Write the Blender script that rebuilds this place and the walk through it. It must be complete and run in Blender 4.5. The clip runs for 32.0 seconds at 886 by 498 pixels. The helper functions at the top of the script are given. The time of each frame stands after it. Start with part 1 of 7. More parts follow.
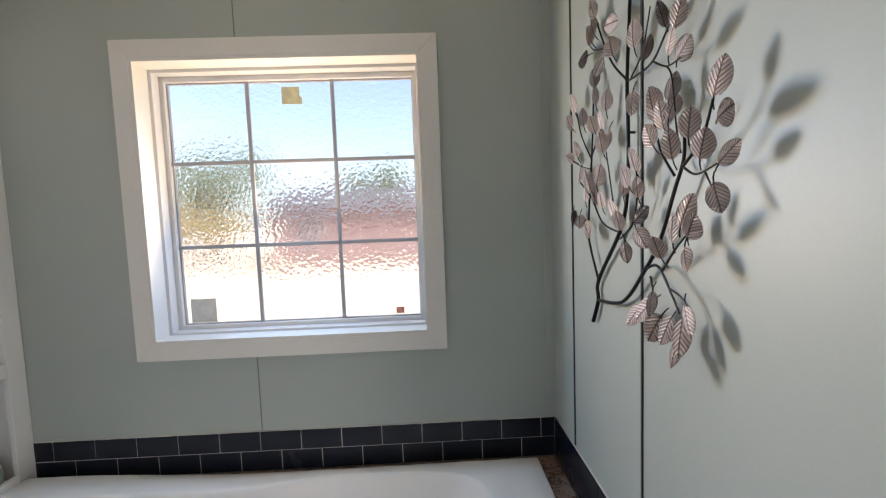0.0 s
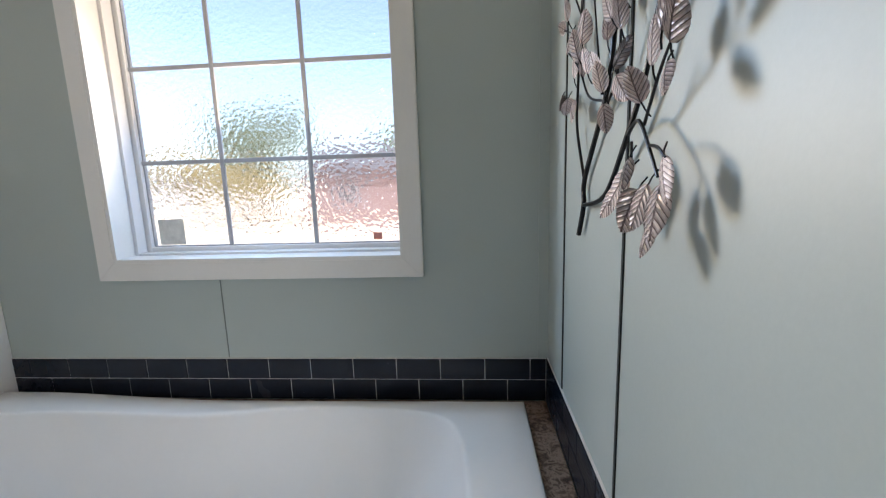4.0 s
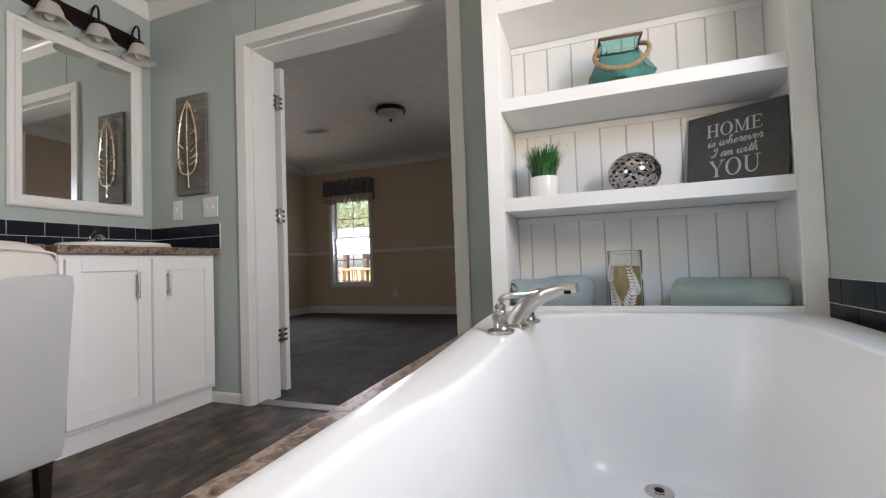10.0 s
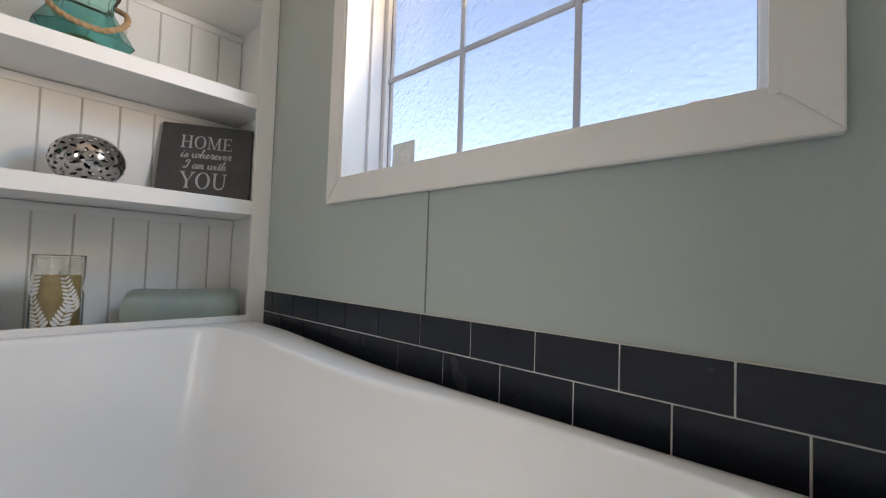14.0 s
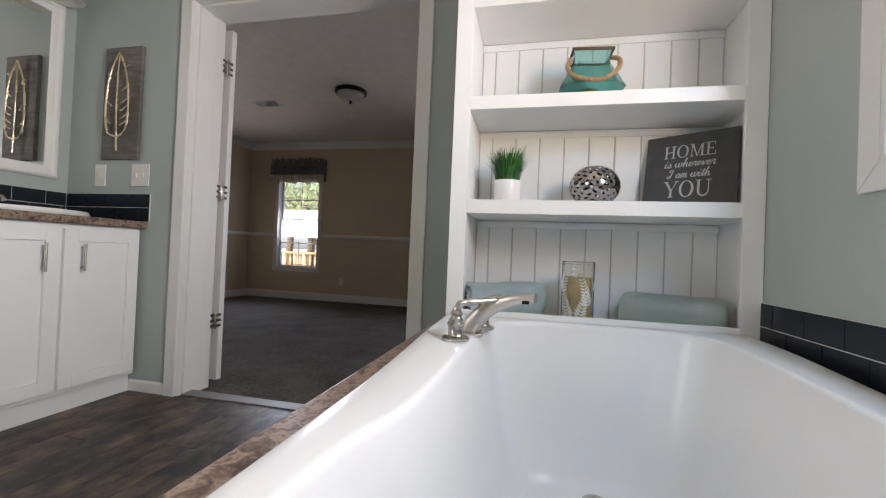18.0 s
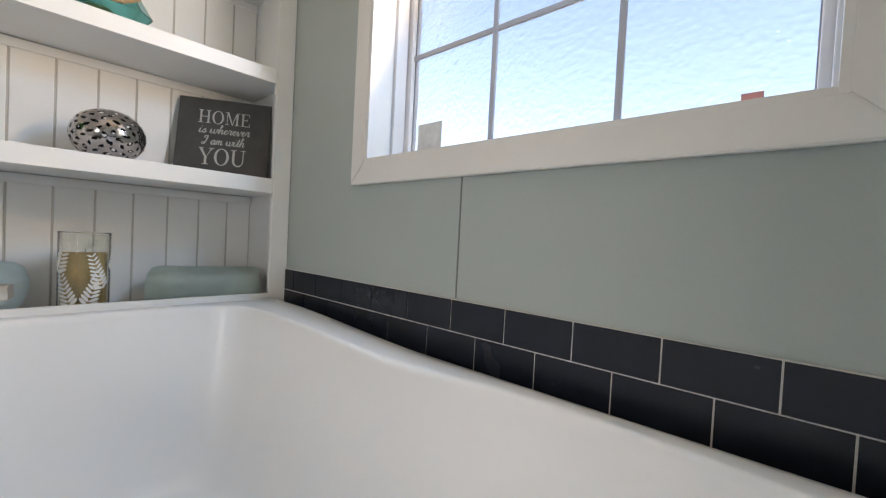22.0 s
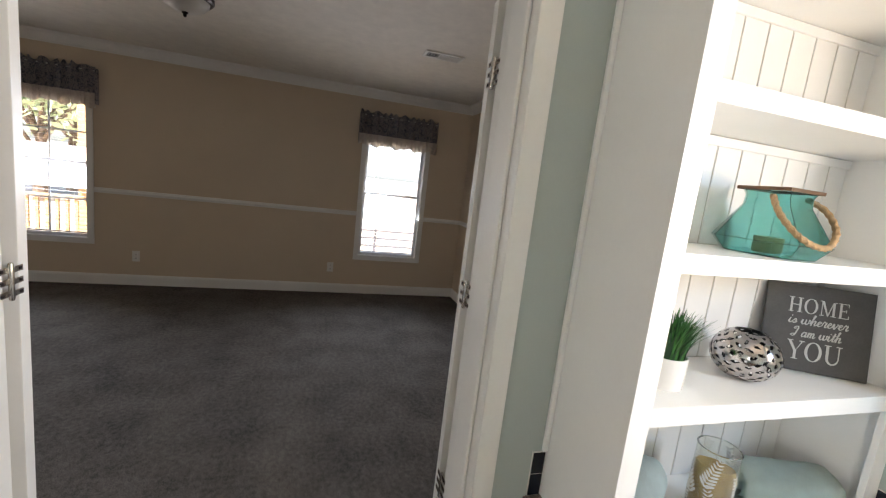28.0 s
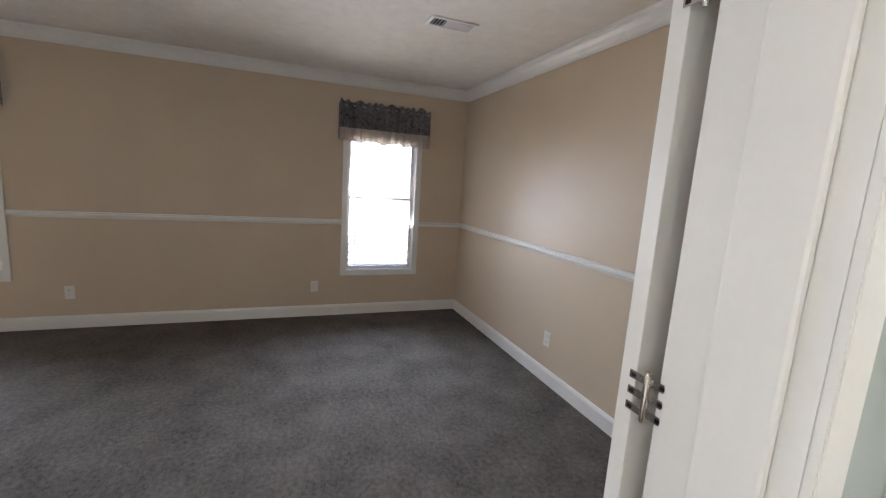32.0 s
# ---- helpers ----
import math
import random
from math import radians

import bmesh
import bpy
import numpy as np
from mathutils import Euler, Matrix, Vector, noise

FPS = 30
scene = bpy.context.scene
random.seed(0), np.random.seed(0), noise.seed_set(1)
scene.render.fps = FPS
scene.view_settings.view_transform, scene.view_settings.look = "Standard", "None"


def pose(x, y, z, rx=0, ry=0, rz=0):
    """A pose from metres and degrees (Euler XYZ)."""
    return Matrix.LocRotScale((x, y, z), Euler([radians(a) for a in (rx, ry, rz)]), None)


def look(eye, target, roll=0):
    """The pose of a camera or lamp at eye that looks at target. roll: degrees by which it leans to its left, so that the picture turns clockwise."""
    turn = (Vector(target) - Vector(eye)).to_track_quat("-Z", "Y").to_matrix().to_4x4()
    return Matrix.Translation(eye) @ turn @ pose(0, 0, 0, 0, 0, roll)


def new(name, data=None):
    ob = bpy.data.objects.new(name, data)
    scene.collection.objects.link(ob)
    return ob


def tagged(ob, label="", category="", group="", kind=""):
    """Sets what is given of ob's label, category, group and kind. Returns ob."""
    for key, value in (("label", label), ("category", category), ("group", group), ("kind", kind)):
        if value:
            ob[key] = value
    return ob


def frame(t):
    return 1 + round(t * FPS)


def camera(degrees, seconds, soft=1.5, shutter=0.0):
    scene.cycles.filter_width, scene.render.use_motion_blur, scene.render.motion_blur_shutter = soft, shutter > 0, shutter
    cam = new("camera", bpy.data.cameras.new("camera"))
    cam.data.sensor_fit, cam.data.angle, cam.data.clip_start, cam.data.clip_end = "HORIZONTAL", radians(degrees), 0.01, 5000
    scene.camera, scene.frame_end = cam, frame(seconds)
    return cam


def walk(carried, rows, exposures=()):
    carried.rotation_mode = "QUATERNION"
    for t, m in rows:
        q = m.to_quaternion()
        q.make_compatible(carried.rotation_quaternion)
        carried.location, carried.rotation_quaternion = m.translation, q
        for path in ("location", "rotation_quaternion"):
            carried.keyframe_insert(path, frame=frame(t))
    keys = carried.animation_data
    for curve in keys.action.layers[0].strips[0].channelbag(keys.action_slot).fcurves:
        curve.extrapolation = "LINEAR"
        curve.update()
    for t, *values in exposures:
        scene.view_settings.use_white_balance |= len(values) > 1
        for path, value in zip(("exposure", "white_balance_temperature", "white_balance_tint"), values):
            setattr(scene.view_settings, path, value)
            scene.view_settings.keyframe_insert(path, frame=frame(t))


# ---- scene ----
cam = camera(94.09, 32.0, soft=1.2)
PATH = [
    (0, pose(1.4997, -1.5240, 1.4924, 85.726, 2.075, -1.823)),
    (0.5, pose(1.4540, -1.4988, 1.4566, 85.340, 2.224, -11.333)),
    (1, pose(1.4136, -1.5781, 1.4327, 84.046, 1.303, -17.703)),
    (1.5, pose(1.4759, -1.6618, 1.4070, 82.986, 1.078, -21.191)),
    (2, pose(1.4481, -1.7579, 1.4248, 82.411, 0.975, -21.615)),
    (2.5, pose(1.5125, -1.7365, 1.4081, 81.028, 0.912, -18.087)),
    (4.5, pose(1.7278, -1.1755, 1.2401, 80.659, -0.189, 9.433)),
    (5, pose(1.6460, -1.0531, 1.1414, 84.912, -3.383, 12.681)),
    (5.5, pose(1.5836, -0.9448, 1.0772, 90.229, -5.386, 16.407)),
    (6, pose(1.5016, -0.8525, 0.9936, 93.471, -4.505, 31.231)),
    (6.5, pose(1.4893, -0.7837, 0.9036, 91.926, -1.333, 49.419)),
    (7, pose(1.5415, -0.6882, 0.8371, 92.094, 2.644, 57.006)),
    (7.5, pose(1.5516, -0.6308, 0.8194, 88.653, 3.812, 59.591)),
    (8, pose(1.5515, -0.6447, 0.8094, 88.926, 4.228, 63.475)),
    (8.5, pose(1.5491, -0.6520, 0.8084, 90.183, 1.757, 66.873)),
    (9, pose(1.5506, -0.6805, 0.8020, 90.797, 0.010, 81.701)),
    (9.5, pose(1.5643, -0.6904, 0.8020, 91.129, -0.177, 97.774)),
    (10, pose(1.5781, -0.6810, 0.8020, 91.992, 2.046, 109.785)),
    (10.5, pose(1.5785, -0.6944, 0.8021, 92.422, 3.238, 112.089)),
    (11, pose(1.5675, -0.6802, 0.8077, 93.283, 3.186, 100.504)),
    (11.5, pose(1.5606, -0.6891, 0.8124, 92.339, 1.812, 89.959)),
    (12, pose(1.5392, -0.6949, 0.8171, 90.794, 0.393, 79.580)),
    (12.5, pose(1.5388, -0.6855, 0.8235, 91.270, 0.130, 66.647)),
    (13, pose(1.5132, -0.7033, 0.8304, 91.181, -0.536, 54.419)),
    (13.5, pose(1.5276, -0.6803, 0.8320, 91.756, -1.699, 42.758)),
    (15.5, pose(1.5209, -0.7351, 0.8427, 94.464, -7.004, 50.629)),
    (16, pose(1.5142, -0.7119, 0.8320, 95.231, -6.387, 61.809)),
    (16.5, pose(1.5214, -0.7315, 0.8341, 95.211, -5.397, 69.972)),
    (17, pose(1.5166, -0.7286, 0.8302, 92.468, -5.337, 79.730)),
    (17.5, pose(1.5380, -0.7200, 0.8377, 93.196, -3.031, 88.764)),
    (18, pose(1.5315, -0.7267, 0.8307, 90.770, -2.405, 102.569)),
    (18.5, pose(1.5730, -0.7215, 0.8502, 94.580, 1.490, 118.543)),
    (19, pose(1.5513, -0.7404, 0.8432, 92.830, 2.806, 124.708)),
    (19.5, pose(1.5484, -0.7430, 0.8438, 91.607, 3.139, 125.179)),
    (20, pose(1.5514, -0.7436, 0.8412, 90.866, 3.631, 122.347)),
    (20.5, pose(1.5243, -0.7368, 0.8370, 89.194, 4.371, 109.886)),
    (21, pose(1.5024, -0.7353, 0.8363, 86.737, 3.461, 93.943)),
    (21.5, pose(1.4941, -0.7351, 0.8347, 86.100, 1.627, 77.387)),
    (22, pose(1.4710, -0.7409, 0.8609, 88.487, -2.924, 42.735)),
    (22.5, pose(1.4503, -0.7781, 0.9504, 88.628, -4.589, 22.859)),
    (23, pose(1.4414, -0.8889, 1.1396, 86.055, -9.216, 20.963)),
    (23.5, pose(1.4748, -1.0283, 1.4434, 86.354, -6.807, 19.169)),
    (24, pose(1.5062, -1.1383, 1.5855, 88.178, -3.528, 21.139)),
    (24.5, pose(1.5014, -1.2299, 1.6464, 89.177, -2.909, 27.949)),
    (25, pose(1.4940, -1.3374, 1.6625, 87.790, -2.483, 39.008)),
    (25.5, pose(1.4500, -1.4345, 1.6164, 86.908, -1.089, 51.184)),
    (26, pose(1.3719, -1.4410, 1.6113, 83.020, -0.373, 65.136)),
    (26.5, pose(1.2381, -1.4354, 1.5860, 81.965, -1.932, 71.107)),
    (28.5, pose(0.6290, -1.9676, 1.5114, 81.159, -7.790, 73.276)),
    (29, pose(0.5655, -2.0986, 1.5078, 81.917, -8.065, 70.594)),
    (29.5, pose(0.5395, -2.1592, 1.5184, 82.593, -7.977, 68.132)),
    (30, pose(0.5682, -2.1718, 1.5595, 83.237, -7.822, 65.922)),
    (30.5, pose(0.5072, -2.1045, 1.5423, 82.838, -7.010, 67.137)),
    (31, pose(0.3225, -1.9271, 1.5340, 81.006, -2.936, 72.144)),
    (31.5, pose(0.2233, -1.8858, 1.5437, 81.394, -2.377, 72.177)),
    (32, pose(-0.0270, -1.9342, 1.5327, 80.925, -3.709, 69.393)),
]
EXPOSURES = [
    (0, 1.06, 5980, 17), (1, 0.96, 5830, 14), (2, 1.01, 5980, 13), (4.5, 1.20, 5570, 15.5), (5, 1.20, 5520, 16.5),
    (5.5, 1.08, 5620, 16.5), (6.2, 0.87, 5470, 16.5), (7, 1.04, 5720, 16.5), (8, 1.20, 5970, 16.5), (9, 1.25, 5970, 16.5),
    (10, 1.50, 5970, 16.5), (11, 1.50, 5970, 16.5), (12, 1.35, 6020, 16.5), (13, 1.20, 6220, 17.5), (16, 1.21, 5970, 16.5),
    (18, 1.46, 5970, 16.5), (19, 1.41, 6120, 16.5), (20.5, 1.43, 6120, 16.5), (21, 1.48, 6120, 16.5), (22, 1.41, 6120, 16.5),
    (23, 1.42, 6000, 16.5), (23.5, 0.86, 5630, 13.5), (24, -0.01, 4980, 13.5), (25, 0.06, 5380, 14.5), (25.5, 0.18, 5430, 14.5),
    (26, 0.68, 6080, 15.5), (26.5, 1.80, 6130, 14.5), (28.5, 2.24, 6180, 14), (29, 2.29, 6180, 14), (30, 2.19, 6130, 14),
    (31, 2.74, 6030, 14), (32, 3.11, 5810, 14),
]
walk(cam, PATH, EXPOSURES)

# ---- daylight ----
world = bpy.data.worlds.new("sky")
scene.world = world
world.use_nodes = True
wn = world.node_tree
sky = wn.nodes.new("ShaderNodeTexSky")
sky.sky_type = "NISHITA"
sky.sun_disc = False
sky.sun_elevation = radians(48)
sky.sun_rotation = radians(120)
sky.dust_density = 2.0
sky.ozone_density = 0.4
wn.nodes["Background"].inputs[1].default_value = 0.15
pale = wn.nodes.new("ShaderNodeHueSaturation")
pale.inputs["Saturation"].default_value = 0.80
wn.links.new(sky.outputs[0], pale.inputs["Color"])
wn.links.new(pale.outputs[0], wn.nodes["Background"].inputs[0])

sun_data = bpy.data.lights.new("sun", "SUN")
sun_data.energy, sun_data.angle, sun_data.color = 4.6, radians(0.6), (1.0, 0.95, 0.88)
sun = new("sun", sun_data)
sun.matrix_world = look((20, -12, 26), (0, 0, 0))


def daylight(name, x, y, z, target, w, h, watts, colour, spread=150):
    """Light of the open sky or of the sunlit sand that enters by one window's opening."""
    d = bpy.data.lights.new(name, "AREA")
    d.shape, d.size, d.size_y, d.energy, d.color, d.spread = "RECTANGLE", w, h, watts, colour, radians(spread)
    ob = new(name, d)
    ob.matrix_world = look((x, y, z), target)
    return ob


SKY_BLUE, SAND_GLOW = (0.56, 0.78, 1.0), (1.0, 0.74, 0.43)
daylight("sky_through_bath_window", 0.979, 0.09, 1.70, (0.979, -2.0, 1.05), 0.26, 0.22, 3.9, SKY_BLUE, 180)
daylight("sand_glow_through_bath_window", 0.979, 0.09, 1.44, (0.979, -2.0, 2.45), 0.26, 0.22, 6.0, SAND_GLOW, 180)
daylight("horizon_light_through_bath_window", 0.979, 0.095, 1.57, (0.979, -2.0, 1.50), 0.34, 0.28, 3.7, (1.0, 0.95, 0.86), 100)
for yw, share in ((-0.929, 0.85), (-4.578, 1.1)):
    daylight("sky_through_bedroom_window", -4.605, yw, 1.45, (-2, yw - 0.75 * (yw > -2), 0.5), 0.70, 0.9, 4.5 * share, (0.88, 0.93, 1.0), 105)
    daylight("sand_glow_through_bedroom_window", -4.605, yw, 1.05, (-2, yw - 0.75 * (yw > -2), 1.9), 0.70, 0.9, 1.1 * share, (1.0, 0.88, 0.76), 105)
# fill lamp added to brighten the shower, at an unseen window made for it
daylight("shower_fill_light", 3.30, -3.385, 1.45, (3.25, 0.0, 0.2), 0.85, 0.9, 8.0, (1.0, 0.93, 0.80), 120)

# ---- materials ----
def surface(name, colour, rough=0.5, metal=0.0, vary=0.06, scale=3.0, bump=0.0, fine=60.0, **extra):
    """A surface with broad stains and fine grain: colour and roughness wander at two scales, bump gives the relief."""
    m = bpy.data.materials.new(name)
    m.use_nodes = True
    nt = m.node_tree
    b = nt.nodes["Principled BSDF"]
    coord = nt.nodes.new("ShaderNodeTexCoord")
    broad, grain = nt.nodes.new("ShaderNodeTexNoise"), nt.nodes.new("ShaderNodeTexNoise")
    broad.inputs["Scale"].default_value, broad.inputs["Detail"].default_value = scale, 4
    grain.inputs["Scale"].default_value, grain.inputs["Detail"].default_value = fine, 3
    mix = nt.nodes.new("ShaderNodeMath")
    mix.operation = "MULTIPLY_ADD"
    mix.inputs[1].default_value = 0.45
    ramp = nt.nodes.new("ShaderNodeValToRGB")
    lo = [max(0.0, c * (1 - vary)) for c in colour]
    hi = [min(1.0, c * (1 + vary)) for c in colour]
    ramp.color_ramp.elements[0].position, ramp.color_ramp.elements[1].position = 0.45, 1.0
    ramp.color_ramp.elements[0].color = (*lo, 1)
    ramp.color_ramp.elements[1].color = (*hi, 1)
    nt.links.new(coord.outputs["Object"], broad.inputs["Vector"])
    nt.links.new(coord.outputs["Object"], grain.inputs["Vector"])
    nt.links.new(grain.outputs["Fac"], mix.inputs[0])
    nt.links.new(broad.outputs["Fac"], mix.inputs[2])
    nt.links.new(mix.outputs[0], ramp.inputs["Fac"])
    nt.links.new(ramp.outputs["Color"], b.inputs["Base Color"])
    rr = nt.nodes.new("ShaderNodeMapRange")
    rr.inputs["To Min"].default_value, rr.inputs["To Max"].default_value = rough * 0.85, min(1.0, rough * 1.15)
    nt.links.new(broad.outputs["Fac"], rr.inputs["Value"])
    nt.links.new(rr.outputs["Result"], b.inputs["Roughness"])
    b.inputs["Metallic"].default_value = metal
    if bump:
        bp = nt.nodes.new("ShaderNodeBump")
        bp.inputs["Strength"].default_value, bp.inputs["Distance"].default_value = bump, 0.004
        nt.links.new(grain.outputs["Fac"], bp.inputs["Height"])
        nt.links.new(bp.outputs["Normal"], b.inputs["Normal"])
    for k, v in extra.items():
        b.inputs[k.replace("_", " ").title().replace("Ior", "IOR")].default_value = v
    return m


SAGE = surface("sage_wall_paint", (0.420, 0.469, 0.445), 0.5, vary=0.04, scale=1.5, bump=0.03, fine=180)
TAN = surface("tan_wall_paint", (0.612, 0.505, 0.376), 0.5, vary=0.04, scale=1.5, bump=0.04, fine=160)
CEILING = surface("textured_ceiling_white", (0.80, 0.76, 0.69), 0.9, vary=0.06, scale=9, bump=0.5, fine=26)
TRIM = surface("white_trim_paint", (0.80, 0.79, 0.76), 0.32, vary=0.025, scale=5, bump=0.02, fine=90)
SHELF_WHITE = surface("white_shelf_paint", (0.86, 0.86, 0.845), 0.4, vary=0.02, scale=5, bump=0.02, fine=90)
ACRYLIC = surface("white_acrylic", (0.84, 0.84, 0.83), 0.25, vary=0.015, scale=3, specular_ior_level=0.45)
TILE = surface("glossy_navy_tile", (0.011, 0.0138, 0.0225), 0.26, vary=0.25, scale=6, specular_ior_level=0.3)
GROUT = surface("pale_grout", (0.72, 0.70, 0.67), 0.85, bump=0.2, fine=300)
CHROME = surface("brushed_nickel", (0.58, 0.55, 0.51), 0.23, metal=1.0, vary=0.05, scale=20)
SPOUT_NICKEL = surface("satin_nickel_spout", (0.60, 0.57, 0.53), 0.34, metal=1.0, vary=0.06, scale=20)
BLACK_METAL = surface("black_wire", (0.012, 0.012, 0.014), 0.4, metal=0.6, vary=0.1)
MIRROR = surface("mirror_silver", (0.93, 0.94, 0.93), 0.015, metal=1.0, vary=0.003)


def planks_material(name, dark, light, rough, along="x", grain=22.0, patch=2.2, stretch=0.12):
    """Worn wood-look boards: long streaks and blotches, each board a shade of its own."""
    m = bpy.data.materials.new(name)
    m.use_nodes = True
    nt = m.node_tree
    b = nt.nodes["Principled BSDF"]
    coord, mapping, info = nt.nodes.new("ShaderNodeTexCoord"), nt.nodes.new("ShaderNodeMapping"), nt.nodes.new("ShaderNodeObjectInfo")
    shift = nt.nodes.new("ShaderNodeVectorMath")
    shift.operation = "MULTIPLY_ADD"
    shift.inputs[1].default_value = (37, 19, 11)
    nt.links.new(info.outputs["Random"], shift.inputs[0])
    nt.links.new(coord.outputs["Object"], shift.inputs[2])
    nt.links.new(shift.outputs[0], mapping.inputs["Vector"])
    mapping.inputs["Scale"].default_value = (stretch, 1, 1) if along == "x" else (1, stretch, 1)
    streak, blotch = nt.nodes.new("ShaderNodeTexNoise"), nt.nodes.new("ShaderNodeTexNoise")
    streak.inputs["Scale"].default_value, streak.inputs["Detail"].default_value = grain, 10
    blotch.inputs["Scale"].default_value, blotch.inputs["Detail"].default_value = patch, 9
    streak.inputs["Roughness"].default_value = blotch.inputs["Roughness"].default_value = 0.66
    nt.links.new(mapping.outputs[0], streak.inputs["Vector"])
    nt.links.new(shift.outputs[0], blotch.inputs["Vector"])
    mul = nt.nodes.new("ShaderNodeMath")
    mul.operation = "MULTIPLY"
    nt.links.new(streak.outputs["Fac"], mul.inputs[0])
    nt.links.new(blotch.outputs["Fac"], mul.inputs[1])
    ramp = nt.nodes.new("ShaderNodeValToRGB")
    ramp.color_ramp.elements[0].position, ramp.color_ramp.elements[1].position = 0.19, 0.435
    ramp.color_ramp.elements[0].color, ramp.color_ramp.elements[1].color = (*dark, 1), (*light, 1)
    nt.links.new(mul.outputs[0], ramp.inputs["Fac"])
    nt.links.new(ramp.outputs["Color"], b.inputs["Base Color"])
    b.inputs["Roughness"].default_value = rough
    bp = nt.nodes.new("ShaderNodeBump")
    bp.inputs["Strength"].default_value, bp.inputs["Distance"].default_value = 0.25, 0.002
    nt.links.new(streak.outputs["Fac"], bp.inputs["Height"])
    nt.links.new(bp.outputs["Normal"], b.inputs["Normal"])
    return m


def speckle(name, colours, rough=0.3, scale=28.0, fine=120.0):
    """A printed stone pattern: patches of several colours with small flecks."""
    m = bpy.data.materials.new(name)
    m.use_nodes = True
    nt = m.node_tree
    b = nt.nodes["Principled BSDF"]
    coord = nt.nodes.new("ShaderNodeTexCoord")
    n1, n2, add = nt.nodes.new("ShaderNodeTexNoise"), nt.nodes.new("ShaderNodeTexNoise"), nt.nodes.new("ShaderNodeMath")
    n1.inputs["Scale"].default_value, n1.inputs["Detail"].default_value, n1.inputs["Distortion"].default_value = scale, 5, 1.2
    n2.inputs["Scale"].default_value, n2.inputs["Detail"].default_value = fine, 2
    add.operation = "MULTIPLY_ADD"
    add.inputs[1].default_value = 0.35
    for n in (n1, n2):
        nt.links.new(coord.outputs["Object"], n.inputs["Vector"])
    nt.links.new(n2.outputs["Fac"], add.inputs[0])
    nt.links.new(n1.outputs["Fac"], add.inputs[2])
    ramp = nt.nodes.new("ShaderNodeValToRGB")
    el = ramp.color_ramp.elements
    el[0].position, el[0].color = 0.50, (*colours[0], 1)
    el[1].position, el[1].color = 0.86, (*colours[-1], 1)
    for i, c in enumerate(colours[1:-1]):
        e = el.new(0.50 + 0.36 * (i + 1) / (len(colours) - 1))
        e.color = (*c, 1)
    nt.links.new(add.outputs[0], ramp.inputs["Fac"])
    nt.links.new(ramp.outputs["Color"], b.inputs["Base Color"])
    b.inputs["Roughness"].default_value = rough
    return m


def glass(name, colour=(1, 1, 1), rough=0.0, ripple=0.0, size=90.0, ior=1.45):
    m = bpy.data.materials.new(name)
    m.use_nodes = True
    nt = m.node_tree
    b = nt.nodes["Principled BSDF"]
    b.inputs["Base Color"].default_value = (*colour, 1)
    b.inputs["Roughness"].default_value, b.inputs["IOR"].default_value = rough, ior
    b.inputs["Transmission Weight"].default_value = 1.0
    if ripple:
        coord, v, n, mx = nt.nodes.new("ShaderNodeTexCoord"), nt.nodes.new("ShaderNodeTexVoronoi"), nt.nodes.new("ShaderNodeTexNoise"), nt.nodes.new("ShaderNodeMath")
        v.feature = "SMOOTH_F1"
        v.inputs["Scale"].default_value = size
        n.inputs["Scale"].default_value = size * 0.45
        mx.operation = "ADD"
        for k in (v, n):
            nt.links.new(coord.outputs["Object"], k.inputs["Vector"])
        nt.links.new(v.outputs["Distance"], mx.inputs[0])
        nt.links.new(n.outputs["Fac"], mx.inputs[1])
        bp = nt.nodes.new("ShaderNodeBump")
        bp.inputs["Strength"].default_value, bp.inputs["Distance"].default_value = ripple, 0.004
        nt.links.new(mx.outputs[0], bp.inputs["Height"])
        nt.links.new(bp.outputs["Normal"], b.inputs["Normal"])
    return m


SUBFLOOR = surface("dark_floor_backing", (0.02, 0.016, 0.013), 0.8)
VINYL = planks_material("dark_worn_vinyl_wood", (0.009, 0.006, 0.0045), (0.215, 0.142, 0.092), 0.42, grain=15.0, patch=6.0, stretch=0.4)
LAMINATE = speckle("brown_granite_laminate", [(0.05, 0.032, 0.022), (0.16, 0.105, 0.075), (0.34, 0.26, 0.20), (0.10, 0.065, 0.045)], 0.28)
OBSCURE = glass("hammered_privacy_glass", (0.97, 0.99, 0.99), 0.07, 0.50, 76)
SHOWER_GLASS = glass("rain_shower_glass", (0.90, 0.93, 0.90), 0.16, 0.55, 46)
CLEAR = glass("clear_window_glass", (0.98, 0.99, 0.99))
TEAL = glass("teal_bubble_glass", (0.40, 0.72, 0.69), 0.05, 0.15, 40)
JAR = glass("clear_jar_glass", (0.95, 0.96, 0.93), 0.02)
FROST = surface("frosted_lamp_glass", (0.78, 0.75, 0.68), 0.35, vary=0.05, scale=12, transmission_weight=0.35)
BULB = surface("frosted_bulb", (0.9, 0.88, 0.82), 0.3)
BRONZE = surface("dark_bronze", (0.022, 0.012, 0.010), 0.32, metal=0.7, vary=0.2, scale=15)
STRIP = surface("dull_metal_strip", (0.30, 0.29, 0.28), 0.5, metal=0.8, vary=0.15, scale=12)
GROOVE = surface("dark_panel_groove", (0.03, 0.034, 0.034), 0.8)
ROPE = surface("jute_rope", (0.42, 0.28, 0.15), 0.95, vary=0.25, scale=60, bump=0.8, fine=300)
BRASS = surface("dark_copper_rim", (0.13, 0.075, 0.045), 0.45, metal=0.7, vary=0.2, scale=30)
GRASS_BLADE = surface("artificial_grass_green", (0.035, 0.15, 0.022), 0.5, vary=0.5, scale=40)
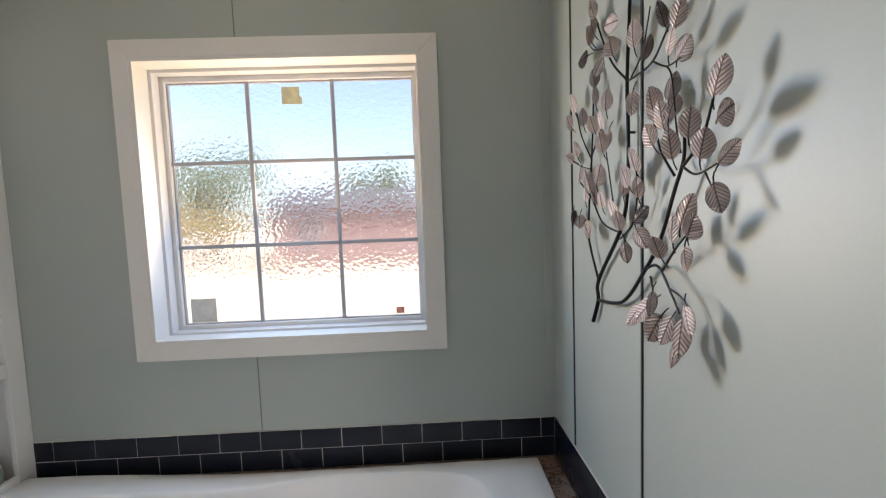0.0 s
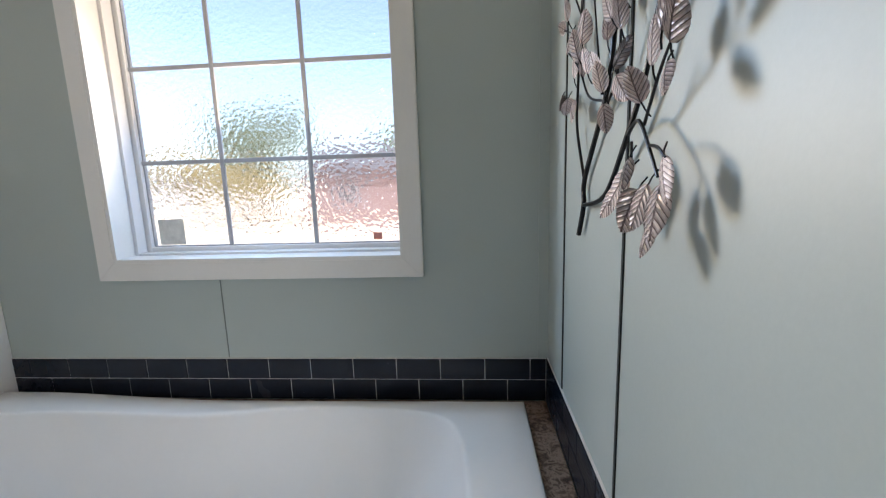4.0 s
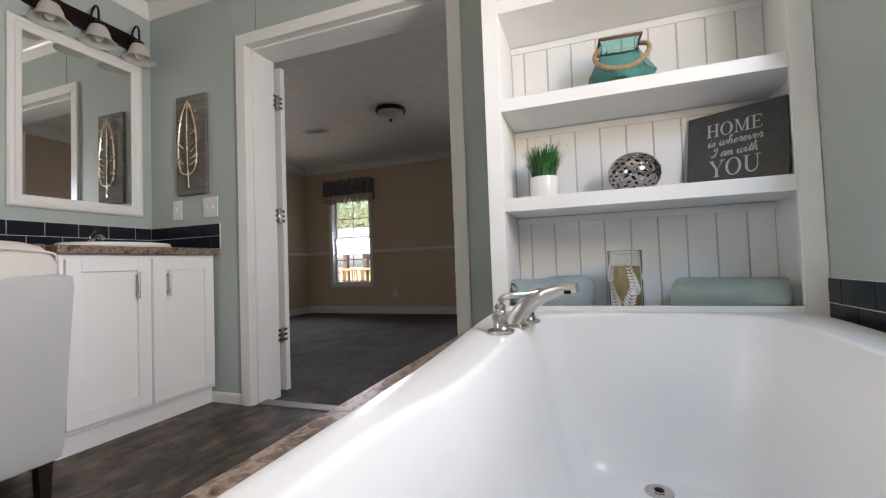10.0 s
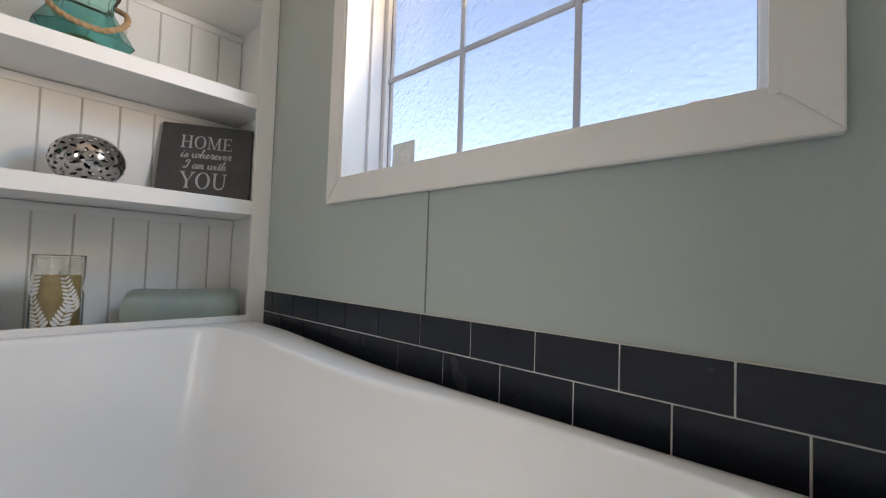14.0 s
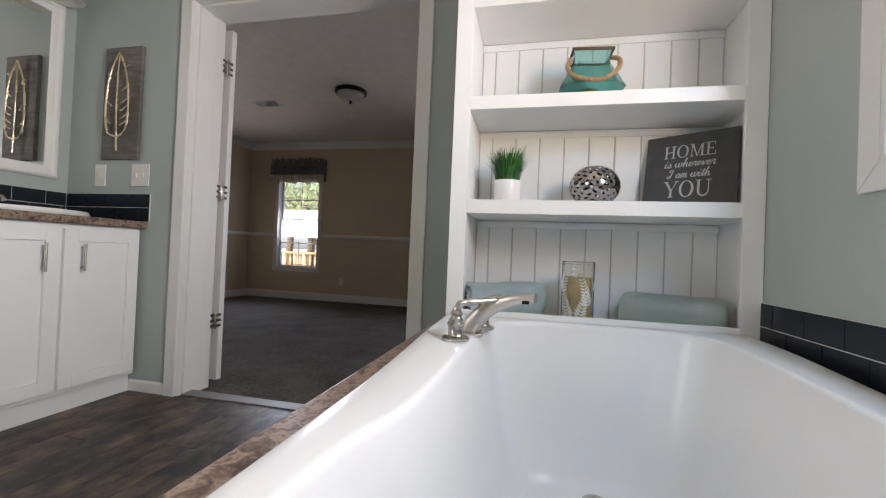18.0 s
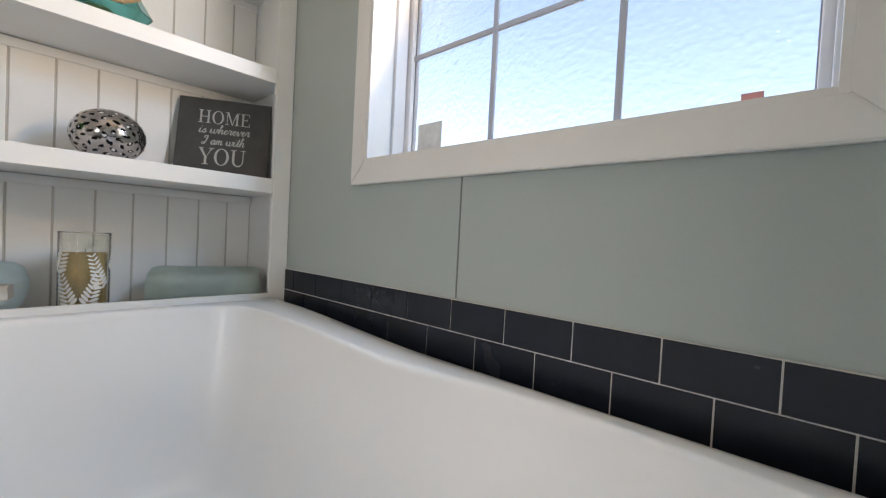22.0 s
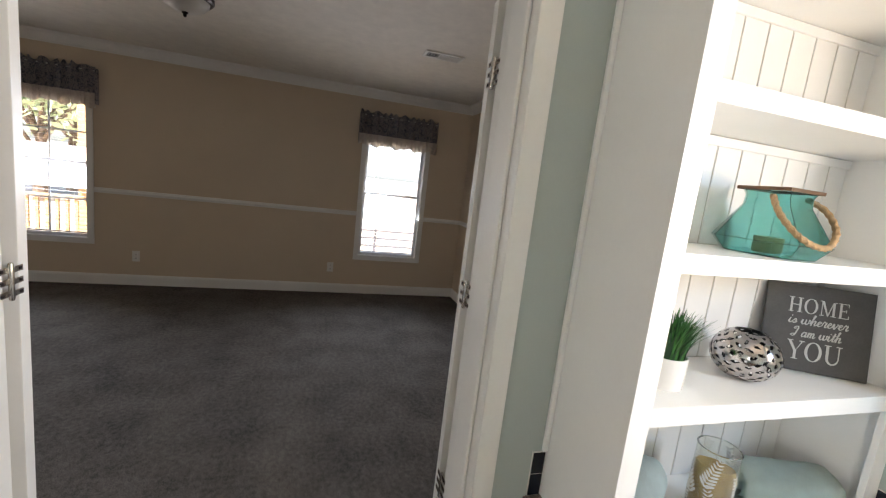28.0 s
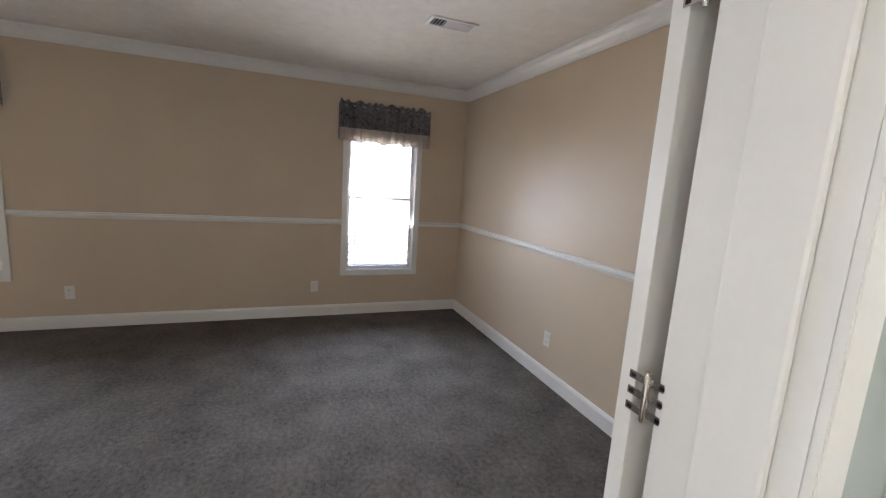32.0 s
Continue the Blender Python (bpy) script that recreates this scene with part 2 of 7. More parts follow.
# same grass with the shade inside the tuft put into its colour
GRASS_SHADED = surface("artificial_grass_shaded", (0.012, 0.055, 0.012), 0.6, vary=0.4, scale=40)
CERAMIC = surface("white_glazed_ceramic", (0.82, 0.81, 0.79), 0.12, vary=0.02)
SILVER = surface("polished_silver", (0.50, 0.47, 0.46), 0.14, metal=1.0, vary=0.12, scale=30)
SIGN_GREY = surface("dark_grey_sign_board", (0.078, 0.075, 0.073), 0.75, vary=0.2, scale=18, bump=0.15, fine=160)
SIGN_WHITE = surface("pale_sign_lettering", (0.54, 0.54, 0.525), 0.8)
TOWEL = surface("pale_aqua_towel", (0.72, 0.84, 0.85), 1.0, vary=0.1, scale=14, bump=0.9, fine=420)
TOWEL_GREEN = surface("pale_green_towel", (0.69, 0.79, 0.73), 1.0, vary=0.1, scale=14, bump=0.9, fine=420)
CANDLE = surface("gold_candle_wax", (0.50, 0.36, 0.14), 0.5, vary=0.25, scale=18)
LEAF_PRINT = surface("white_leaf_print", (0.80, 0.79, 0.74), 0.5)


def veined_leaf(name, pale, vein, rough):
    """Pressed metal leaf: a midrib and slanting side veins, with a worn sheen."""
    m = surface(name, pale, rough, metal=0.18, vary=0.2, scale=2.0)
    nt = m.node_tree
    b = nt.nodes["Principled BSDF"]
    coord, sep = nt.nodes.new("ShaderNodeTexCoord"), nt.nodes.new("ShaderNodeSeparateXYZ")
    nt.links.new(coord.outputs["Object"], sep.inputs[0])

    def calc(op, a, v):
        n = nt.nodes.new("ShaderNodeMath")
        n.operation = op
        nt.links.new(a, n.inputs[0])
        if isinstance(v, float):
            n.inputs[1].default_value = v
        else:
            nt.links.new(v, n.inputs[1])
        return n.outputs[0]
    side = calc("ABSOLUTE", sep.outputs["Y"], 0.0)
    run = calc("SUBTRACT", sep.outputs["Z"], calc("MULTIPLY", side, 1.1))
    wave = calc("SINE", calc("MULTIPLY", run, 46.0), 0.0)
    veins = calc("GREATER_THAN", wave, 0.80)
    rib = calc("LESS_THAN", side, 0.022)
    both = calc("MAXIMUM", veins, rib)
    mix = nt.nodes.new("ShaderNodeMix")
    mix.data_type = "RGBA"
    nt.links.new(both, mix.inputs[0])
    nt.links.new(nt.nodes["Color Ramp"].outputs["Color"], mix.inputs[6])
    mix.inputs[7].default_value = (*vein, 1)
    nt.links.new(mix.outputs[2], b.inputs["Base Color"])
    bp = nt.nodes.new("ShaderNodeBump")
    bp.inputs["Strength"].default_value, bp.inputs["Distance"].default_value = 0.5, 0.001
    nt.links.new(wave, bp.inputs["Height"])
    nt.links.new(bp.outputs["Normal"], b.inputs["Normal"])
    return m


COPPER_LEAF = veined_leaf("rose_silver_leaf", (0.82, 0.72, 0.69), (0.26, 0.20, 0.19), 0.42)
COPPER_DARK = veined_leaf("tarnished_leaf", (0.32, 0.28, 0.27), (0.10, 0.08, 0.08), 0.42)
GOLD = surface("brushed_gold_wire", (0.86, 0.74, 0.53), 0.27, metal=1.0, vary=0.1, scale=20)
BARNWOOD = planks_material("grey_barn_wood", (0.13, 0.118, 0.105), (0.31, 0.285, 0.255), 0.8, along="y", grain=40)
FABRIC = surface("off_white_linen", (0.46, 0.458, 0.455), 0.95, vary=0.05, scale=5, bump=0.25, fine=700)
# cream cushion cloth, contrast to the back raised in place of shade between them
FABRIC_TOP = surface("cream_cushion_linen", (0.62, 0.588, 0.54), 0.95, vary=0.06, scale=6, bump=0.5, fine=450)
ESPRESSO = surface("espresso_wood_leg", (0.018, 0.011, 0.008), 0.35, vary=0.2)
PLATE = surface("white_switch_plastic", (0.78, 0.77, 0.73), 0.35, vary=0.02)
ALUMINIUM = surface("bright_aluminium", (0.74, 0.74, 0.69), 0.38, metal=0.15, vary=0.05, scale=12)
FIBREGLASS = surface("cream_fibreglass", (0.74, 0.68, 0.55), 0.3, vary=0.03)
SASH = surface("white_vinyl_sash", (0.80, 0.80, 0.81), 0.35, vary=0.02)
STICKER = surface("grey_window_sticker", (0.74, 0.74, 0.70), 0.9, vary=0.15, scale=30, transmission_weight=0.45)
STICKER_RED = surface("red_window_sticker", (0.72, 0.36, 0.30), 0.9, vary=0.1, transmission_weight=0.55)
STICKER_YELLOW = surface("yellowed_window_sticker", (0.82, 0.78, 0.52), 0.9, vary=0.2, scale=40, transmission_weight=0.45)
VALANCE = speckle("floral_valance_cloth", [(0.09, 0.10, 0.125), (0.21, 0.21, 0.245), (0.42, 0.38, 0.36), (0.14, 0.145, 0.175)], 0.95, 34, 90)
VALANCE_HEM = speckle("pale_valance_hem", [(0.66, 0.58, 0.50), (0.82, 0.75, 0.68), (0.60, 0.52, 0.46)], 0.95, 30, 90)
VALANCE_HEM.node_tree.nodes["Principled BSDF"].inputs["Transmission Weight"].default_value = 0.45
BLIND = surface("white_blind_slat", (0.80, 0.79, 0.76), 0.4)
SAND = surface("bright_sandy_ground", (0.53, 0.41, 0.28), 0.95, vary=0.14, scale=0.25, bump=0.3, fine=6)
LEAVES_LIGHT = surface("pale_green_foliage", (0.38, 0.46, 0.28), 0.7, vary=0.4, scale=1.2)
ASPHALT = surface("worn_grey_asphalt", (0.11, 0.108, 0.105), 0.9, vary=0.2, scale=0.6, bump=0.3, fine=30)
BARK = surface("tree_bark", (0.13, 0.09, 0.06), 0.95, vary=0.3, scale=8, bump=0.6, fine=40)
LEAVES = surface("olive_foliage", (0.12, 0.135, 0.06), 0.7, vary=0.5, scale=1.2)
LEAVES_GOLD = surface("autumn_foliage", (0.28, 0.22, 0.09), 0.7, vary=0.4, scale=1.2)
SIDING = surface("mauve_brick_siding", (0.28, 0.19, 0.17), 0.8, vary=0.12, scale=2)
SIDING_PALE = surface("pale_siding", (0.55, 0.52, 0.48), 0.7, vary=0.06, scale=2)
ROOFING = surface("grey_shingle_roof", (0.11, 0.10, 0.10), 0.9, vary=0.2, scale=4, bump=0.4, fine=20)
DARK_PANE = surface("dark_house_window", (0.10, 0.09, 0.09), 0.3)
DECK_WOOD = surface("new_pine_deck_wood", (0.46, 0.29, 0.13), 0.7, vary=0.2, scale=6, bump=0.2, fine=80)
CAR_RED = surface("red_car_paint", (0.45, 0.02, 0.03), 0.2, vary=0.03, coat_weight=0.6)
CAR_WHITE = surface("white_car_paint", (0.75, 0.75, 0.75), 0.2, vary=0.03, coat_weight=0.6)
RUBBER = surface("black_rubber", (0.015, 0.015, 0.015), 0.85)



def pile(name, dark, light):
    """Cut pile carpet: tufts of several shades, with faint broad patches where the pile lies another way."""
    m = bpy.data.materials.new(name)
    m.use_nodes = True
    nt = m.node_tree
    b = nt.nodes["Principled BSDF"]
    coord = nt.nodes.new("ShaderNodeTexCoord")
    tuft, clump, patch = (nt.nodes.new("ShaderNodeTexNoise") for k in range(3))
    for n, sc, de in ((tuft, 190, 1), (clump, 38, 2), (patch, 3.4, 5)):
        n.inputs["Scale"].default_value, n.inputs["Detail"].default_value = sc, de
        nt.links.new(coord.outputs["Object"], n.inputs["Vector"])
    total = None
    for n, w in ((tuft, 0.46), (clump, 0.27), (patch, 0.27)):
        k = nt.nodes.new("ShaderNodeMath")
        k.operation = "MULTIPLY_ADD"
        k.inputs[1].default_value = w
        nt.links.new(n.outputs["Fac"], k.inputs[0])
        if total:
            nt.links.new(total, k.inputs[2])
        else:
            k.inputs[2].default_value = 0.0
        total = k.outputs[0]
    ramp = nt.nodes.new("ShaderNodeValToRGB")
    ramp.color_ramp.elements[0].position, ramp.color_ramp.elements[1].position = 0.36, 0.64
    ramp.color_ramp.elements[0].color, ramp.color_ramp.elements[1].color = (*dark, 1), (*light, 1)
    nt.links.new(total, ramp.inputs["Fac"])
    nt.links.new(ramp.outputs["Color"], b.inputs["Base Color"])
    b.inputs["Roughness"].default_value = 1.0
    bp = nt.nodes.new("ShaderNodeBump")
    bp.inputs["Strength"].default_value, bp.inputs["Distance"].default_value = 1.0, 0.006
    nt.links.new(total, bp.inputs["Height"])
    nt.links.new(bp.outputs["Normal"], b.inputs["Normal"])
    return m


CARPET = pile("grey_brown_carpet", (0.019, 0.0165, 0.0145), (0.165, 0.145, 0.127))

# ---- mesh helpers ----
def box(bm, x0, x1, y0, y1, z0, z1, bevel=0.0):
    g = bmesh.ops.create_cube(bm, size=1)
    vs = g["verts"]
    for v in vs:
        v.co = Vector((x0 + (v.co.x + 0.5) * (x1 - x0), y0 + (v.co.y + 0.5) * (y1 - y0), z0 + (v.co.z + 0.5) * (z1 - z0)))
    if bevel:
        es = list({e for v in vs for e in v.link_edges})
        bmesh.ops.bevel(bm, geom=es, offset=bevel, segments=2, affect="EDGES", profile=0.6)
    return vs


def boxes(*sizes, bevel=0.0):
    bm = bmesh.new()
    for s in sizes:
        box(bm, *s, bevel=bevel)
    return bm


def lathe(profile, n=32, bm=None, centre=(0, 0, 0), closed=False):
    """Turns (radius, height) pairs about the z axis."""
    bm = bm or bmesh.new()
    rings = []
    for r, z in profile:
        if r < 1e-5:
            rings.append([bm.verts.new((centre[0], centre[1], centre[2] + z))])
        else:
            rings.append([bm.verts.new((centre[0] + r * math.cos(6.28318531 * i / n), centre[1] + r * math.sin(6.28318531 * i / n), centre[2] + z)) for i in range(n)])
    pairs = list(zip(rings, rings[1:])) + ([(rings[-1], rings[0])] if closed else [])
    for a, b in pairs:
        for i in range(n):
            j = (i + 1) % n
            q = [a[i % len(a)], a[j % len(a)], b[j % len(b)], b[i % len(b)]]
            q = list(dict.fromkeys(q))
            if len(q) > 2:
                bm.faces.new(q)
    bmesh.ops.recalc_face_normals(bm, faces=bm.faces[:])
    return bm


def tube(points, radius, n=8, bm=None, radii=None, cap=True):
    """A round bar along points; radii tapers it."""
    bm = bm or bmesh.new()
    pts = [Vector(p) for p in points]
    rings, side = [], None
    for i, p in enumerate(pts):
        d = (pts[min(i + 1, len(pts) - 1)] - pts[max(i - 1, 0)]).normalized()
        if side is None:
            side = d.orthogonal().normalized()
        side = (side - d * side.dot(d)).normalized()
        up = d.cross(side)
        r = radii[i] if radii else radius
        rings.append([bm.verts.new(p + (side * math.cos(6.28318531 * k / n) + up * math.sin(6.28318531 * k / n)) * r) for k in range(n)])
    for a, b in zip(rings, rings[1:]):
        for k in range(n):
            bm.faces.new((a[k], a[(k + 1) % n], b[(k + 1) % n], b[k]))
    if cap:
        bm.faces.new(rings[0][::-1])
        bm.faces.new(rings[-1])
    bmesh.ops.recalc_face_normals(bm, faces=bm.faces[:])
    return bm


def arc(points, steps=8):
    """A smooth line through points."""
    pts = [Vector(p) for p in points]
    out = []
    for i in range(len(pts) - 1):
        p0, p1, p2, p3 = pts[max(i - 1, 0)], pts[i], pts[i + 1], pts[min(i + 2, len(pts) - 1)]
        for s in range(steps):
            u = s / steps
            out.append(0.5 * (2 * p1 + (p2 - p0) * u + (2 * p0 - 5 * p1 + 4 * p2 - p3) * u * u + (3 * p1 - p0 - 3 * p2 + p3) * u ** 3))
    return out + [pts[-1]]


def prism(outline, axis, a, b, bm=None):
    """Extrudes a closed outline of two coordinates along an axis, from a to b."""
    bm = bm or bmesh.new()
    place = {"x": lambda p, s: (s, p[0], p[1]), "y": lambda p, s: (p[0], s, p[1]), "z": lambda p, s: (p[0], p[1], s)}[axis]
    lo = [bm.verts.new(place(p, a)) for p in outline]
    hi = [bm.verts.new(place(p, b)) for p in outline]
    n = len(outline)
    for i in range(n):
        bm.faces.new((lo[i], lo[(i + 1) % n], hi[(i + 1) % n], hi[i]))
    bm.faces.new(lo[::-1])
    bm.faces.new(hi)
    bmesh.ops.recalc_face_normals(bm, faces=bm.faces[:])
    return bm


def mesh_of(name, bm, material, smooth=False, crease=35):
    me = bpy.data.meshes.new(name)
    if smooth:
        for f in bm.faces:
            f.smooth = True
        for e in bm.edges:
            if len(e.link_faces) == 2 and e.calc_face_angle(0) > radians(crease):
                e.smooth = False
    bm.to_mesh(me)
    bm.free()
    me.materials.append(material)
    return me


def part(name, bm, material, parent, label="", smooth=False):
    """Links a bmesh as one mesh object under a thing or a part."""
    ob = new(name, mesh_of(name, bm, material, smooth))
    ob.parent = parent
    return tagged(ob, label)


def thing(name, label, category, at=(0, 0, 0), turn=0, group="", kind=""):
    """An Empty at the base of a thing, to which its parts belong."""
    ob = new(name)
    ob.matrix_basis = pose(*at, 0, 0, turn)
    return tagged(ob, label, category, group, kind)


def structure(name, bm, material, label, category):
    return tagged(new(name, mesh_of(name, bm, material)), label, category, kind="structure")


def single(name, bm, material, label, category, at=(0, 0, 0), turn=0, group="", smooth=False, kind=""):
    ob = new(name, mesh_of(name, bm, material, smooth))
    ob.matrix_basis = pose(*at, 0, 0, turn)
    return tagged(ob, label, category, group, kind)

# ---- plan, in metres ----
DOOR_WALL, BED_SIDE = -0.312, -0.536                      # x of the two faces of the wall with the double door
PART_X, PART_X2, PART_END = 1.958, 2.075, -1.195          # partition between tub and shower
BATH_BACK, BATH_EAST = -3.372, 4.16                         # vanity wall, far end of the bathroom
BED_FAR, BED_LEFT, BED_RIGHT = -4.60, -5.50, 0.03
CEIL, BED_CEIL = 2.565, 2.575
FLOOR = 0.022                                               # top of the bathroom planks
DECK, RIM = 0.562, 0.588
DOOR_Y0, DOOR_Y1, DOOR_TOP = -2.558, -1.294, 2.136          # clear opening of the double door
WX0, WX1, WZ0, WZ1 = 0.474, 1.484, 1.070, 2.084            # opening of the bath window inside its casing

# walls
bm = boxes((DOOR_WALL - 0.25, WX0, 0.0, 0.16, -0.05, 2.7), (WX1, BATH_EAST + 0.12, 0.0, 0.16, -0.05, 2.7),
           (WX0, WX1, 0.0, 0.16, -0.05, WZ0), (WX0, WX1, 0.0, 0.16, WZ1, 2.7))
wall_north = structure("wall_north", bm, SAGE, "sage green painted panel wall with a window", "wall")
bm = boxes((BED_SIDE + 0.006, DOOR_WALL, BATH_BACK - 0.12, DOOR_Y0 - 0.022, -0.05, 2.7), (BED_SIDE + 0.006, DOOR_WALL, DOOR_Y1 + 0.022, -0.0, -0.05, 2.7),
           (BED_SIDE + 0.006, DOOR_WALL, DOOR_Y0 - 0.022, DOOR_Y1 + 0.022, DOOR_TOP + 0.022, 2.7))
wall_west = structure("wall_west", bm, SAGE, "sage green wall with a wide double doorway", "wall")
# the gap from x 2.85 to 3.75 is cut for the added window
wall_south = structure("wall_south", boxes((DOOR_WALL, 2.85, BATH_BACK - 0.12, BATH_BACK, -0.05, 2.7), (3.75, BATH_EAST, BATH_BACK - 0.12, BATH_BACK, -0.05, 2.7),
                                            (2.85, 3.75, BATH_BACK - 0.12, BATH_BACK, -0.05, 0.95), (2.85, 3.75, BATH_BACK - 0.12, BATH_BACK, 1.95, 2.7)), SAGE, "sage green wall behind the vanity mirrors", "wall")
wall_east = structure("wall_east", boxes((BATH_EAST, BATH_EAST + 0.12, BATH_BACK - 0.12, 0.0, -0.05, 2.7)), SAGE, "sage green painted end wall", "wall")
partition = structure("wall_partition", boxes((PART_X, PART_X2, PART_END, 0.0, -0.02, 2.6)), SAGE, "sage green partition wall beside the tub", "wall")
bm = boxes((BED_SIDE, BED_SIDE + 0.006, BED_LEFT, DOOR_Y0 - 0.022, 0, 2.6), (BED_SIDE, BED_SIDE + 0.006, DOOR_Y1 + 0.022, BED_RIGHT, 0, 2.6), (BED_SIDE, BED_SIDE + 0.006, DOOR_Y0 - 0.022, DOOR_Y1 + 0.022, DOOR_TOP + 0.022, 2.6))
structure("wall_bedroom_east", bm, TAN, "tan bedroom wall round the double doorway", "wall")
BWIN = ((-1.315, -0.543), (-4.955, -4.202))     # clear y span of the two bedroom windows
BWZ0, BWZ1 = 0.502, 1.985
ys = [BED_LEFT - 0.12, BWIN[1][0], BWIN[1][1], BWIN[0][0], BWIN[0][1], BED_RIGHT + 0.12]
bm = boxes(*[(BED_FAR - 0.14, BED_FAR, ys[i], ys[i + 1], -0.05, 2.7) for i in (0, 2, 4)],
           *[(BED_FAR - 0.14, BED_FAR, a, b, -0.05, BWZ0) for a, b in BWIN], *[(BED_FAR - 0.14, BED_FAR, a, b, BWZ1, 2.7) for a, b in BWIN])
structure("wall_bedroom_west", bm, TAN, "tan bedroom wall with two tall windows", "wall")
structure("wall_bedroom_north", boxes((BED_FAR, BED_SIDE, BED_RIGHT, BED_RIGHT + 0.12, -0.05, 2.7)), TAN, "tan bedroom side wall with a white chair rail", "wall")
structure("wall_bedroom_south", boxes((BED_FAR, BED_SIDE, BED_LEFT - 0.12, BED_LEFT, -0.05, 2.7)), TAN, "tan bedroom side wall", "wall")
structure("wall_behind_bath", boxes((BED_SIDE, DOOR_WALL, BED_LEFT - 0.12, BATH_BACK - 0.12, -0.05, 2.7)), TAN, "plain wall that closes the bedroom", "wall")

# floors and ceilings
structure("floor_bedroom", boxes((BED_FAR, BED_SIDE + 0.13, BED_LEFT, BED_RIGHT, -0.05, 0.0)), CARPET, "grey brown cut pile bedroom carpet", "carpet")
floor_bath = structure("floor", boxes((BED_SIDE + 0.13, BATH_EAST, BATH_BACK, 0.0, -0.05, FLOOR - 0.006)), SUBFLOOR, "dark worn wood-look vinyl plank floor", "floor")
structure("ceiling", boxes((DOOR_WALL, BATH_EAST, BATH_BACK, 0.0, CEIL, CEIL + 0.05)), CEILING, "textured off-white bathroom ceiling", "ceiling")
structure("ceiling_bedroom", boxes((BED_FAR, BED_SIDE, BED_LEFT, BED_RIGHT, BED_CEIL, BED_CEIL + 0.05)), CEILING, "textured off-white bedroom ceiling", "ceiling")
# slab added out of view so that no sun leaks past the ceilings
structure("roof", boxes((BED_FAR - 0.5, BATH_EAST + 0.5, BED_LEFT - 0.5, 0.6, 2.7, 2.8)), CEILING, "unseen flat slab that blocks sun and sky above the home", "roof")


# ---- trim ----
def frame_boards(name, axis, a0, a1, z0, z1, width, t0, t1, material, parent, bottom=True):
    """Mitred boards round an opening, each one a part. The opening spans a0..a1 and z0..z1; t0..t1 is the boards' thickness."""
    o0, o1, oz0, oz1 = a0 - width, a1 + width, (z0 - width if bottom else z0), z1 + width
    quads = [[(a0, z1), (a1, z1), (o1, oz1), (o0, oz1)], [(o0, oz0), (a0, z0), (a0, z1), (o0, oz1)], [(a1, z0), (o1, oz0), (o1, oz1), (a1, z1)]]
    if bottom:
        quads.append([(o0, oz0), (o1, oz0), (a1, z0), (a0, z0)])
    out = []
    for q in quads:
        bm = prism(q, axis, t0, t1)
        bmesh.ops.bevel(bm, geom=bm.edges[:], offset=0.0022, segments=2, affect="EDGES")
        out.append(part(name, bm, material, parent))
    return out


def moulding(name, profile, start, end, out, material, label="", category="trim"):
    """A straight moulding along a wall: profile gives (distance from the wall, height) pairs."""
    s, e, o = Vector(start), Vector(end), Vector(out)
    bm = bmesh.new()
    a = [bm.verts.new(s + o * p[0] + Vector((0, 0, p[1]))) for p in profile]
    b = [bm.verts.new(e + o * p[0] + Vector((0, 0, p[1]))) for p in profile]
    n = len(profile)
    for i in range(n):
        bm.faces.new((a[i], a[(i + 1) % n], b[(i + 1) % n], b[i]))
    bm.faces.new(a[::-1])
    bm.faces.new(b)
    bmesh.ops.recalc_face_normals(bm, faces=bm.faces[:])
    return tagged(new(name, mesh_of(name, bm, material)), label, category, kind="structure")


CROWN = [(0.0, 0.0), (0.008, 0.0), (0.012, 0.016), (0.022, 0.025), (0.034, 0.047), (0.056, 0.072), (0.074, 0.082), (0.078, 0.096), (0.080, 0.105), (0.0, 0.105)]
SMALL_CROWN = [(0.0, 0.0), (0.006, 0.0), (0.012, 0.012), (0.034, 0.058), (0.044, 0.068), (0.048, 0.086), (0.0, 0.086)]
RAIL = [(0.0, 0.0), (0.010, 0.0), (0.014, 0.012), (0.024, 0.020), (0.024, 0.034), (0.016, 0.040), (0.018, 0.050), (0.010, 0.056), (0.0, 0.056)]
BASE = [(0.0, 0.0), (0.014, 0.0), (0.014, 0.094), (0.011, 0.103), (0.006, 0.117), (0.0, 0.119)]
LOW_BASE = [(0.0, 0.0), (0.011, 0.0), (0.011, 0.050), (0.006, 0.060), (0.0, 0.060)]

cz = BED_CEIL - 0.105
for a, b, o in (((BED_FAR, BED_LEFT, cz), (BED_FAR, BED_RIGHT, cz), (1, 0, 0)), ((BED_FAR, BED_RIGHT, cz), (BED_SIDE, BED_RIGHT, cz), (0, -1, 0)),
                ((BED_FAR, BED_LEFT, cz), (BED_SIDE, BED_LEFT, cz), (0, 1, 0)), ((BED_SIDE, BED_LEFT, cz), (BED_SIDE, BED_RIGHT, cz), (-1, 0, 0))):
    moulding("trim", CROWN, a, b, o, TRIM, "white crown moulding round the bedroom ceiling")
cz = CEIL - 0.086
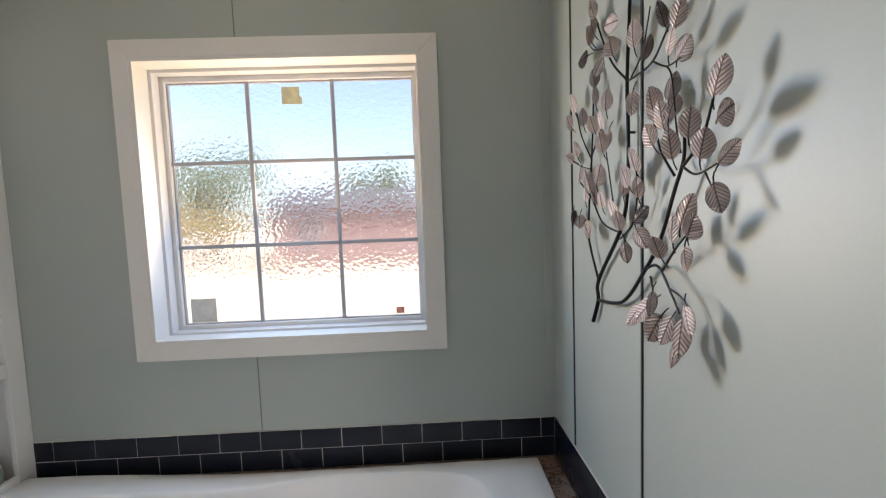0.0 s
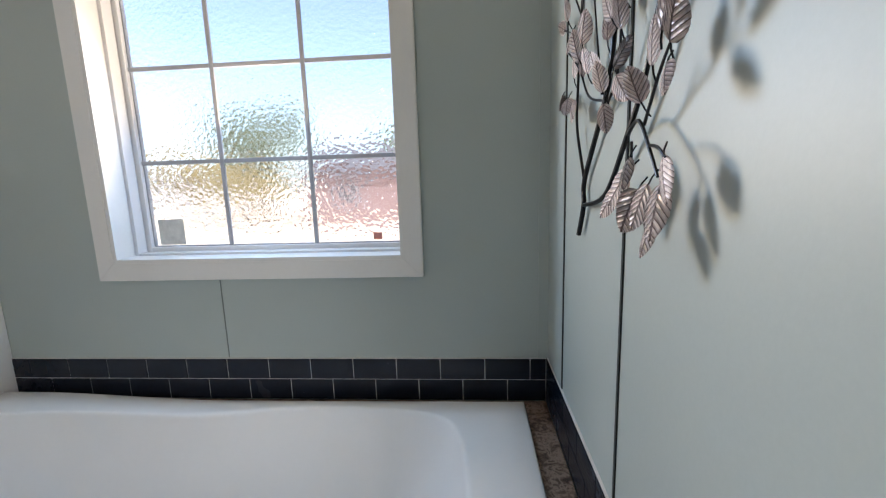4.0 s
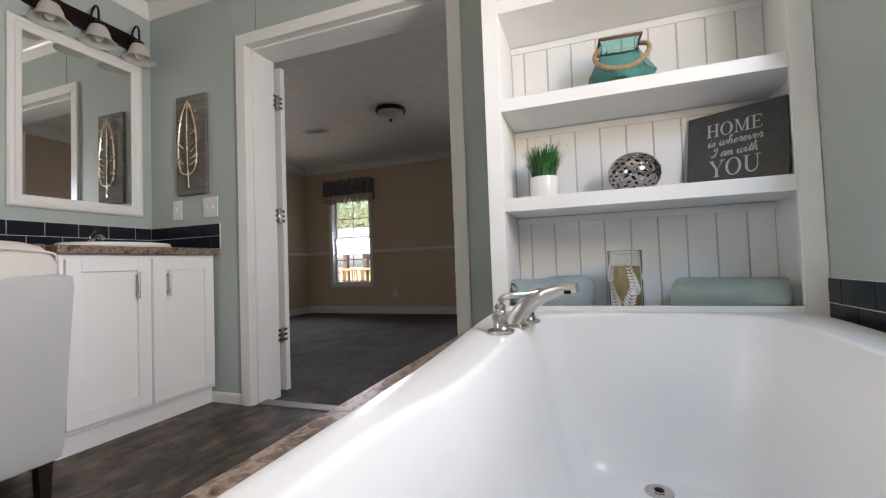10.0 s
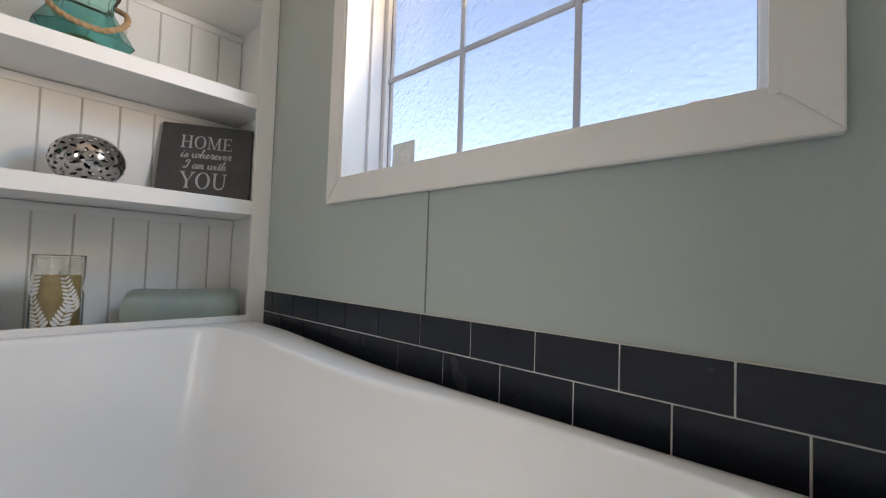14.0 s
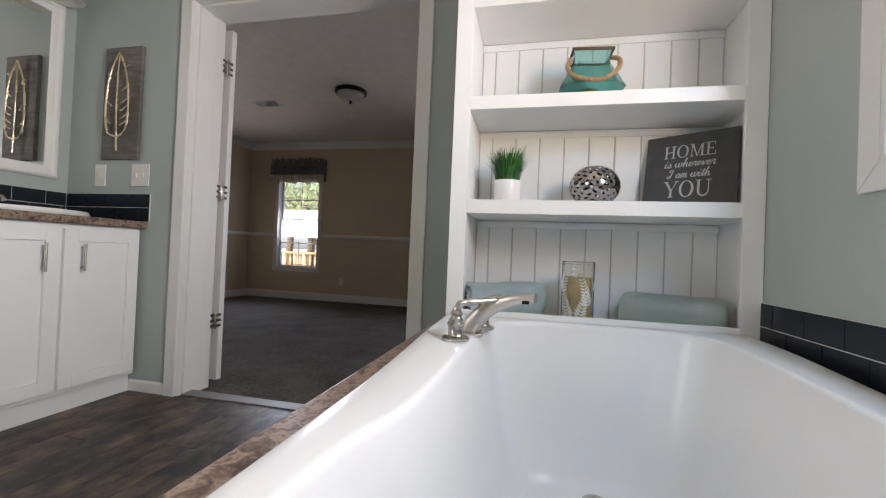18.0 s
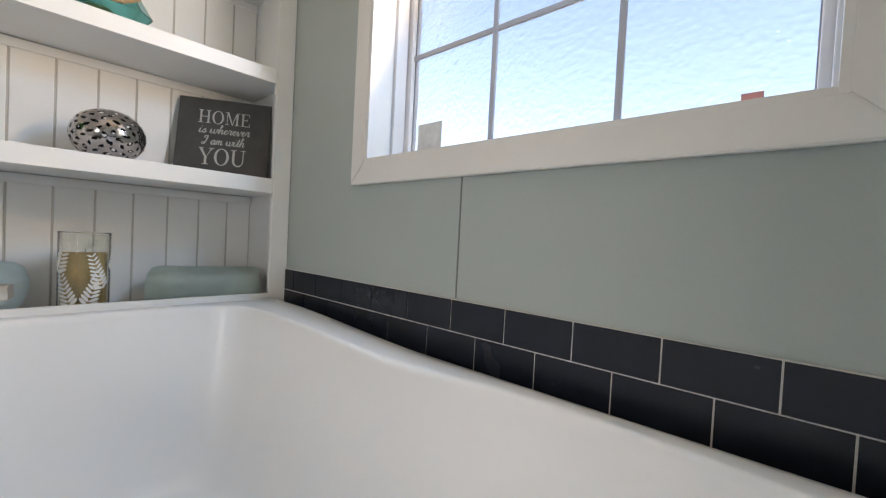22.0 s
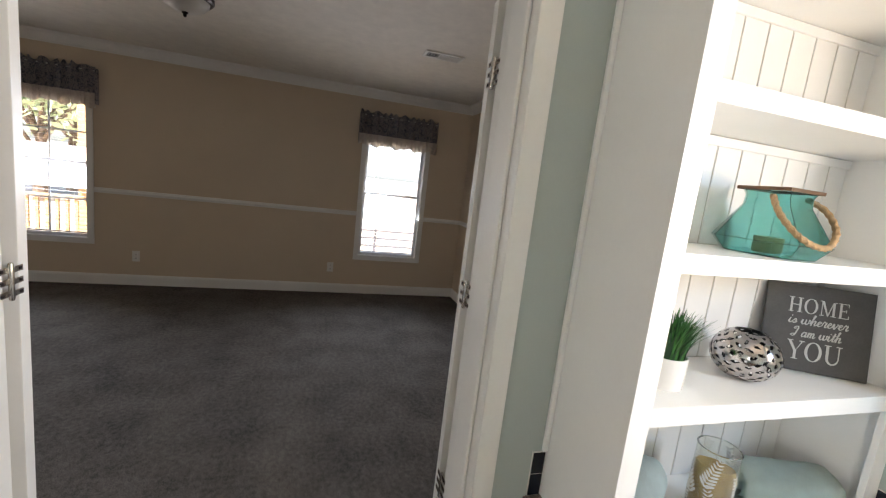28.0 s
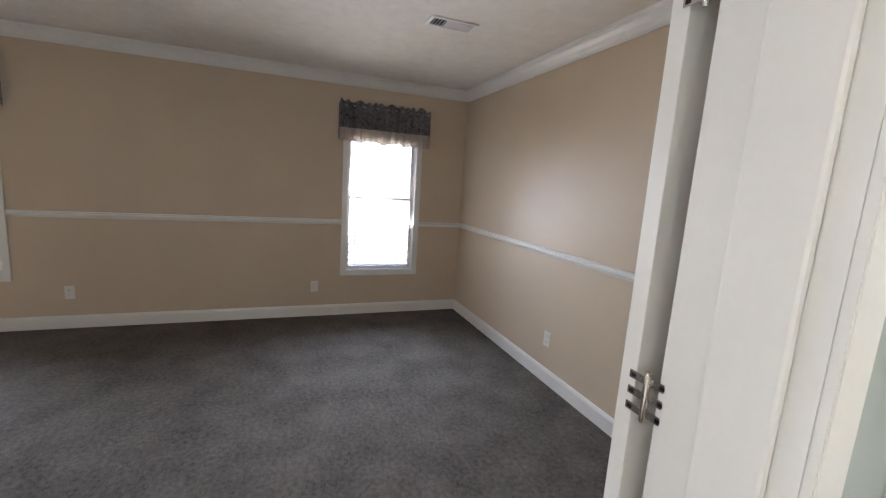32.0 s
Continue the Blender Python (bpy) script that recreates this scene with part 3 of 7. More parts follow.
for a, b, o in (((DOOR_WALL, BATH_BACK, cz), (DOOR_WALL, 0, cz), (1, 0, 0)), ((DOOR_WALL, 0, cz), (PART_X, 0, cz), (0, -1, 0)),
                ((DOOR_WALL, BATH_BACK, cz), (BATH_EAST, BATH_BACK, cz), (0, 1, 0)), ((BATH_EAST, BATH_BACK, cz), (BATH_EAST, -0.8, cz), (-1, 0, 0)), ((PART_X, PART_END, cz), (PART_X, 0, cz), (-1, 0, 0))):
    moulding("trim", SMALL_CROWN, a, b, o, TRIM, "white cove moulding under the bathroom ceiling")
rz = 1.018
for a, b, o in (((BED_FAR, BED_LEFT, rz), (BED_FAR, BWIN[1][0] - 0.055, rz), (1, 0, 0)), ((BED_FAR, BWIN[1][1] + 0.055, rz), (BED_FAR, BWIN[0][0] - 0.055, rz), (1, 0, 0)),
                ((BED_FAR, BWIN[0][1] + 0.055, rz), (BED_FAR, BED_RIGHT, rz), (1, 0, 0)), ((BED_FAR, BED_RIGHT, rz), (BED_SIDE, BED_RIGHT, rz), (0, -1, 0)),
                ((BED_FAR, BED_LEFT, rz), (BED_SIDE, BED_LEFT, rz), (0, 1, 0))):
    moulding("trim", RAIL, a, b, o, TRIM, "white moulded chair rail on tan wall")
for a, b, o in (((BED_FAR, BED_LEFT, 0), (BED_FAR, BED_RIGHT, 0), (1, 0, 0)), ((BED_FAR, BED_RIGHT, 0), (BED_SIDE, BED_RIGHT, 0), (0, -1, 0)), ((BED_FAR, BED_LEFT, 0), (BED_SIDE, BED_LEFT, 0), (0, 1, 0))):
    moulding("baseboard", BASE, a, b, o, TRIM, "tall white moulded bedroom baseboard", "baseboard")
moulding("baseboard", LOW_BASE, (DOOR_WALL, -2.86, FLOOR), (DOOR_WALL, -2.622, FLOOR), (1, 0, 0), TRIM, "low white bathroom baseboard", "baseboard")
moulding("baseboard", LOW_BASE, (DOOR_WALL, -1.228, FLOOR), (DOOR_WALL, -1.107, FLOOR), (1, 0, 0), TRIM, "low white bathroom baseboard", "baseboard")

# seams of the wall panels
SEAMS = [(0.8365, 0.8395, -0.0022, 0.004, 0.720, 1.008), (0.8365, 0.8395, -0.0022, 0.004, 2.146, 2.479),
         (PART_X - 0.003, PART_X + 0.004, -0.650, -0.643, 0.720, 2.479), (PART_X - 0.003, PART_X + 0.004, -0.215, -0.209, 0.720, 2.479),
         (DOOR_WALL - 0.004, DOOR_WALL + 0.002, -2.484, -2.481, 2.222, 2.479)]
# same sage paint, with the shadow in the panel gap put into the colour
SEAM_SAGE = surface("shaded_sage_seam", (0.20, 0.225, 0.21), 0.6)
for s in SEAMS:
    structure("trim", boxes(s), GROOVE if s[0] > 1.5 else SEAM_SAGE, "dark narrow seam between painted wall panels", "panel seam")
structure("trim", boxes((PART_X - 0.004, PART_X, -0.209, -0.003, 0.720, 2.479)), SAGE, "sage corner batten on the partition wall", "batten")
structure("trim", boxes((-0.004 + 1.925, 1.954, -0.006, 0.0, 0.720, 2.479)), SAGE, "narrow sage batten in the wall corner", "batten")
bm = boxes((PART_X - 0.0022, PART_X + 0.001, PART_END - 0.004, PART_END + 0.022, 0.720, 2.56), (PART_X - 0.0005, PART_X2 + 0.003, PART_END - 0.006, PART_END - 0.0005, 0.0, 2.56))
structure("trim", bm, SAGE, "sage trim that covers the partition's end", "trim")

# ---- double door ----
door = thing("door_1", "wide double doorway with white casing and both leaves open", "door", kind="structure")
frame_boards("casing", "x", DOOR_Y0, DOOR_Y1, 0.0, DOOR_TOP, 0.068, DOOR_WALL + 0.0005, DOOR_WALL + 0.017, TRIM, door, bottom=False)
part("jamb", boxes((BED_SIDE - 0.004, DOOR_WALL + 0.0003, DOOR_Y1 + 0.0005, DOOR_Y1 + 0.021, 0, DOOR_TOP + 0.021), bevel=0.001), TRIM, door)
part("jamb", boxes((BED_SIDE - 0.004, DOOR_WALL + 0.0003, DOOR_Y0 - 0.021, DOOR_Y0 - 0.0005, 0, DOOR_TOP + 0.021), bevel=0.001), TRIM, door)
part("head_jamb", boxes((BED_SIDE - 0.004, DOOR_WALL + 0.0003, DOOR_Y0, DOOR_Y1, DOOR_TOP + 0.0005, DOOR_TOP + 0.021), bevel=0.001), TRIM, door)
part("stop", boxes((-0.456, -0.346, DOOR_Y1 - 0.014, DOOR_Y1, 0, DOOR_TOP), bevel=0.007), TRIM, door)
part("stop", boxes((-0.456, -0.346, DOOR_Y0, DOOR_Y0 + 0.014, 0, DOOR_TOP), bevel=0.007), TRIM, door)
part("stop", boxes((-0.456, -0.346, DOOR_Y0 + 0.014, DOOR_Y1 - 0.014, DOOR_TOP - 0.013, DOOR_TOP), bevel=0.004), TRIM, door)
part("threshold", boxes((-0.412, -0.330, DOOR_Y0 + 0.013, DOOR_Y1 - 0.013, FLOOR - 0.010, FLOOR + 0.006), bevel=0.004), STRIP, door, "dull metal carpet strip")


def hinge(side, z, parent):
    """A fingered hinge: barrel and three fingers on the leaf and on the jamb."""
    y = DOOR_Y1 if side > 0 else DOOR_Y0
    x = BED_SIDE - 0.026
    bm = lathe([(0.0, -0.052), (0.005, -0.050), (0.0066, -0.045), (0.0066, 0.045), (0.005, 0.050), (0.0, 0.052)], 12, centre=(x, y - side * 0.005, z))
    h = part("hinge", bm, CHROME, parent, "brushed nickel fingered hinge", smooth=True)
    for dz in (-0.032, 0.0, 0.032):
        part("finger", boxes((x, x + 0.034, y - 0.0012 - side * 0.0012, y + 0.0012 - side * 0.0012, z + dz - 0.008, z + dz + 0.008), bevel=0.0006), CHROME, h)
        part("finger", boxes((x - 0.040, x, y - 0.0012 - side * 0.0072, y + 0.0012 - side * 0.0072, z + dz - 0.008, z + dz + 0.008), bevel=0.0006), CHROME, h)
        for sx, sy in ((0.030, 0.0024), (-0.030, 0.0084)):
            part("screw", boxes((x + sx - 0.005, x + sx + 0.005, y - 0.0012 - side * sy, y + 0.0012 - side * sy, z + dz - 0.004, z + dz + 0.004), bevel=0.0008), BRONZE, h)


for side in (1, -1):
    y0 = (DOOR_Y1 if side > 0 else DOOR_Y0) - side * 0.006
    y1 = y0 + side * 0.60
    leaf = part("door_leaf", boxes((BED_SIDE - 0.090, BED_SIDE - 0.052, min(y0, y1), max(y0, y1), 0.028, DOOR_TOP - 0.01), bevel=0.002), TRIM, door, "white door leaf folded back against the wall")
    for z in ((1.893, 1.159, 0.42) if side > 0 else (1.888, 1.145, 0.385)):
        hinge(side, z, leaf)

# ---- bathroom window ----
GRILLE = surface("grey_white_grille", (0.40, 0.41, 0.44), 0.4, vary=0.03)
win = thing("window_1", "white window with privacy glass and nine-pane grille", "window", kind="structure")
frame_boards("casing", "y", WX0, WX1, WZ0, WZ1, 0.063, -0.018, -0.0005, TRIM, win)
gx0, gx1, gz0, gz1 = WX0 + 0.022, WX1 - 0.026, WZ0 + 0.024, WZ1 - 0.030


def window_ring(name, out, inn, y0, y1, material, bevel):
    """Four boards inside the opening: out and inn are their insets at the left, right, bottom and top."""
    x0, x1, z0, z1 = WX0 + out[0], WX1 - out[1], WZ0 + out[2], WZ1 - out[3]
    a0, a1, b0, b1 = WX0 + inn[0], WX1 - inn[1], WZ0 + inn[2], WZ1 - inn[3]
    for s in ((x0, a0, y0, y1, z0, z1), (a1, x1, y0, y1, z0, z1), (a0, a1, y0, y1, z0, b0), (a0, a1, y0, y1, b1, z1)):
        part(name, boxes(s, bevel=bevel), material, win)


INNER = (0.034, 0.038, 0.036, 0.042)
window_ring("jamb", (-0.001,) * 4, (0.011,) * 4, -0.016, 0.064, TRIM, 0.0012)
window_ring("jamb_back", (-0.001,) * 4, (0.003,) * 4, 0.0645, 0.155, SASH, 0.0)
window_ring("window_frame", (0.0032,) * 4, (0.017, 0.018, 0.018, 0.020), 0.074, 0.117, SASH, 0.0025)
window_ring("sash", (0.0032,) * 4, tuple(v - 0.003 for v in INNER), 0.1225, 0.1385, SASH, 0.003)
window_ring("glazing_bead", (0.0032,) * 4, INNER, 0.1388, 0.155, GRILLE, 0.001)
pane = part("pane", boxes((gx0, gx1, 0.141, 0.145, gz0, gz1)), OBSCURE, win, "hammered privacy glass pane")
pane.visible_shadow = False
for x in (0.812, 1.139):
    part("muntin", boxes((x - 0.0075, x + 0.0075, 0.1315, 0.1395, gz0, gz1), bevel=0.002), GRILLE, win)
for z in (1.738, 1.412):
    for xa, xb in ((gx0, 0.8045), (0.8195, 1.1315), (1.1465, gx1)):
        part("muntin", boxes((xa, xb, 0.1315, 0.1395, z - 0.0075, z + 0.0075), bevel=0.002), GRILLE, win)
single("window_sticker", boxes((0.530, 0.630, 0.1395, 0.1405, 1.110, 1.205)), STICKER, "grey paper label stuck on the glass", "sticker")
bm = boxes((0.942, 1.010, 0.1395, 0.1405, 1.957, 2.023), (1.005, 1.020, 0.1397, 0.1404, 1.957, 1.985))
single("window_sticker", bm, STICKER_YELLOW, "torn yellowed label high on the glass", "sticker")
single("window_sticker", boxes((1.350, 1.382, 0.1395, 0.1405, 1.113, 1.139)), STICKER_RED, "small red label low on the glass", "sticker")

# ---- unseen window added at the end of the vanity wall for the shower's fill lamp ----
win = thing("window_added", "unseen white window added to light the shower end", "window", kind="structure")
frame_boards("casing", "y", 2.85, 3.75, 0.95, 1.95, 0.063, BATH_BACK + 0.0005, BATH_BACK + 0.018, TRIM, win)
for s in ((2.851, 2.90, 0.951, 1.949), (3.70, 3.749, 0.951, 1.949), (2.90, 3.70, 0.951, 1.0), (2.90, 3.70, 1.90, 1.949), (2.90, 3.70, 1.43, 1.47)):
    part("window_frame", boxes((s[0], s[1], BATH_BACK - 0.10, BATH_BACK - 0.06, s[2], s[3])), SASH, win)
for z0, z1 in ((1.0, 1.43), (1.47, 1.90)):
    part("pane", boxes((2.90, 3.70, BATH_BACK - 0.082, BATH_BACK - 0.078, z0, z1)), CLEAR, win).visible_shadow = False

# ---- bedroom windows ----
for k, (a, b) in enumerate(BWIN):
    w = thing("window_2" if k == 0 else "window_3", "tall white single-hung window with blinds", "window", kind="structure")
    frame_boards("casing", "x", a, b, BWZ0, BWZ1, 0.052, BED_FAR + 0.0005, BED_FAR + 0.016, TRIM, w)
    for s in ((BED_FAR - 0.13, BED_FAR + 0.014, a - 0.001, a + 0.010, BWZ0, BWZ1), (BED_FAR - 0.13, BED_FAR + 0.014, b - 0.010, b + 0.001, BWZ0, BWZ1),
              (BED_FAR - 0.13, BED_FAR + 0.014, a + 0.01, b - 0.01, BWZ0 - 0.001, BWZ0 + 0.010), (BED_FAR - 0.13, BED_FAR + 0.014, a + 0.01, b - 0.01, BWZ1 - 0.010, BWZ1 + 0.001)):
        part("jamb", boxes(s, bevel=0.001), TRIM, w)
    mid = 1.315
    for z0, z1, xo in ((BWZ0 + 0.01, mid + 0.016, -0.085), (mid - 0.016, BWZ1 - 0.01, -0.112)):
        x0, x1 = BED_FAR + xo, BED_FAR + xo + 0.026
        s = part("sash", boxes((x0, x1, a + 0.01, a + 0.045, z0, z1), (x0, x1, b - 0.045, b - 0.01, z0, z1), (x0, x1, a + 0.045, b - 0.045, z0, z0 + 0.032), (x0, x1, a + 0.045, b - 0.045, z1 - 0.032, z1)), SASH, w)
        p = part("pane", boxes((x0 + 0.010, x0 + 0.014, a + 0.040, b - 0.040, z0 + 0.03, z1 - 0.03)), CLEAR, w)
        p.visible_shadow = False
        if k == 1:
            zm, ym = (z0 + z1) / 2, (a + b) / 2
            part("muntin", boxes((x0 + 0.0145, x0 + 0.021, ym - 0.008, ym + 0.008, z0 + 0.032, z1 - 0.032)), SASH, w)
            for ya, yb in ((a + 0.045, ym - 0.008), (ym + 0.008, b - 0.045)):
                part("muntin", boxes((x0 + 0.0145, x0 + 0.021, ya, yb, zm - 0.008, zm + 0.008)), SASH, w)
    blind = thing("window_blind", "white slatted window blind with its slats open", "blind", group="bedroom blinds")
    part("head_rail", boxes((BED_FAR - 0.050, BED_FAR - 0.012, a + 0.014, b - 0.014, BWZ1 - 0.045, BWZ1 - 0.012), bevel=0.003), BLIND, blind)
    part("bottom_rail", boxes((BED_FAR - 0.044, BED_FAR - 0.020, a + 0.016, b - 0.016, BWZ0 + 0.055, BWZ0 + 0.067), bevel=0.003), BLIND, blind)
    slat = mesh_of("slat", boxes((-0.0125, 0.0125, a + 0.016, b - 0.016, -0.0006, 0.0006)), BLIND)
    for i in range(30):
        o = new("slat", slat)
        o.parent = blind
        o.matrix_basis = pose(BED_FAR - 0.032, 0, BWZ0 + 0.095 + i * 0.0445, 0, random.uniform(-3, 3), 0)
    for yy in (a + 0.14, b - 0.14):
        part("cord", tube([(BED_FAR - 0.032, yy, BWZ0 + 0.06), (BED_FAR - 0.032, yy, BWZ1 - 0.03)], 0.0012, 5), BLIND, blind)
    val = thing("valance", "gathered dark floral valance with a pale hem", "valance", group="bedroom valances")
    part("rod", tube([(BED_FAR + 0.060, a - 0.10, 2.262), (BED_FAR + 0.060, b + 0.10, 2.262)], 0.007, 8), TRIM, val)
    for name, zt, zb, m in (("cloth", 2.305, 2.035, VALANCE), ("hem", 2.040, 1.900, VALANCE_HEM)):
        bm = bmesh.new()
        n, rows = 120, 8
        grid = []
        for j in range(rows + 1):
            v = j / rows
            row = []
            for i in range(n + 1):
                u = i / n
                g = math.sin(u * 62 + 1.7 * math.sin(u * 9 + k)) * 0.021 + math.sin(u * 151 + v) * 0.006
                zz = zt + (zb - zt) * v
                zz += (0.016 * math.sin(u * 71 + 2 * math.sin(u * 17)) + 0.022 * noise.noise(Vector((u * 14, k, 3)))) * (1 - v if name == "cloth" else 0) + (0.012 * math.sin(u * 23 + k) + 0.008 * math.sin(u * 51)) * (v if name == "hem" else 0)
                flare = 0.075 + (0.012 if zz < 2.2 else 0)
                row.append(bm.verts.new((BED_FAR + flare + g * (0.5 + 0.5 * v), a - 0.105 + u * (b - a + 0.21), zz)))
            grid.append(row)
        for j in range(rows):
            for i in range(n):
                bm.faces.new((grid[j][i], grid[j][i + 1], grid[j + 1][i + 1], grid[j + 1][i]))
        bmesh.ops.solidify(bm, geom=bm.faces[:], thickness=0.0015)
        part(name, bm, m, val, smooth=True)
    for yy in (a - 0.105, b + 0.103):
        part("return_cloth", boxes((BED_FAR + 0.002, BED_FAR + 0.082, yy, yy + 0.002, 1.93, 2.285)), VALANCE, val)


# ---- tub alcove ----
def closed_curve(points, n):
    """n evenly spread points of a smooth closed line."""
    pts = [Vector((*p, 0)) for p in points]
    m = len(pts)
    dense = []
    for i in range(m):
        p0, p1, p2, p3 = pts[i - 1], pts[i], pts[(i + 1) % m], pts[(i + 2) % m]
        for s in range(24):
            u = s / 24
            dense.append(0.5 * (2 * p1 + (p2 - p0) * u + (2 * p0 - 5 * p1 + 4 * p2 - p3) * u * u + (3 * p1 - p0 - 3 * p2 + p3) * u ** 3))
    lengths = [0.0]
    for a, b in zip(dense, dense[1:] + dense[:1]):
        lengths.append(lengths[-1] + (b - a).length)
    out, k = [], 0
    for i in range(n):
        want = lengths[-1] * i / n
        while lengths[k + 1] < want:
            k += 1
        f = (want - lengths[k]) / max(lengths[k + 1] - lengths[k], 1e-9)
        out.append(dense[k].lerp(dense[(k + 1) % len(dense)], f))
    return out


def rim_rise(x):
    """The rim sweeps up towards the shelf end."""
    u = min(max((0.85 - x) / 0.70, 0.0), 1.0)
    return 0.024 * u * u * (3 - 2 * u)


def bathtub():
    n = 192
    half = [(0.060, -0.55), (0.064, -0.34), (0.115, -0.220), (0.24, -0.184), (0.44, -0.167), (0.70, -0.157), (0.82, -0.147), (0.94, -0.130), (1.04, -0.112), (1.14, -0.102), (1.27, -0.100), (1.45, -0.110), (1.59, -0.145), (1.655, -0.235), (1.680, -0.40)]
    rest = [(1.682, -0.55), (1.668, -0.74), (1.60, -0.895), (1.45, -0.950), (1.20, -0.962), (1.03, -0.948), (0.90, -0.916), (0.72, -0.903), (0.50, -0.892), (0.30, -0.874), (0.130, -0.838), (0.070, -0.74)]
    inner = closed_curve(half + rest, n)
    low = [Vector((0.84 + (p.x - 0.84) * (0.80 if p.x < 0.84 else 0.56), -0.55 + (p.y + 0.55) * 0.60, 0)) for p in inner]
    x0, x1, y0, y1 = 0.004, 1.872, -1.035, -0.050
    cx, cy = 0.92, -0.53
    outer = []
    for p in inner:
        dx, dy = p.x - cx, p.y - cy
        s = min(((x1 if dx > 0 else x0) - cx) / dx if abs(dx) > 1e-6 else 1e9, ((y1 if dy > 0 else y0) - cy) / dy if abs(dy) > 1e-6 else 1e9)
        outer.append(Vector((cx + dx * s, cy + dy * s, 0)))
    for c in ((x0, y0), (x0, y1), (x1, y0), (x1, y1)):
        k = min(range(n), key=lambda i: (outer[i].x - c[0]) ** 2 + (outer[i].y - c[1]) ** 2)
        outer[k] = Vector((*c, 0))
    centre = Vector((cx, cy, 0))

    def shrink(ring, d):
        return [p + (centre - p).normalized() * d for p in ring]
    rings = [(outer, DECK + 0.001, 0), (outer, RIM - 0.012, 1), (shrink(outer, 0.004), RIM - 0.004, 1), (shrink(outer, 0.012), RIM, 1), ([a.lerp(b, 0.4) for a, b in zip(outer, inner)], RIM + 0.001, 1),
             (shrink(inner, -0.016), RIM, 1), (shrink(inner, -0.009), RIM - 0.001, 1), (shrink(inner, -0.004), RIM - 0.0035, 1)]
    for f, d in ((0.0, 0.009), (0.012, 0.018), (0.035, 0.038), (0.09, 0.078), (0.20, 0.150), (0.34, 0.235), (0.50, 0.315), (0.66, 0.378), (0.80, 0.420), (0.92, 0.443), (1.0, 0.451)):
        rings.append(([a.lerp(b, f) for a, b in zip(inner, low)], RIM - d, max(0, 1 - f * 2)))
    mid = Vector((0.70, -0.55, 0))
    for f, d in ((0.35, 0.456), (0.75, 0.459)):
        rings.append(([p.lerp(mid, f) for p in low], RIM - d, 0))
    bm = bmesh.new()
    loops = [[bm.verts.new((p.x, p.y, z + k * rim_rise(p.x))) for p in ring] for ring, z, k in rings]
    for a, b in zip(loops, loops[1:]):
        for i in range(n):
            bm.faces.new((a[i], a[(i + 1) % n], b[(i + 1) % n], b[i]))
    bm.faces.new(loops[-1])
    bmesh.ops.recalc_face_normals(bm, faces=bm.faces[:])
    tub = thing("bathtub", "long white acrylic drop-in soaking tub", "bathtub", (0, 0, 0))
    shell = part("tub_shell", bm, ACRYLIC, tub, smooth=True)
    z = RIM - 0.4530
    drain = part("drain", lathe([(0.0, 0.004), (0.012, 0.006), (0.016, 0.003), (0.030, 0.006), (0.037, 0.004), (0.039, 0.0), (0.039, -0.004)], 32, centre=(0.262, -0.530, z)), CHROME, shell, "round nickel drain with a raised stopper", smooth=True)
    part("stopper", lathe([(0.0, 0.010), (0.010, 0.010), (0.013, 0.008), (0.013, 0.0)], 20, centre=(0.262, -0.530, z)), BRONZE, drain, smooth=True)
    # overflow and a moulded backrest ridge
    part("overflow", lathe([(0.0, 0.010), (0.026, 0.009), (0.032, 0.004), (0.033, -0.004)], 24), CHROME, shell, "round nickel overflow cover", smooth=True).matrix_basis = pose(1.545, -0.56, 0.48, 0, -62, 0)
    return tub


bathtub()
deck = thing("tub_deck", "brown granite-look laminate deck round the tub", "tub deck")
for s in ((-0.311, 1.950, -1.107, -1.0355, DECK - 0.038, DECK), (1.8725, 1.950, -1.0355, -0.001, DECK - 0.038, DECK), (0.001, 1.8725, -0.0495, -0.001, DECK - 0.038, DECK), (-0.311, 0.0035, -1.0355, -0.001, DECK - 0.038, DECK - 0.002)):
    part("deck_strip", boxes(s, bevel=0.004), LAMINATE, deck)
part("front_panel", boxes((-0.311, 1.955, -1.095, -1.077, 0.0, DECK - 0.04)), SHELF_WHITE, deck, "white panel under the deck")
part("side_panel", boxes((1.936, 1.955, -1.076, -0.002, 0.0, DECK - 0.04)), SHELF_WHITE, deck)


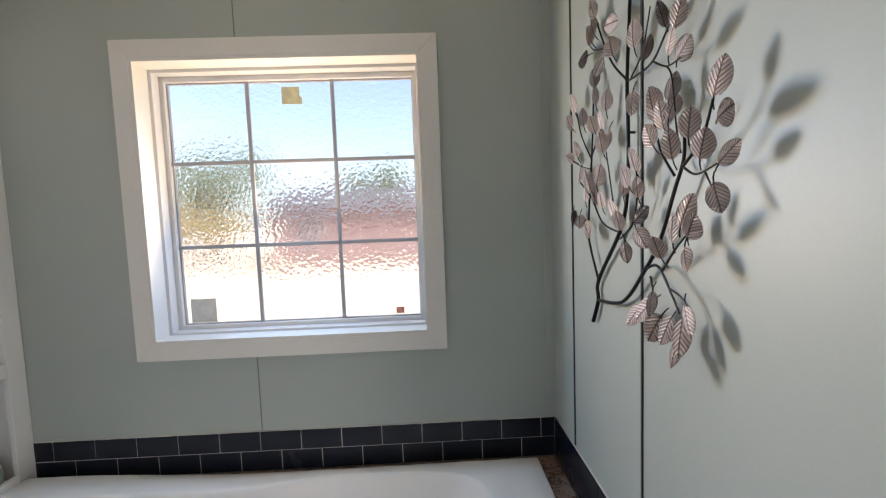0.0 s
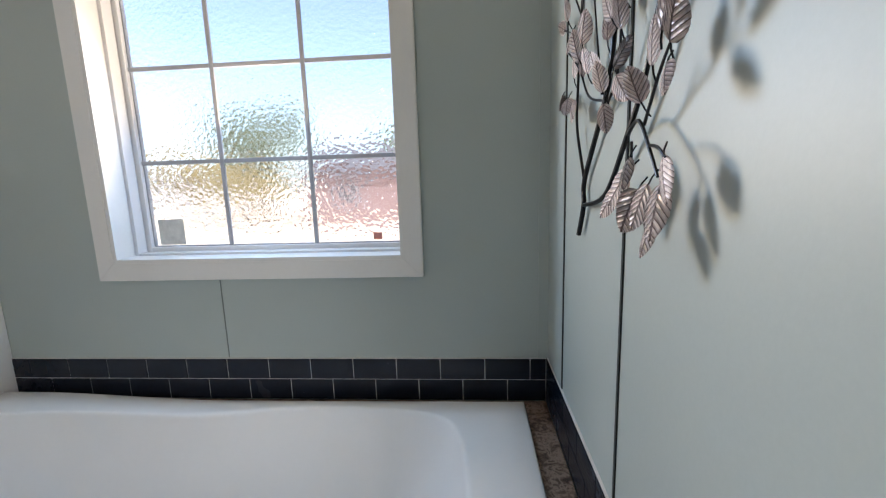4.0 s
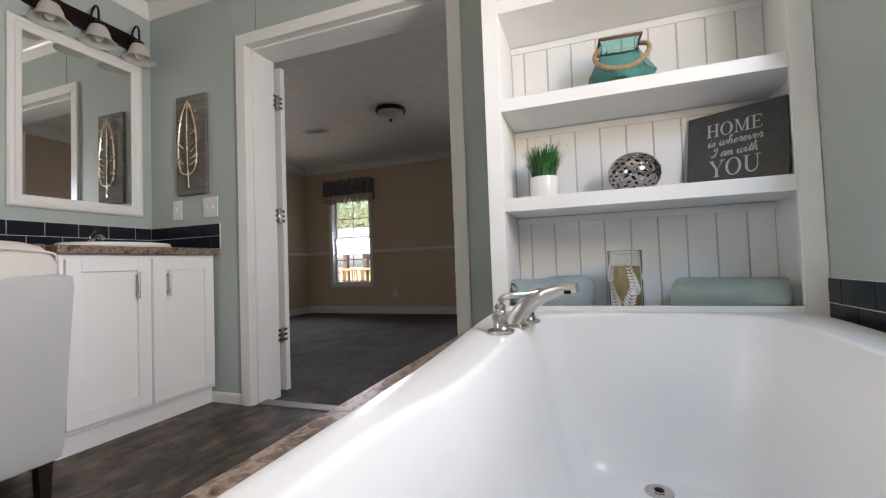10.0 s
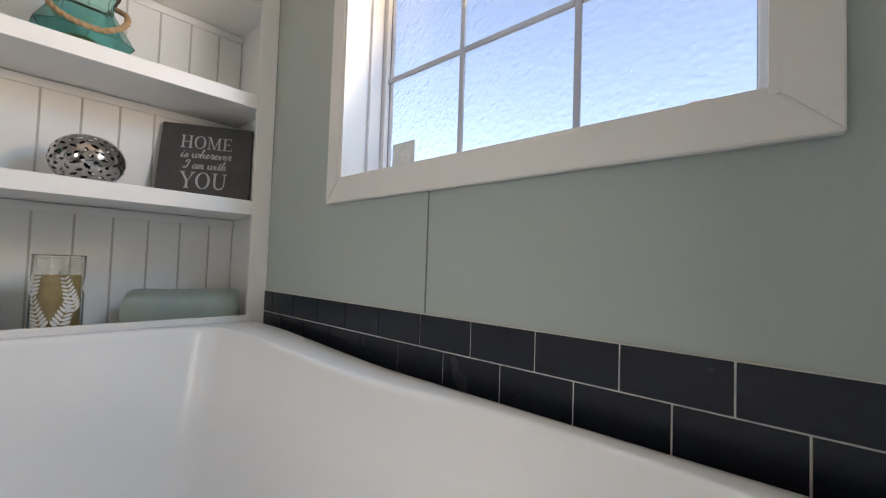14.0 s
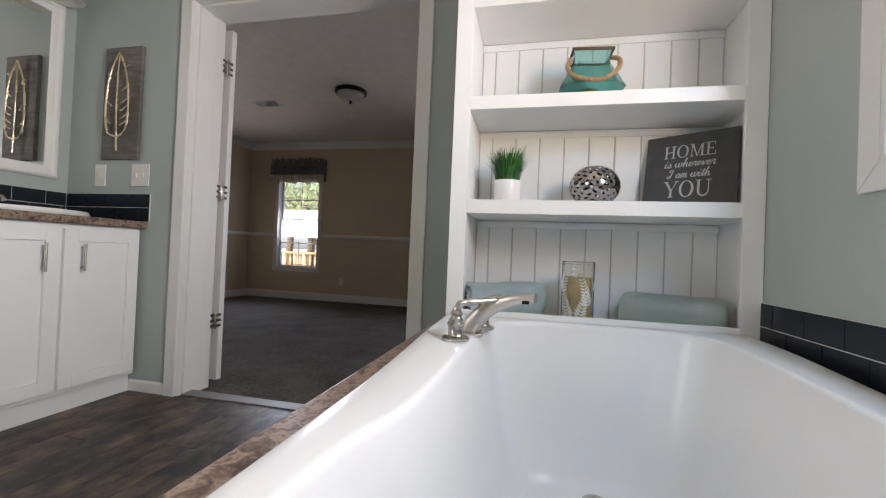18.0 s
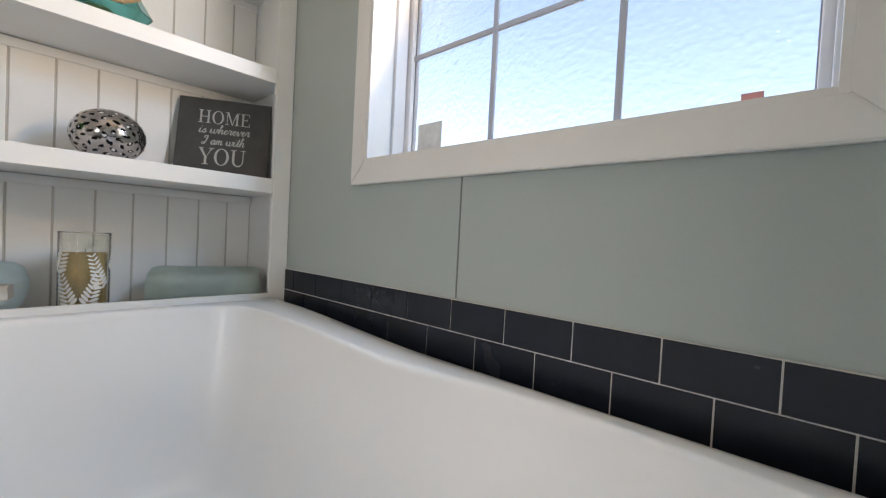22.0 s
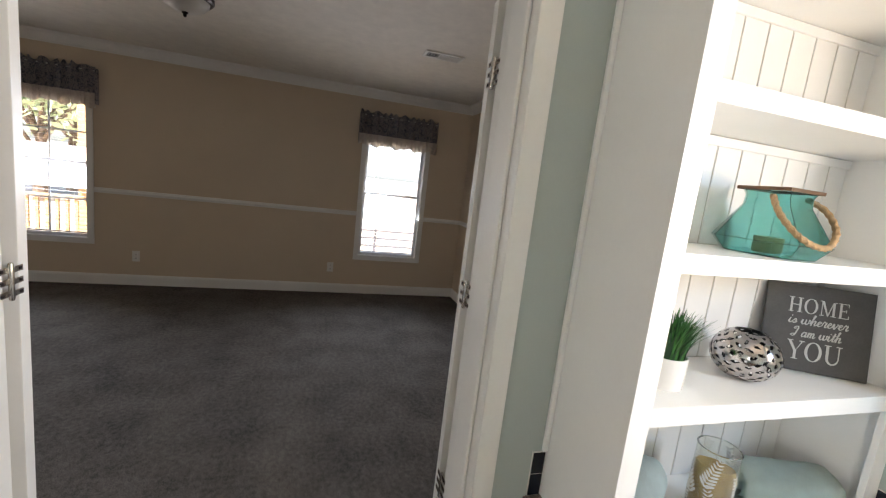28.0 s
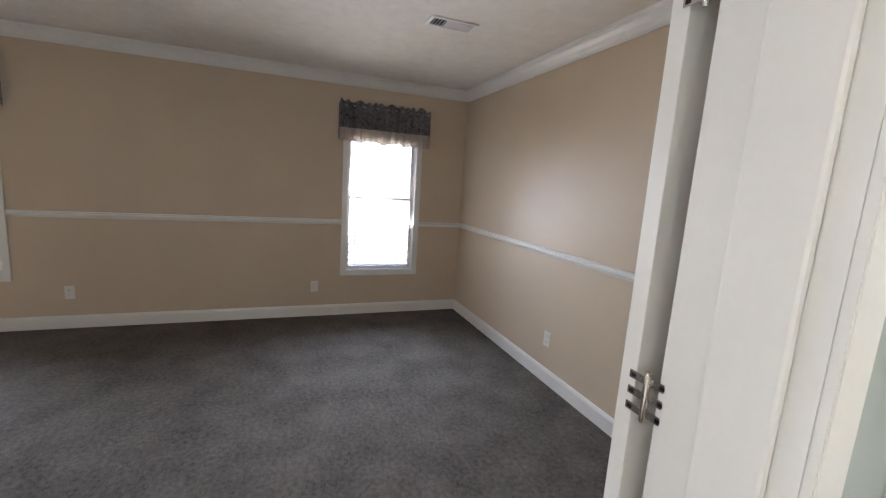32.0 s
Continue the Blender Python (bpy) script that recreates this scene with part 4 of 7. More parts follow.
def tub_faucet():
    f = thing("tub_faucet", "brushed nickel roman tub faucet with two levers", "faucet", (0.335, -0.903, RIM + rim_rise(0.335)))
    flange = [(0.0, -0.004), (0.037, -0.004), (0.037, 0.002), (0.033, 0.005), (0.023, 0.008), (0.0205, 0.012), (0.0205, 0.032), (0.0235, 0.034), (0.0235, 0.042), (0.0205, 0.044), (0.0205, 0.050), (0.017, 0.053), (0.0145, 0.057), (0.0145, 0.062), (0.0165, 0.064), (0.0165, 0.069), (0.012, 0.074), (0.0, 0.075)]
    for dx, dy, lever in ((0.100, -0.024, ((0, 0, 0.066), (0.0, 0.001, 0.080), (-0.005, 0.010, 0.092), (-0.020, 0.036, 0.097), (-0.035, 0.065, 0.099), (-0.052, 0.098, 0.104))),
                          (-0.100, 0.024, ((0, 0, 0.066), (0.004, 0.006, 0.084), (0.004, 0.030, 0.094), (0.012, 0.062, 0.096), (0.020, 0.092, 0.104)))):
        b = part("handle_base", lathe(flange, 28, centre=(dx, dy, 0)), CHROME, f, smooth=True)
        p = [(dx + q[0], dy + q[1], q[2]) for q in lever]
        pts = arc(p, 5)
        part("lever", tube(pts, 0.008, 12, radii=[0.0115 - 0.0055 * i / len(pts) + (0.002 if len(pts) * 0.52 < i < len(pts) * 0.66 else 0) for i in range(len(pts))]), CHROME, b, smooth=True)
    sp = part("spout_base", lathe([(0.0, -0.004), (0.040, -0.004), (0.040, 0.002), (0.036, 0.005), (0.028, 0.007), (0.0, 0.007)], 28), CHROME, f, smooth=True)
    pts = arc([(0.0, -0.004, 0.004), (0.004, 0.014, 0.036), (0.014, 0.056, 0.074), (0.026, 0.105, 0.098), (0.036, 0.150, 0.111), (0.042, 0.182, 0.114)], 6)
    bm = bmesh.new()
    rings = []
    for i, p in enumerate(pts):
        d = (pts[min(i + 1, len(pts) - 1)] - pts[max(i - 1, 0)]).normalized()
        side = d.cross(Vector((0, 0, 1))).normalized()
        up = side.cross(d)
        u = i / (len(pts) - 1)
        w, h = 0.027 - 0.003 * u, 0.026 - 0.013 * u
        rings.append([bm.verts.new(p + side * (w * math.copysign(abs(math.cos(a)) ** 0.35, math.cos(a))) + up * (h * math.copysign(abs(math.sin(a)) ** 0.45, math.sin(a)))) for a in [6.28318531 * k / 20 for k in range(20)]])
    for a, b in zip(rings, rings[1:]):
        for k in range(20):
            bm.faces.new((a[k], a[(k + 1) % 20], b[(k + 1) % 20], b[k]))
    bm.faces.new(rings[0][::-1])
    bm.faces.new(rings[-1])
    bmesh.ops.recalc_face_normals(bm, faces=bm.faces[:])
    part("spout", bm, SPOUT_NICKEL, sp, "wide curved nickel spout", smooth=True)
    part("nozzle", boxes((0.053, 0.0655, 0.146, 0.166, 0.098, 0.108), bevel=0.003), BRONZE, f, "dark water outlet under the spout")
    return f


tub_faucet()

# ---- shelf tower ----
SL, SLO, SR = -0.987, -1.049, -0.066
tower = thing("shelf_unit", "tall white open shelf unit with beadboard back", "shelf unit")
part("side_panel", boxes((-0.311, -0.0195, SLO + 0.002, SLO + 0.020, DECK + 0.001, 2.20)), SHELF_WHITE, tower)
part("side_panel", boxes((-0.311, -0.0195, -0.022, -0.003, DECK + 0.001, 2.20)), SHELF_WHITE, tower)
part("inner_side", boxes((-0.300, -0.0195, SL - 0.004, SL, DECK + 0.001, 2.18)), SHELF_WHITE, tower)
part("stile", boxes((-0.019, 0.0, SLO, SL, DECK + 0.001, 2.2), bevel=0.0015), SHELF_WHITE, tower)
part("stile", boxes((-0.019, 0.0, SR, -0.002, DECK + 0.001, 2.2), bevel=0.0015), SHELF_WHITE, tower)
part("top_rail", boxes((-0.019, 0.0, SL + 0.0003, SR - 0.0003, 2.152, 2.2), bevel=0.0015), SHELF_WHITE, tower)
part("bottom_rail", boxes((-0.019, 0.0, SL + 0.0003, SR - 0.0003, DECK + 0.001, 0.629), bevel=0.002), SHELF_WHITE, tower)
part("bottom_shelf", boxes((-0.300, -0.0195, SL + 0.0003, -0.0225, DECK + 0.001, 0.586)), SHELF_WHITE, tower)
for z0, z1 in ((0.991, 1.043), (1.383, 1.433), (1.772, 1.821)):
    shelf = boxes((-0.298, -0.001, SL + 0.0005, SR - 0.0005, z0, z1), bevel=0.002)
    box(shelf, -0.298, -0.0195, SR - 0.002, -0.0225, z0 + 0.0005, z1 - 0.0005)
    part("shelf", shelf, SHELF_WHITE, tower)
part("top_panel", boxes((-0.311, -0.0195, SLO + 0.02, -0.022, 2.153, 2.17)), SHELF_WHITE, tower)
BEAD_GAP = surface("beadboard_groove", (0.58, 0.56, 0.52), 0.7)
part("back_panel", boxes((-0.3115, -0.3005, SL, -0.0225, DECK + 0.001, 2.17)), BEAD_GAP, tower)
seams = [SL] + [-0.929 + 0.102 * i for i in range(9)] + [-0.0225]
for za, zb in ((0.587, 0.990), (1.044, 1.382), (1.434, 1.771), (1.822, 2.152)):
    for ya, yb in zip(seams, seams[1:]):
        part("bead_board", boxes((-0.3005, -0.297, ya + 0.003, yb - 0.003, za, zb - 0.0005), bevel=0.0018), SHELF_WHITE, tower)
    part("cleat", boxes((-0.2975, -0.288, SL + 0.001, -0.0235, zb - 0.030, zb - 0.0008), bevel=0.003), SHELF_WHITE, tower)
part("scribe_strip", boxes((-0.3115, -0.297, SLO - 0.016, SLO + 0.0015, 0.722, 2.185), bevel=0.004), SHELF_WHITE, tower)
COVE = [(0.0, 0.0), (0.006, 0.0), (0.008, 0.010), (0.014, 0.016), (0.022, 0.030), (0.036, 0.046), (0.046, 0.052), (0.048, 0.064), (0.052, 0.068), (0.052, 0.082), (0.0, 0.082)]
zc = 2.186
bm = bmesh.new()
path = [((-0.311, SLO), (0, -1)), ((0.0, SLO), (1, -1)), ((0.0, -0.002), (1, 0))]
loops = [[bm.verts.new((c[0] + o[0] * p[0], c[1] + o[1] * p[0], zc + p[1])) for p in COVE] for c, o in path]
for a, b in zip(loops, loops[1:]):
    for i in range(len(COVE)):
        bm.faces.new((a[i], a[(i + 1) % len(COVE)], b[(i + 1) % len(COVE)], b[i]))
bm.faces.new(loops[0][::-1])
bm.faces.new(loops[-1])
bmesh.ops.recalc_face_normals(bm, faces=bm.faces[:])
part("crown", bm, SHELF_WHITE, tower, "white cove crown moulding")
part("crown_lid", boxes((-0.311, 0.045, SLO - 0.045, -0.003, zc + 0.075, zc + 0.081)), SHELF_WHITE, tower)

# ---- things on the shelves ----
plant = thing("potted_grass", "small artificial grass in a round white pot", "plant", (-0.125, -0.845, 1.0435))
part("pot", lathe([(0.0, 0.0), (0.052, 0.0), (0.054, 0.003), (0.056, 0.086), (0.055, 0.089), (0.052, 0.089), (0.051, 0.078), (0.0, 0.078)], 40), CERAMIC, plant, smooth=True)
rng = random.Random(5)
# the second, shorter set of blades paints the tuft's inner shade
for name, count, m in (("grass", 460, GRASS_BLADE), ("grass_shade", 400, GRASS_SHADED)):
    bm = bmesh.new()
    for i in range(count):
        a, r = rng.uniform(0, 6.283), 0.046 * math.sqrt(rng.random())
        lean, h = rng.uniform(0.02, 0.46) * (0.4 + r / 0.05), rng.uniform(0.088, 0.140) * (1 if name == "grass" else 0.85)
        x, y = r * math.cos(a), r * math.sin(a)
        d = Vector((math.cos(a + rng.uniform(-0.5, 0.5)), math.sin(a + rng.uniform(-0.5, 0.5)), 0))
        w = Vector((-d.y, d.x, 0)) * rng.uniform(0.0024, 0.0040)
        prev = None
        for s in range(5):
            u = s / 4
            c = Vector((x, y, 0.080)) + d * (lean * h * u * u) + Vector((0, 0, h * u * (1 - 0.18 * lean * u)))
            k = w * (1 - u * 0.85)
            pair = (bm.verts.new(c - k), bm.verts.new(c + k))
            if prev:
                bm.faces.new((prev[0], prev[1], pair[1], pair[0]))
            prev = pair
    tagged(part(name, bm, m, plant), kind="stuff")

# pierced silver globe
rng = random.Random(11)
seeds = []
COUNT = 180
for i in range(COUNT):
    z = 1 - 2 * (i + 0.5) / COUNT
    a = i * 2.399963
    p = Vector((math.sqrt(1 - z * z) * math.cos(a), math.sqrt(1 - z * z) * math.sin(a), z))
    t = p.orthogonal().normalized()
    ang = rng.uniform(0, 3.1416)
    t = t * math.cos(ang) + p.cross(t) * math.sin(ang)
    seeds.append((p, t, p.cross(t), rng.uniform(0.092, 0.138), rng.uniform(0.046, 0.068)))


def pierced(scale):
    """A sphere with leaf-shaped openings cut into it."""
    bm = bmesh.new()
    bmesh.ops.create_icosphere(bm, subdivisions=6, radius=1.0)
    drop = []
    for f in bm.faces:
        c = f.calc_center_median().normalized()
        hole = c.z > 0.90
        if -0.93 < c.z < 0.86:
            for p, t, s, la, lb in seeds:
                d = c - p
                if d.length < 0.21:
                    u, v = abs(d.dot(t) / la), abs(d.dot(s) / lb)
                    if u < 1 and v < (1 - u * u):
                        hole = True
                        break
        if hole:
            drop.append(f)
    bmesh.ops.delete(bm, geom=drop, context="FACES")
    for v in bm.verts:
        v.co = Vector((v.co.x * 0.094 * scale, v.co.y * 0.094 * scale, v.co.z * 0.081 * scale))
    return bm


globe = thing("pierced_globe", "round silver globe pierced with leaf-shaped holes", "ornament", (-0.150, -0.512, 1.0435 + 0.0752))
part("outer_shell", pierced(1.0), SILVER, globe, smooth=True)
part("inner_shell", pierced(0.975), BLACK_METAL, globe, "dark inside of the globe", smooth=True)

# teal glass lantern
lan = thing("glass_lantern", "faceted teal glass lantern with jute rope handle", "lantern", (-0.135, -0.548, 1.4335), 4)


def faceted(rows, close_top=False):
    bm = bmesh.new()
    loops = []
    for hx, hy, z, c in rows:
        pts = [(hx, -hy + c), (hx, hy - c), (hx - c, hy), (-hx + c, hy), (-hx, hy - c), (-hx, -hy + c), (-hx + c, -hy), (hx - c, -hy)]
        loops.append([bm.verts.new((*p, z)) for p in pts])
    for a, b in zip(loops, loops[1:]):
        for i in range(8):
            bm.faces.new((a[i], a[(i + 1) % 8], b[(i + 1) % 8], b[i]))
    bm.faces.new(loops[0][::-1])
    bmesh.ops.recalc_face_normals(bm, faces=bm.faces[:])
    return bm


bm = faceted([(0.094, 0.086, 0.0, 0.030), (0.122, 0.116, 0.040, 0.042), (0.064, 0.066, 0.140, 0.018), (0.060, 0.064, 0.166, 0.014), (0.066, 0.070, 0.184, 0.014)])
bmesh.ops.solidify(bm, geom=bm.faces[:], thickness=0.003)
part("glass_body", bm, TEAL, lan)
part("rim", boxes((-0.072, 0.072, -0.076, -0.068, 0.180, 0.190), (-0.072, 0.072, 0.068, 0.076, 0.180, 0.190), (-0.072, -0.064, -0.068, 0.068, 0.180, 0.190), (0.064, 0.072, -0.068, 0.068, 0.180, 0.190), bevel=0.002), BRASS, lan, "dark copper rim")
rope = arc([(0.030, -0.074, 0.166), (0.066, -0.092, 0.120), (0.108, -0.078, 0.070), (0.130, -0.030, 0.044), (0.132, 0.030, 0.046), (0.112, 0.080, 0.090), (0.072, 0.092, 0.140), (0.030, 0.072, 0.168)], 10)
part("rope_handle", tube(rope, 0.0072, 10), ROPE, lan, smooth=True)
for k in range(2):
    line = []
    for i, p in enumerate(rope):
        d = (rope[min(i + 1, len(rope) - 1)] - rope[max(i - 1, 0)]).normalized()
        u = d.orthogonal().normalized()
        w = d.cross(Vector((1, 0.2, 0))).normalized()
        a = i * 0.95 + k * 3.1416
        line.append(p + (w * math.cos(a) + d.cross(w) * math.sin(a)) * 0.0042)
    part("rope_strand", tube(line, 0.0050, 8), ROPE, lan, smooth=True)
part("tealight", lathe([(0.0, 0.006), (0.034, 0.006), (0.036, 0.010), (0.036, 0.050), (0.0, 0.052)], 24), CANDLE, lan, smooth=True)

# lettered sign
sign = thing("lettered_sign", "dark grey sign board with pale lettering", "sign", (-0.157, -0.188, 1.0435), 58.5)
back = pose(0, 0, 0, -11, 0, 0)
SW, SH = 0.155, 0.294
bm = boxes((-SW, SW, -0.006, 0.006, 0.001, SH), bevel=0.0025)
bm.transform(back)
part("board", bm, SIGN_GREY, sign)


def flat_letters(polygons, z, centre):
    """Thin raised letters on the board's face from convex outlines in metres."""
    bm = bmesh.new()
    for poly in polygons:
        prism([(x - centre, y + z) for x, y in poly], "y", -0.0072, -0.0062, bm)
    bm.transform(back)
    part("lettering", bm, SIGN_WHITE, sign)


def bar(x0, x1, y0, y1):
    return [(x0, y0), (x1, y0), (x1, y1), (x0, y1)]


def bowl(cx, cy, rx, ry, ix, iy, a0, a1, n):
    """A curved stroke between two ellipses."""
    def at(r, q, a):
        return (cx + r * math.cos(math.radians(a)), cy + q * math.sin(math.radians(a)))
    step = (a1 - a0) / n
    return [[at(rx, ry, a0 + i * step), at(rx, ry, a0 + (i + 1) * step), at(ix, iy, a0 + (i + 1) * step), at(ix, iy, a0 + i * step)] for i in range(n)]


def serif_glyph(c):
    """Outlines of a roman capital of height 1 with flat serifs, and its advance."""
    if c == "H":
        return [bar(0.10, 0.24, 0.045, 0.955), bar(0.66, 0.80, 0.045, 0.955), bar(0.24, 0.66, 0.47, 0.53)] + [bar(x, x + 0.34, y, y + 0.045) for x in (0.0, 0.56) for y in (0.0, 0.955)], 0.98
    if c == "O":
        return bowl(0.46, 0.5, 0.44, 0.52, 0.29, 0.475, 0, 360, 28), 1.0
    if c == "M":
        return [bar(0.13, 0.18, 0.045, 0.955), bar(0.84, 0.98, 0.045, 0.955), [(0.10, 1.0), (0.52, 0.0), (0.60, 0.0), (0.27, 1.0)], [(0.52, 0.0), (0.58, 0.0), (0.90, 0.955), (0.84, 0.955)],
                bar(0.0, 0.13, 0.955, 1.0), bar(0.98, 1.10, 0.955, 1.0), bar(0.02, 0.30, 0.0, 0.045), bar(0.74, 1.10, 0.0, 0.045)], 1.18
    if c == "E":
        return [bar(0.10, 0.24, 0.045, 0.955), bar(0.0, 0.66, 0.955, 1.0), bar(0.0, 0.70, 0.0, 0.045), bar(0.24, 0.50, 0.48, 0.53), bar(0.62, 0.66, 0.78, 0.955), bar(0.66, 0.70, 0.045, 0.24), bar(0.50, 0.53, 0.40, 0.62)], 0.80
    if c == "Y":
        return [[(0.06, 0.955), (0.38, 0.42), (0.50, 0.46), (0.21, 0.955)], [(0.46, 0.42), (0.50, 0.46), (0.80, 0.955), (0.73, 0.955)], bar(0.37, 0.51, 0.045, 0.46), bar(0.0, 0.30, 0.955, 1.0), bar(0.62, 0.90, 0.955, 1.0), bar(0.27, 0.61, 0.0, 0.045)], 0.92
    return [bar(0.10, 0.24, 0.36, 0.955), bar(0.72, 0.78, 0.36, 0.955), bar(0.0, 0.34, 0.955, 1.0), bar(0.60, 0.90, 0.955, 1.0)] + bowl(0.44, 0.36, 0.34, 0.38, 0.20, 0.30, 180, 270, 8) + bowl(0.44, 0.36, 0.34, 0.38, 0.28, 0.30, 270, 360, 8), 0.92


def capitals(word, height, width, z):
    polys, x = [], 0.0
    for c in word:
        outlines, step = serif_glyph(c)
        polys += [[(x + px, py) for px, py in o] for o in outlines]
        x += step
    k = width / x
    flat_letters([[(px * k, py * height) for px, py in o] for o in polys], z, width / 2)


PEN = {}
PEN["i"] = ([[(0, 0.2), (0.15, 1), (0.1, 0.25), (0.25, 0), (0.45, 0.25)], [(0.2, 1.4), (0.23, 1.55)]], 0.45)
PEN["s"] = ([[(0, 0.15), (0.3, 0.9), (0.42, 0.75), (0.5, 0.3), (0.35, 0), (0.1, 0.12), (0.5, 0.15), (0.65, 0.3)]], 0.62)
PEN["w"] = ([[(0, 0.3), (0.1, 1), (0.15, 0.2), (0.3, 0), (0.5, 0.3), (0.55, 1), (0.58, 0.2), (0.75, 0), (0.95, 0.4), (0.9, 1), (1.1, 0.8)]], 1.1)
PEN["h"] = ([[(0, 0.3), (0.35, 1.6), (0.4, 2.0), (0.25, 1.9), (0.2, 0), (0.3, 0.6), (0.5, 1), (0.62, 0.8), (0.6, 0.2), (0.7, 0), (0.9, 0.25)]], 0.87)
PEN["e"] = ([[(0, 0.3), (0.3, 0.55), (0.45, 0.8), (0.3, 1), (0.12, 0.7), (0.15, 0.2), (0.35, 0), (0.65, 0.3)]], 0.62)
PEN["r"] = ([[(0, 0.3), (0.15, 1.1), (0.25, 0.95), (0.45, 0.95), (0.38, 0.2), (0.5, 0), (0.65, 0.25)]], 0.62)
PEN["v"] = ([[(0, 0.4), (0.12, 1), (0.25, 0.1), (0.35, 0), (0.6, 0.9), (0.55, 1), (0.75, 0.9)]], 0.72)
PEN["I"] = ([[(0.3, 1.6), (0, 1.5), (0.1, 1.9), (0.5, 1.9), (0.45, 0.8), (0.3, 0.1), (0, 0), (-0.1, 0.3), (0.4, 0.5)]], 0.75)
PEN["a"] = ([[(0.5, 0.85), (0.3, 1), (0.05, 0.6), (0.1, 0.1), (0.3, 0.05), (0.5, 0.5), (0.55, 1), (0.52, 0.2), (0.62, 0), (0.8, 0.25)]], 0.76)
PEN["m"] = ([[(0, 0.3), (0.12, 1), (0.12, 0), (0.2, 0.7), (0.38, 1), (0.45, 0.7), (0.43, 0), (0.5, 0.7), (0.7, 1), (0.78, 0.7), (0.76, 0.2), (0.85, 0), (1.05, 0.25)]], 1.02)
PEN["t"] = ([[(0, 0.3), (0.25, 1.2), (0.3, 1.7), (0.22, 0.4), (0.3, 0), (0.5, 0.25)], [(0.05, 1.15), (0.5, 1.2)]], 0.47)


def script(words, height, width, z):
    """A line of handwriting: each pen stroke a ribbon, broad on its way down and fine on its way up."""
    strokes, x = [], 0.0
    for c in words:
        if c == " ":
            x += 0.5
            continue
        for line in PEN[c][0]:
            strokes.append(arc([(x + px + 0.18 * py, py, 0) for px, py in line], 4))
        x += PEN[c][1]
    k = width / x
    polys = []
    for pts in strokes:
        for a, b in zip(pts, pts[1:]):
            a, b = Vector((a.x * k, a.y * height)), Vector((b.x * k, b.y * height))
            d = b - a
            if d.length < 1e-6:
                continue
            d.normalize()
            w = 0.0012 + 0.0008 * max(0.0, -d.y)
            n = Vector((-d.y, d.x)) * w
            e = d * 0.0004
            polys.append([tuple(a - n - e), tuple(b - n + e), tuple(b + n + e), tuple(a + n - e)])
    flat_letters(polys, z, width / 2)


capitals("HOME", 0.050, 0.176, 0.198)
script("is wherever", 0.0165, 0.170, 0.160)
script("I am with", 0.0165, 0.140, 0.117)
capitals("YOU", 0.063, 0.158, 0.040)


def rolled_towel(name, label, at, turn, length, rx, rz, material, seed):
    """A folded towel rolled up: a spiral cross section drawn along its length, edges soft and uneven."""
    r = random.Random(seed)
    bm = bmesh.new()
    n, turns, segs = 150, 3.4, 22
    rows = []
    for j in range(segs + 1):
        v = j / segs - 0.5
        y = v * length
        edge = 1 - 0.16 * (abs(v) * 2) ** 8
        row = []
        for i in range(n):
            u = i / (n - 1)
            a = u * turns * 6.2832 + 0.7
            k = (0.10 + 0.90 * u) * edge
            ca, sa = math.copysign(abs(math.cos(a)) ** 0.8, math.cos(a)), math.copysign(abs(math.sin(a)) ** 0.8, math.sin(a))
            wob = 0.010 * noise.noise(Vector((ca * 1.3, y * 7, seed + sa * 1.3))) * u + 0.0025 * noise.noise(Vector((ca * 4, y * 30, seed + sa * 4)))
            slump = 1 - 0.14 * u * math.sin(3.1416 * (v + 0.5)) * (0.5 + 0.5 * math.sin(y * 9 + seed))
            row.append(bm.verts.new((ca * (rx * k + wob), y + 0.010 * (1 - u) * math.copysign(1, v) * (abs(v) > 0.45) + 0.006 * math.sin(a * 1.5 + seed) * u, rz + sa * (rz * k * slump + wob))))
        rows.append(row)
    for a, b in zip(rows, rows[1:]):
        for i in range(n - 1):
            bm.faces.new((a[i], a[i + 1], b[i + 1], b[i]))
    bmesh.ops.solidify(bm, geom=bm.faces[:], thickness=0.010)
    lowest = min(v.co.z for v in bm.verts)
    bmesh.ops.translate(bm, verts=bm.verts[:], vec=(0, 0, -lowest))
    t = thing(name, label, "towel", at, turn, group="rolled towels")
    part("towel_roll", bm, material, t, smooth=True)
    return t


rolled_towel("rolled_towel", "rolled pale aqua towel lying on the shelf", (-0.150, -0.850, 0.5865), 34, 0.330, 0.092, 0.086, TOWEL, 3)
rolled_towel("rolled_towel", "rolled pale green towel lying on the shelf", (-0.135, -0.232, 0.5865), -16, 0.330, 0.096, 0.078, TOWEL_GREEN, 8)

jar = thing("candle_jar", "clear glass jar with gold candle and white leaf print", "candle jar", (-0.122, -0.563, 0.5865))
part("glass", lathe([(0.0, 0.003), (0.056, 0.003), (0.060, 0.006), (0.060, 0.233), (0.0615, 0.237), (0.059, 0.239), (0.056, 0.237), (0.056, 0.010), (0.0, 0.009)], 40), JAR, jar, smooth=True)
part("candle", lathe([(0.0, 0.0105), (0.050, 0.0105), (0.052, 0.014), (0.052, 0.176), (0.049, 0.183), (0.0, 0.179)], 36), CANDLE, jar, smooth=True)
part("wick", tube([(0, 0, 0.177), (0.002, 0.001, 0.194)], 0.001, 5), BLACK_METAL, jar)
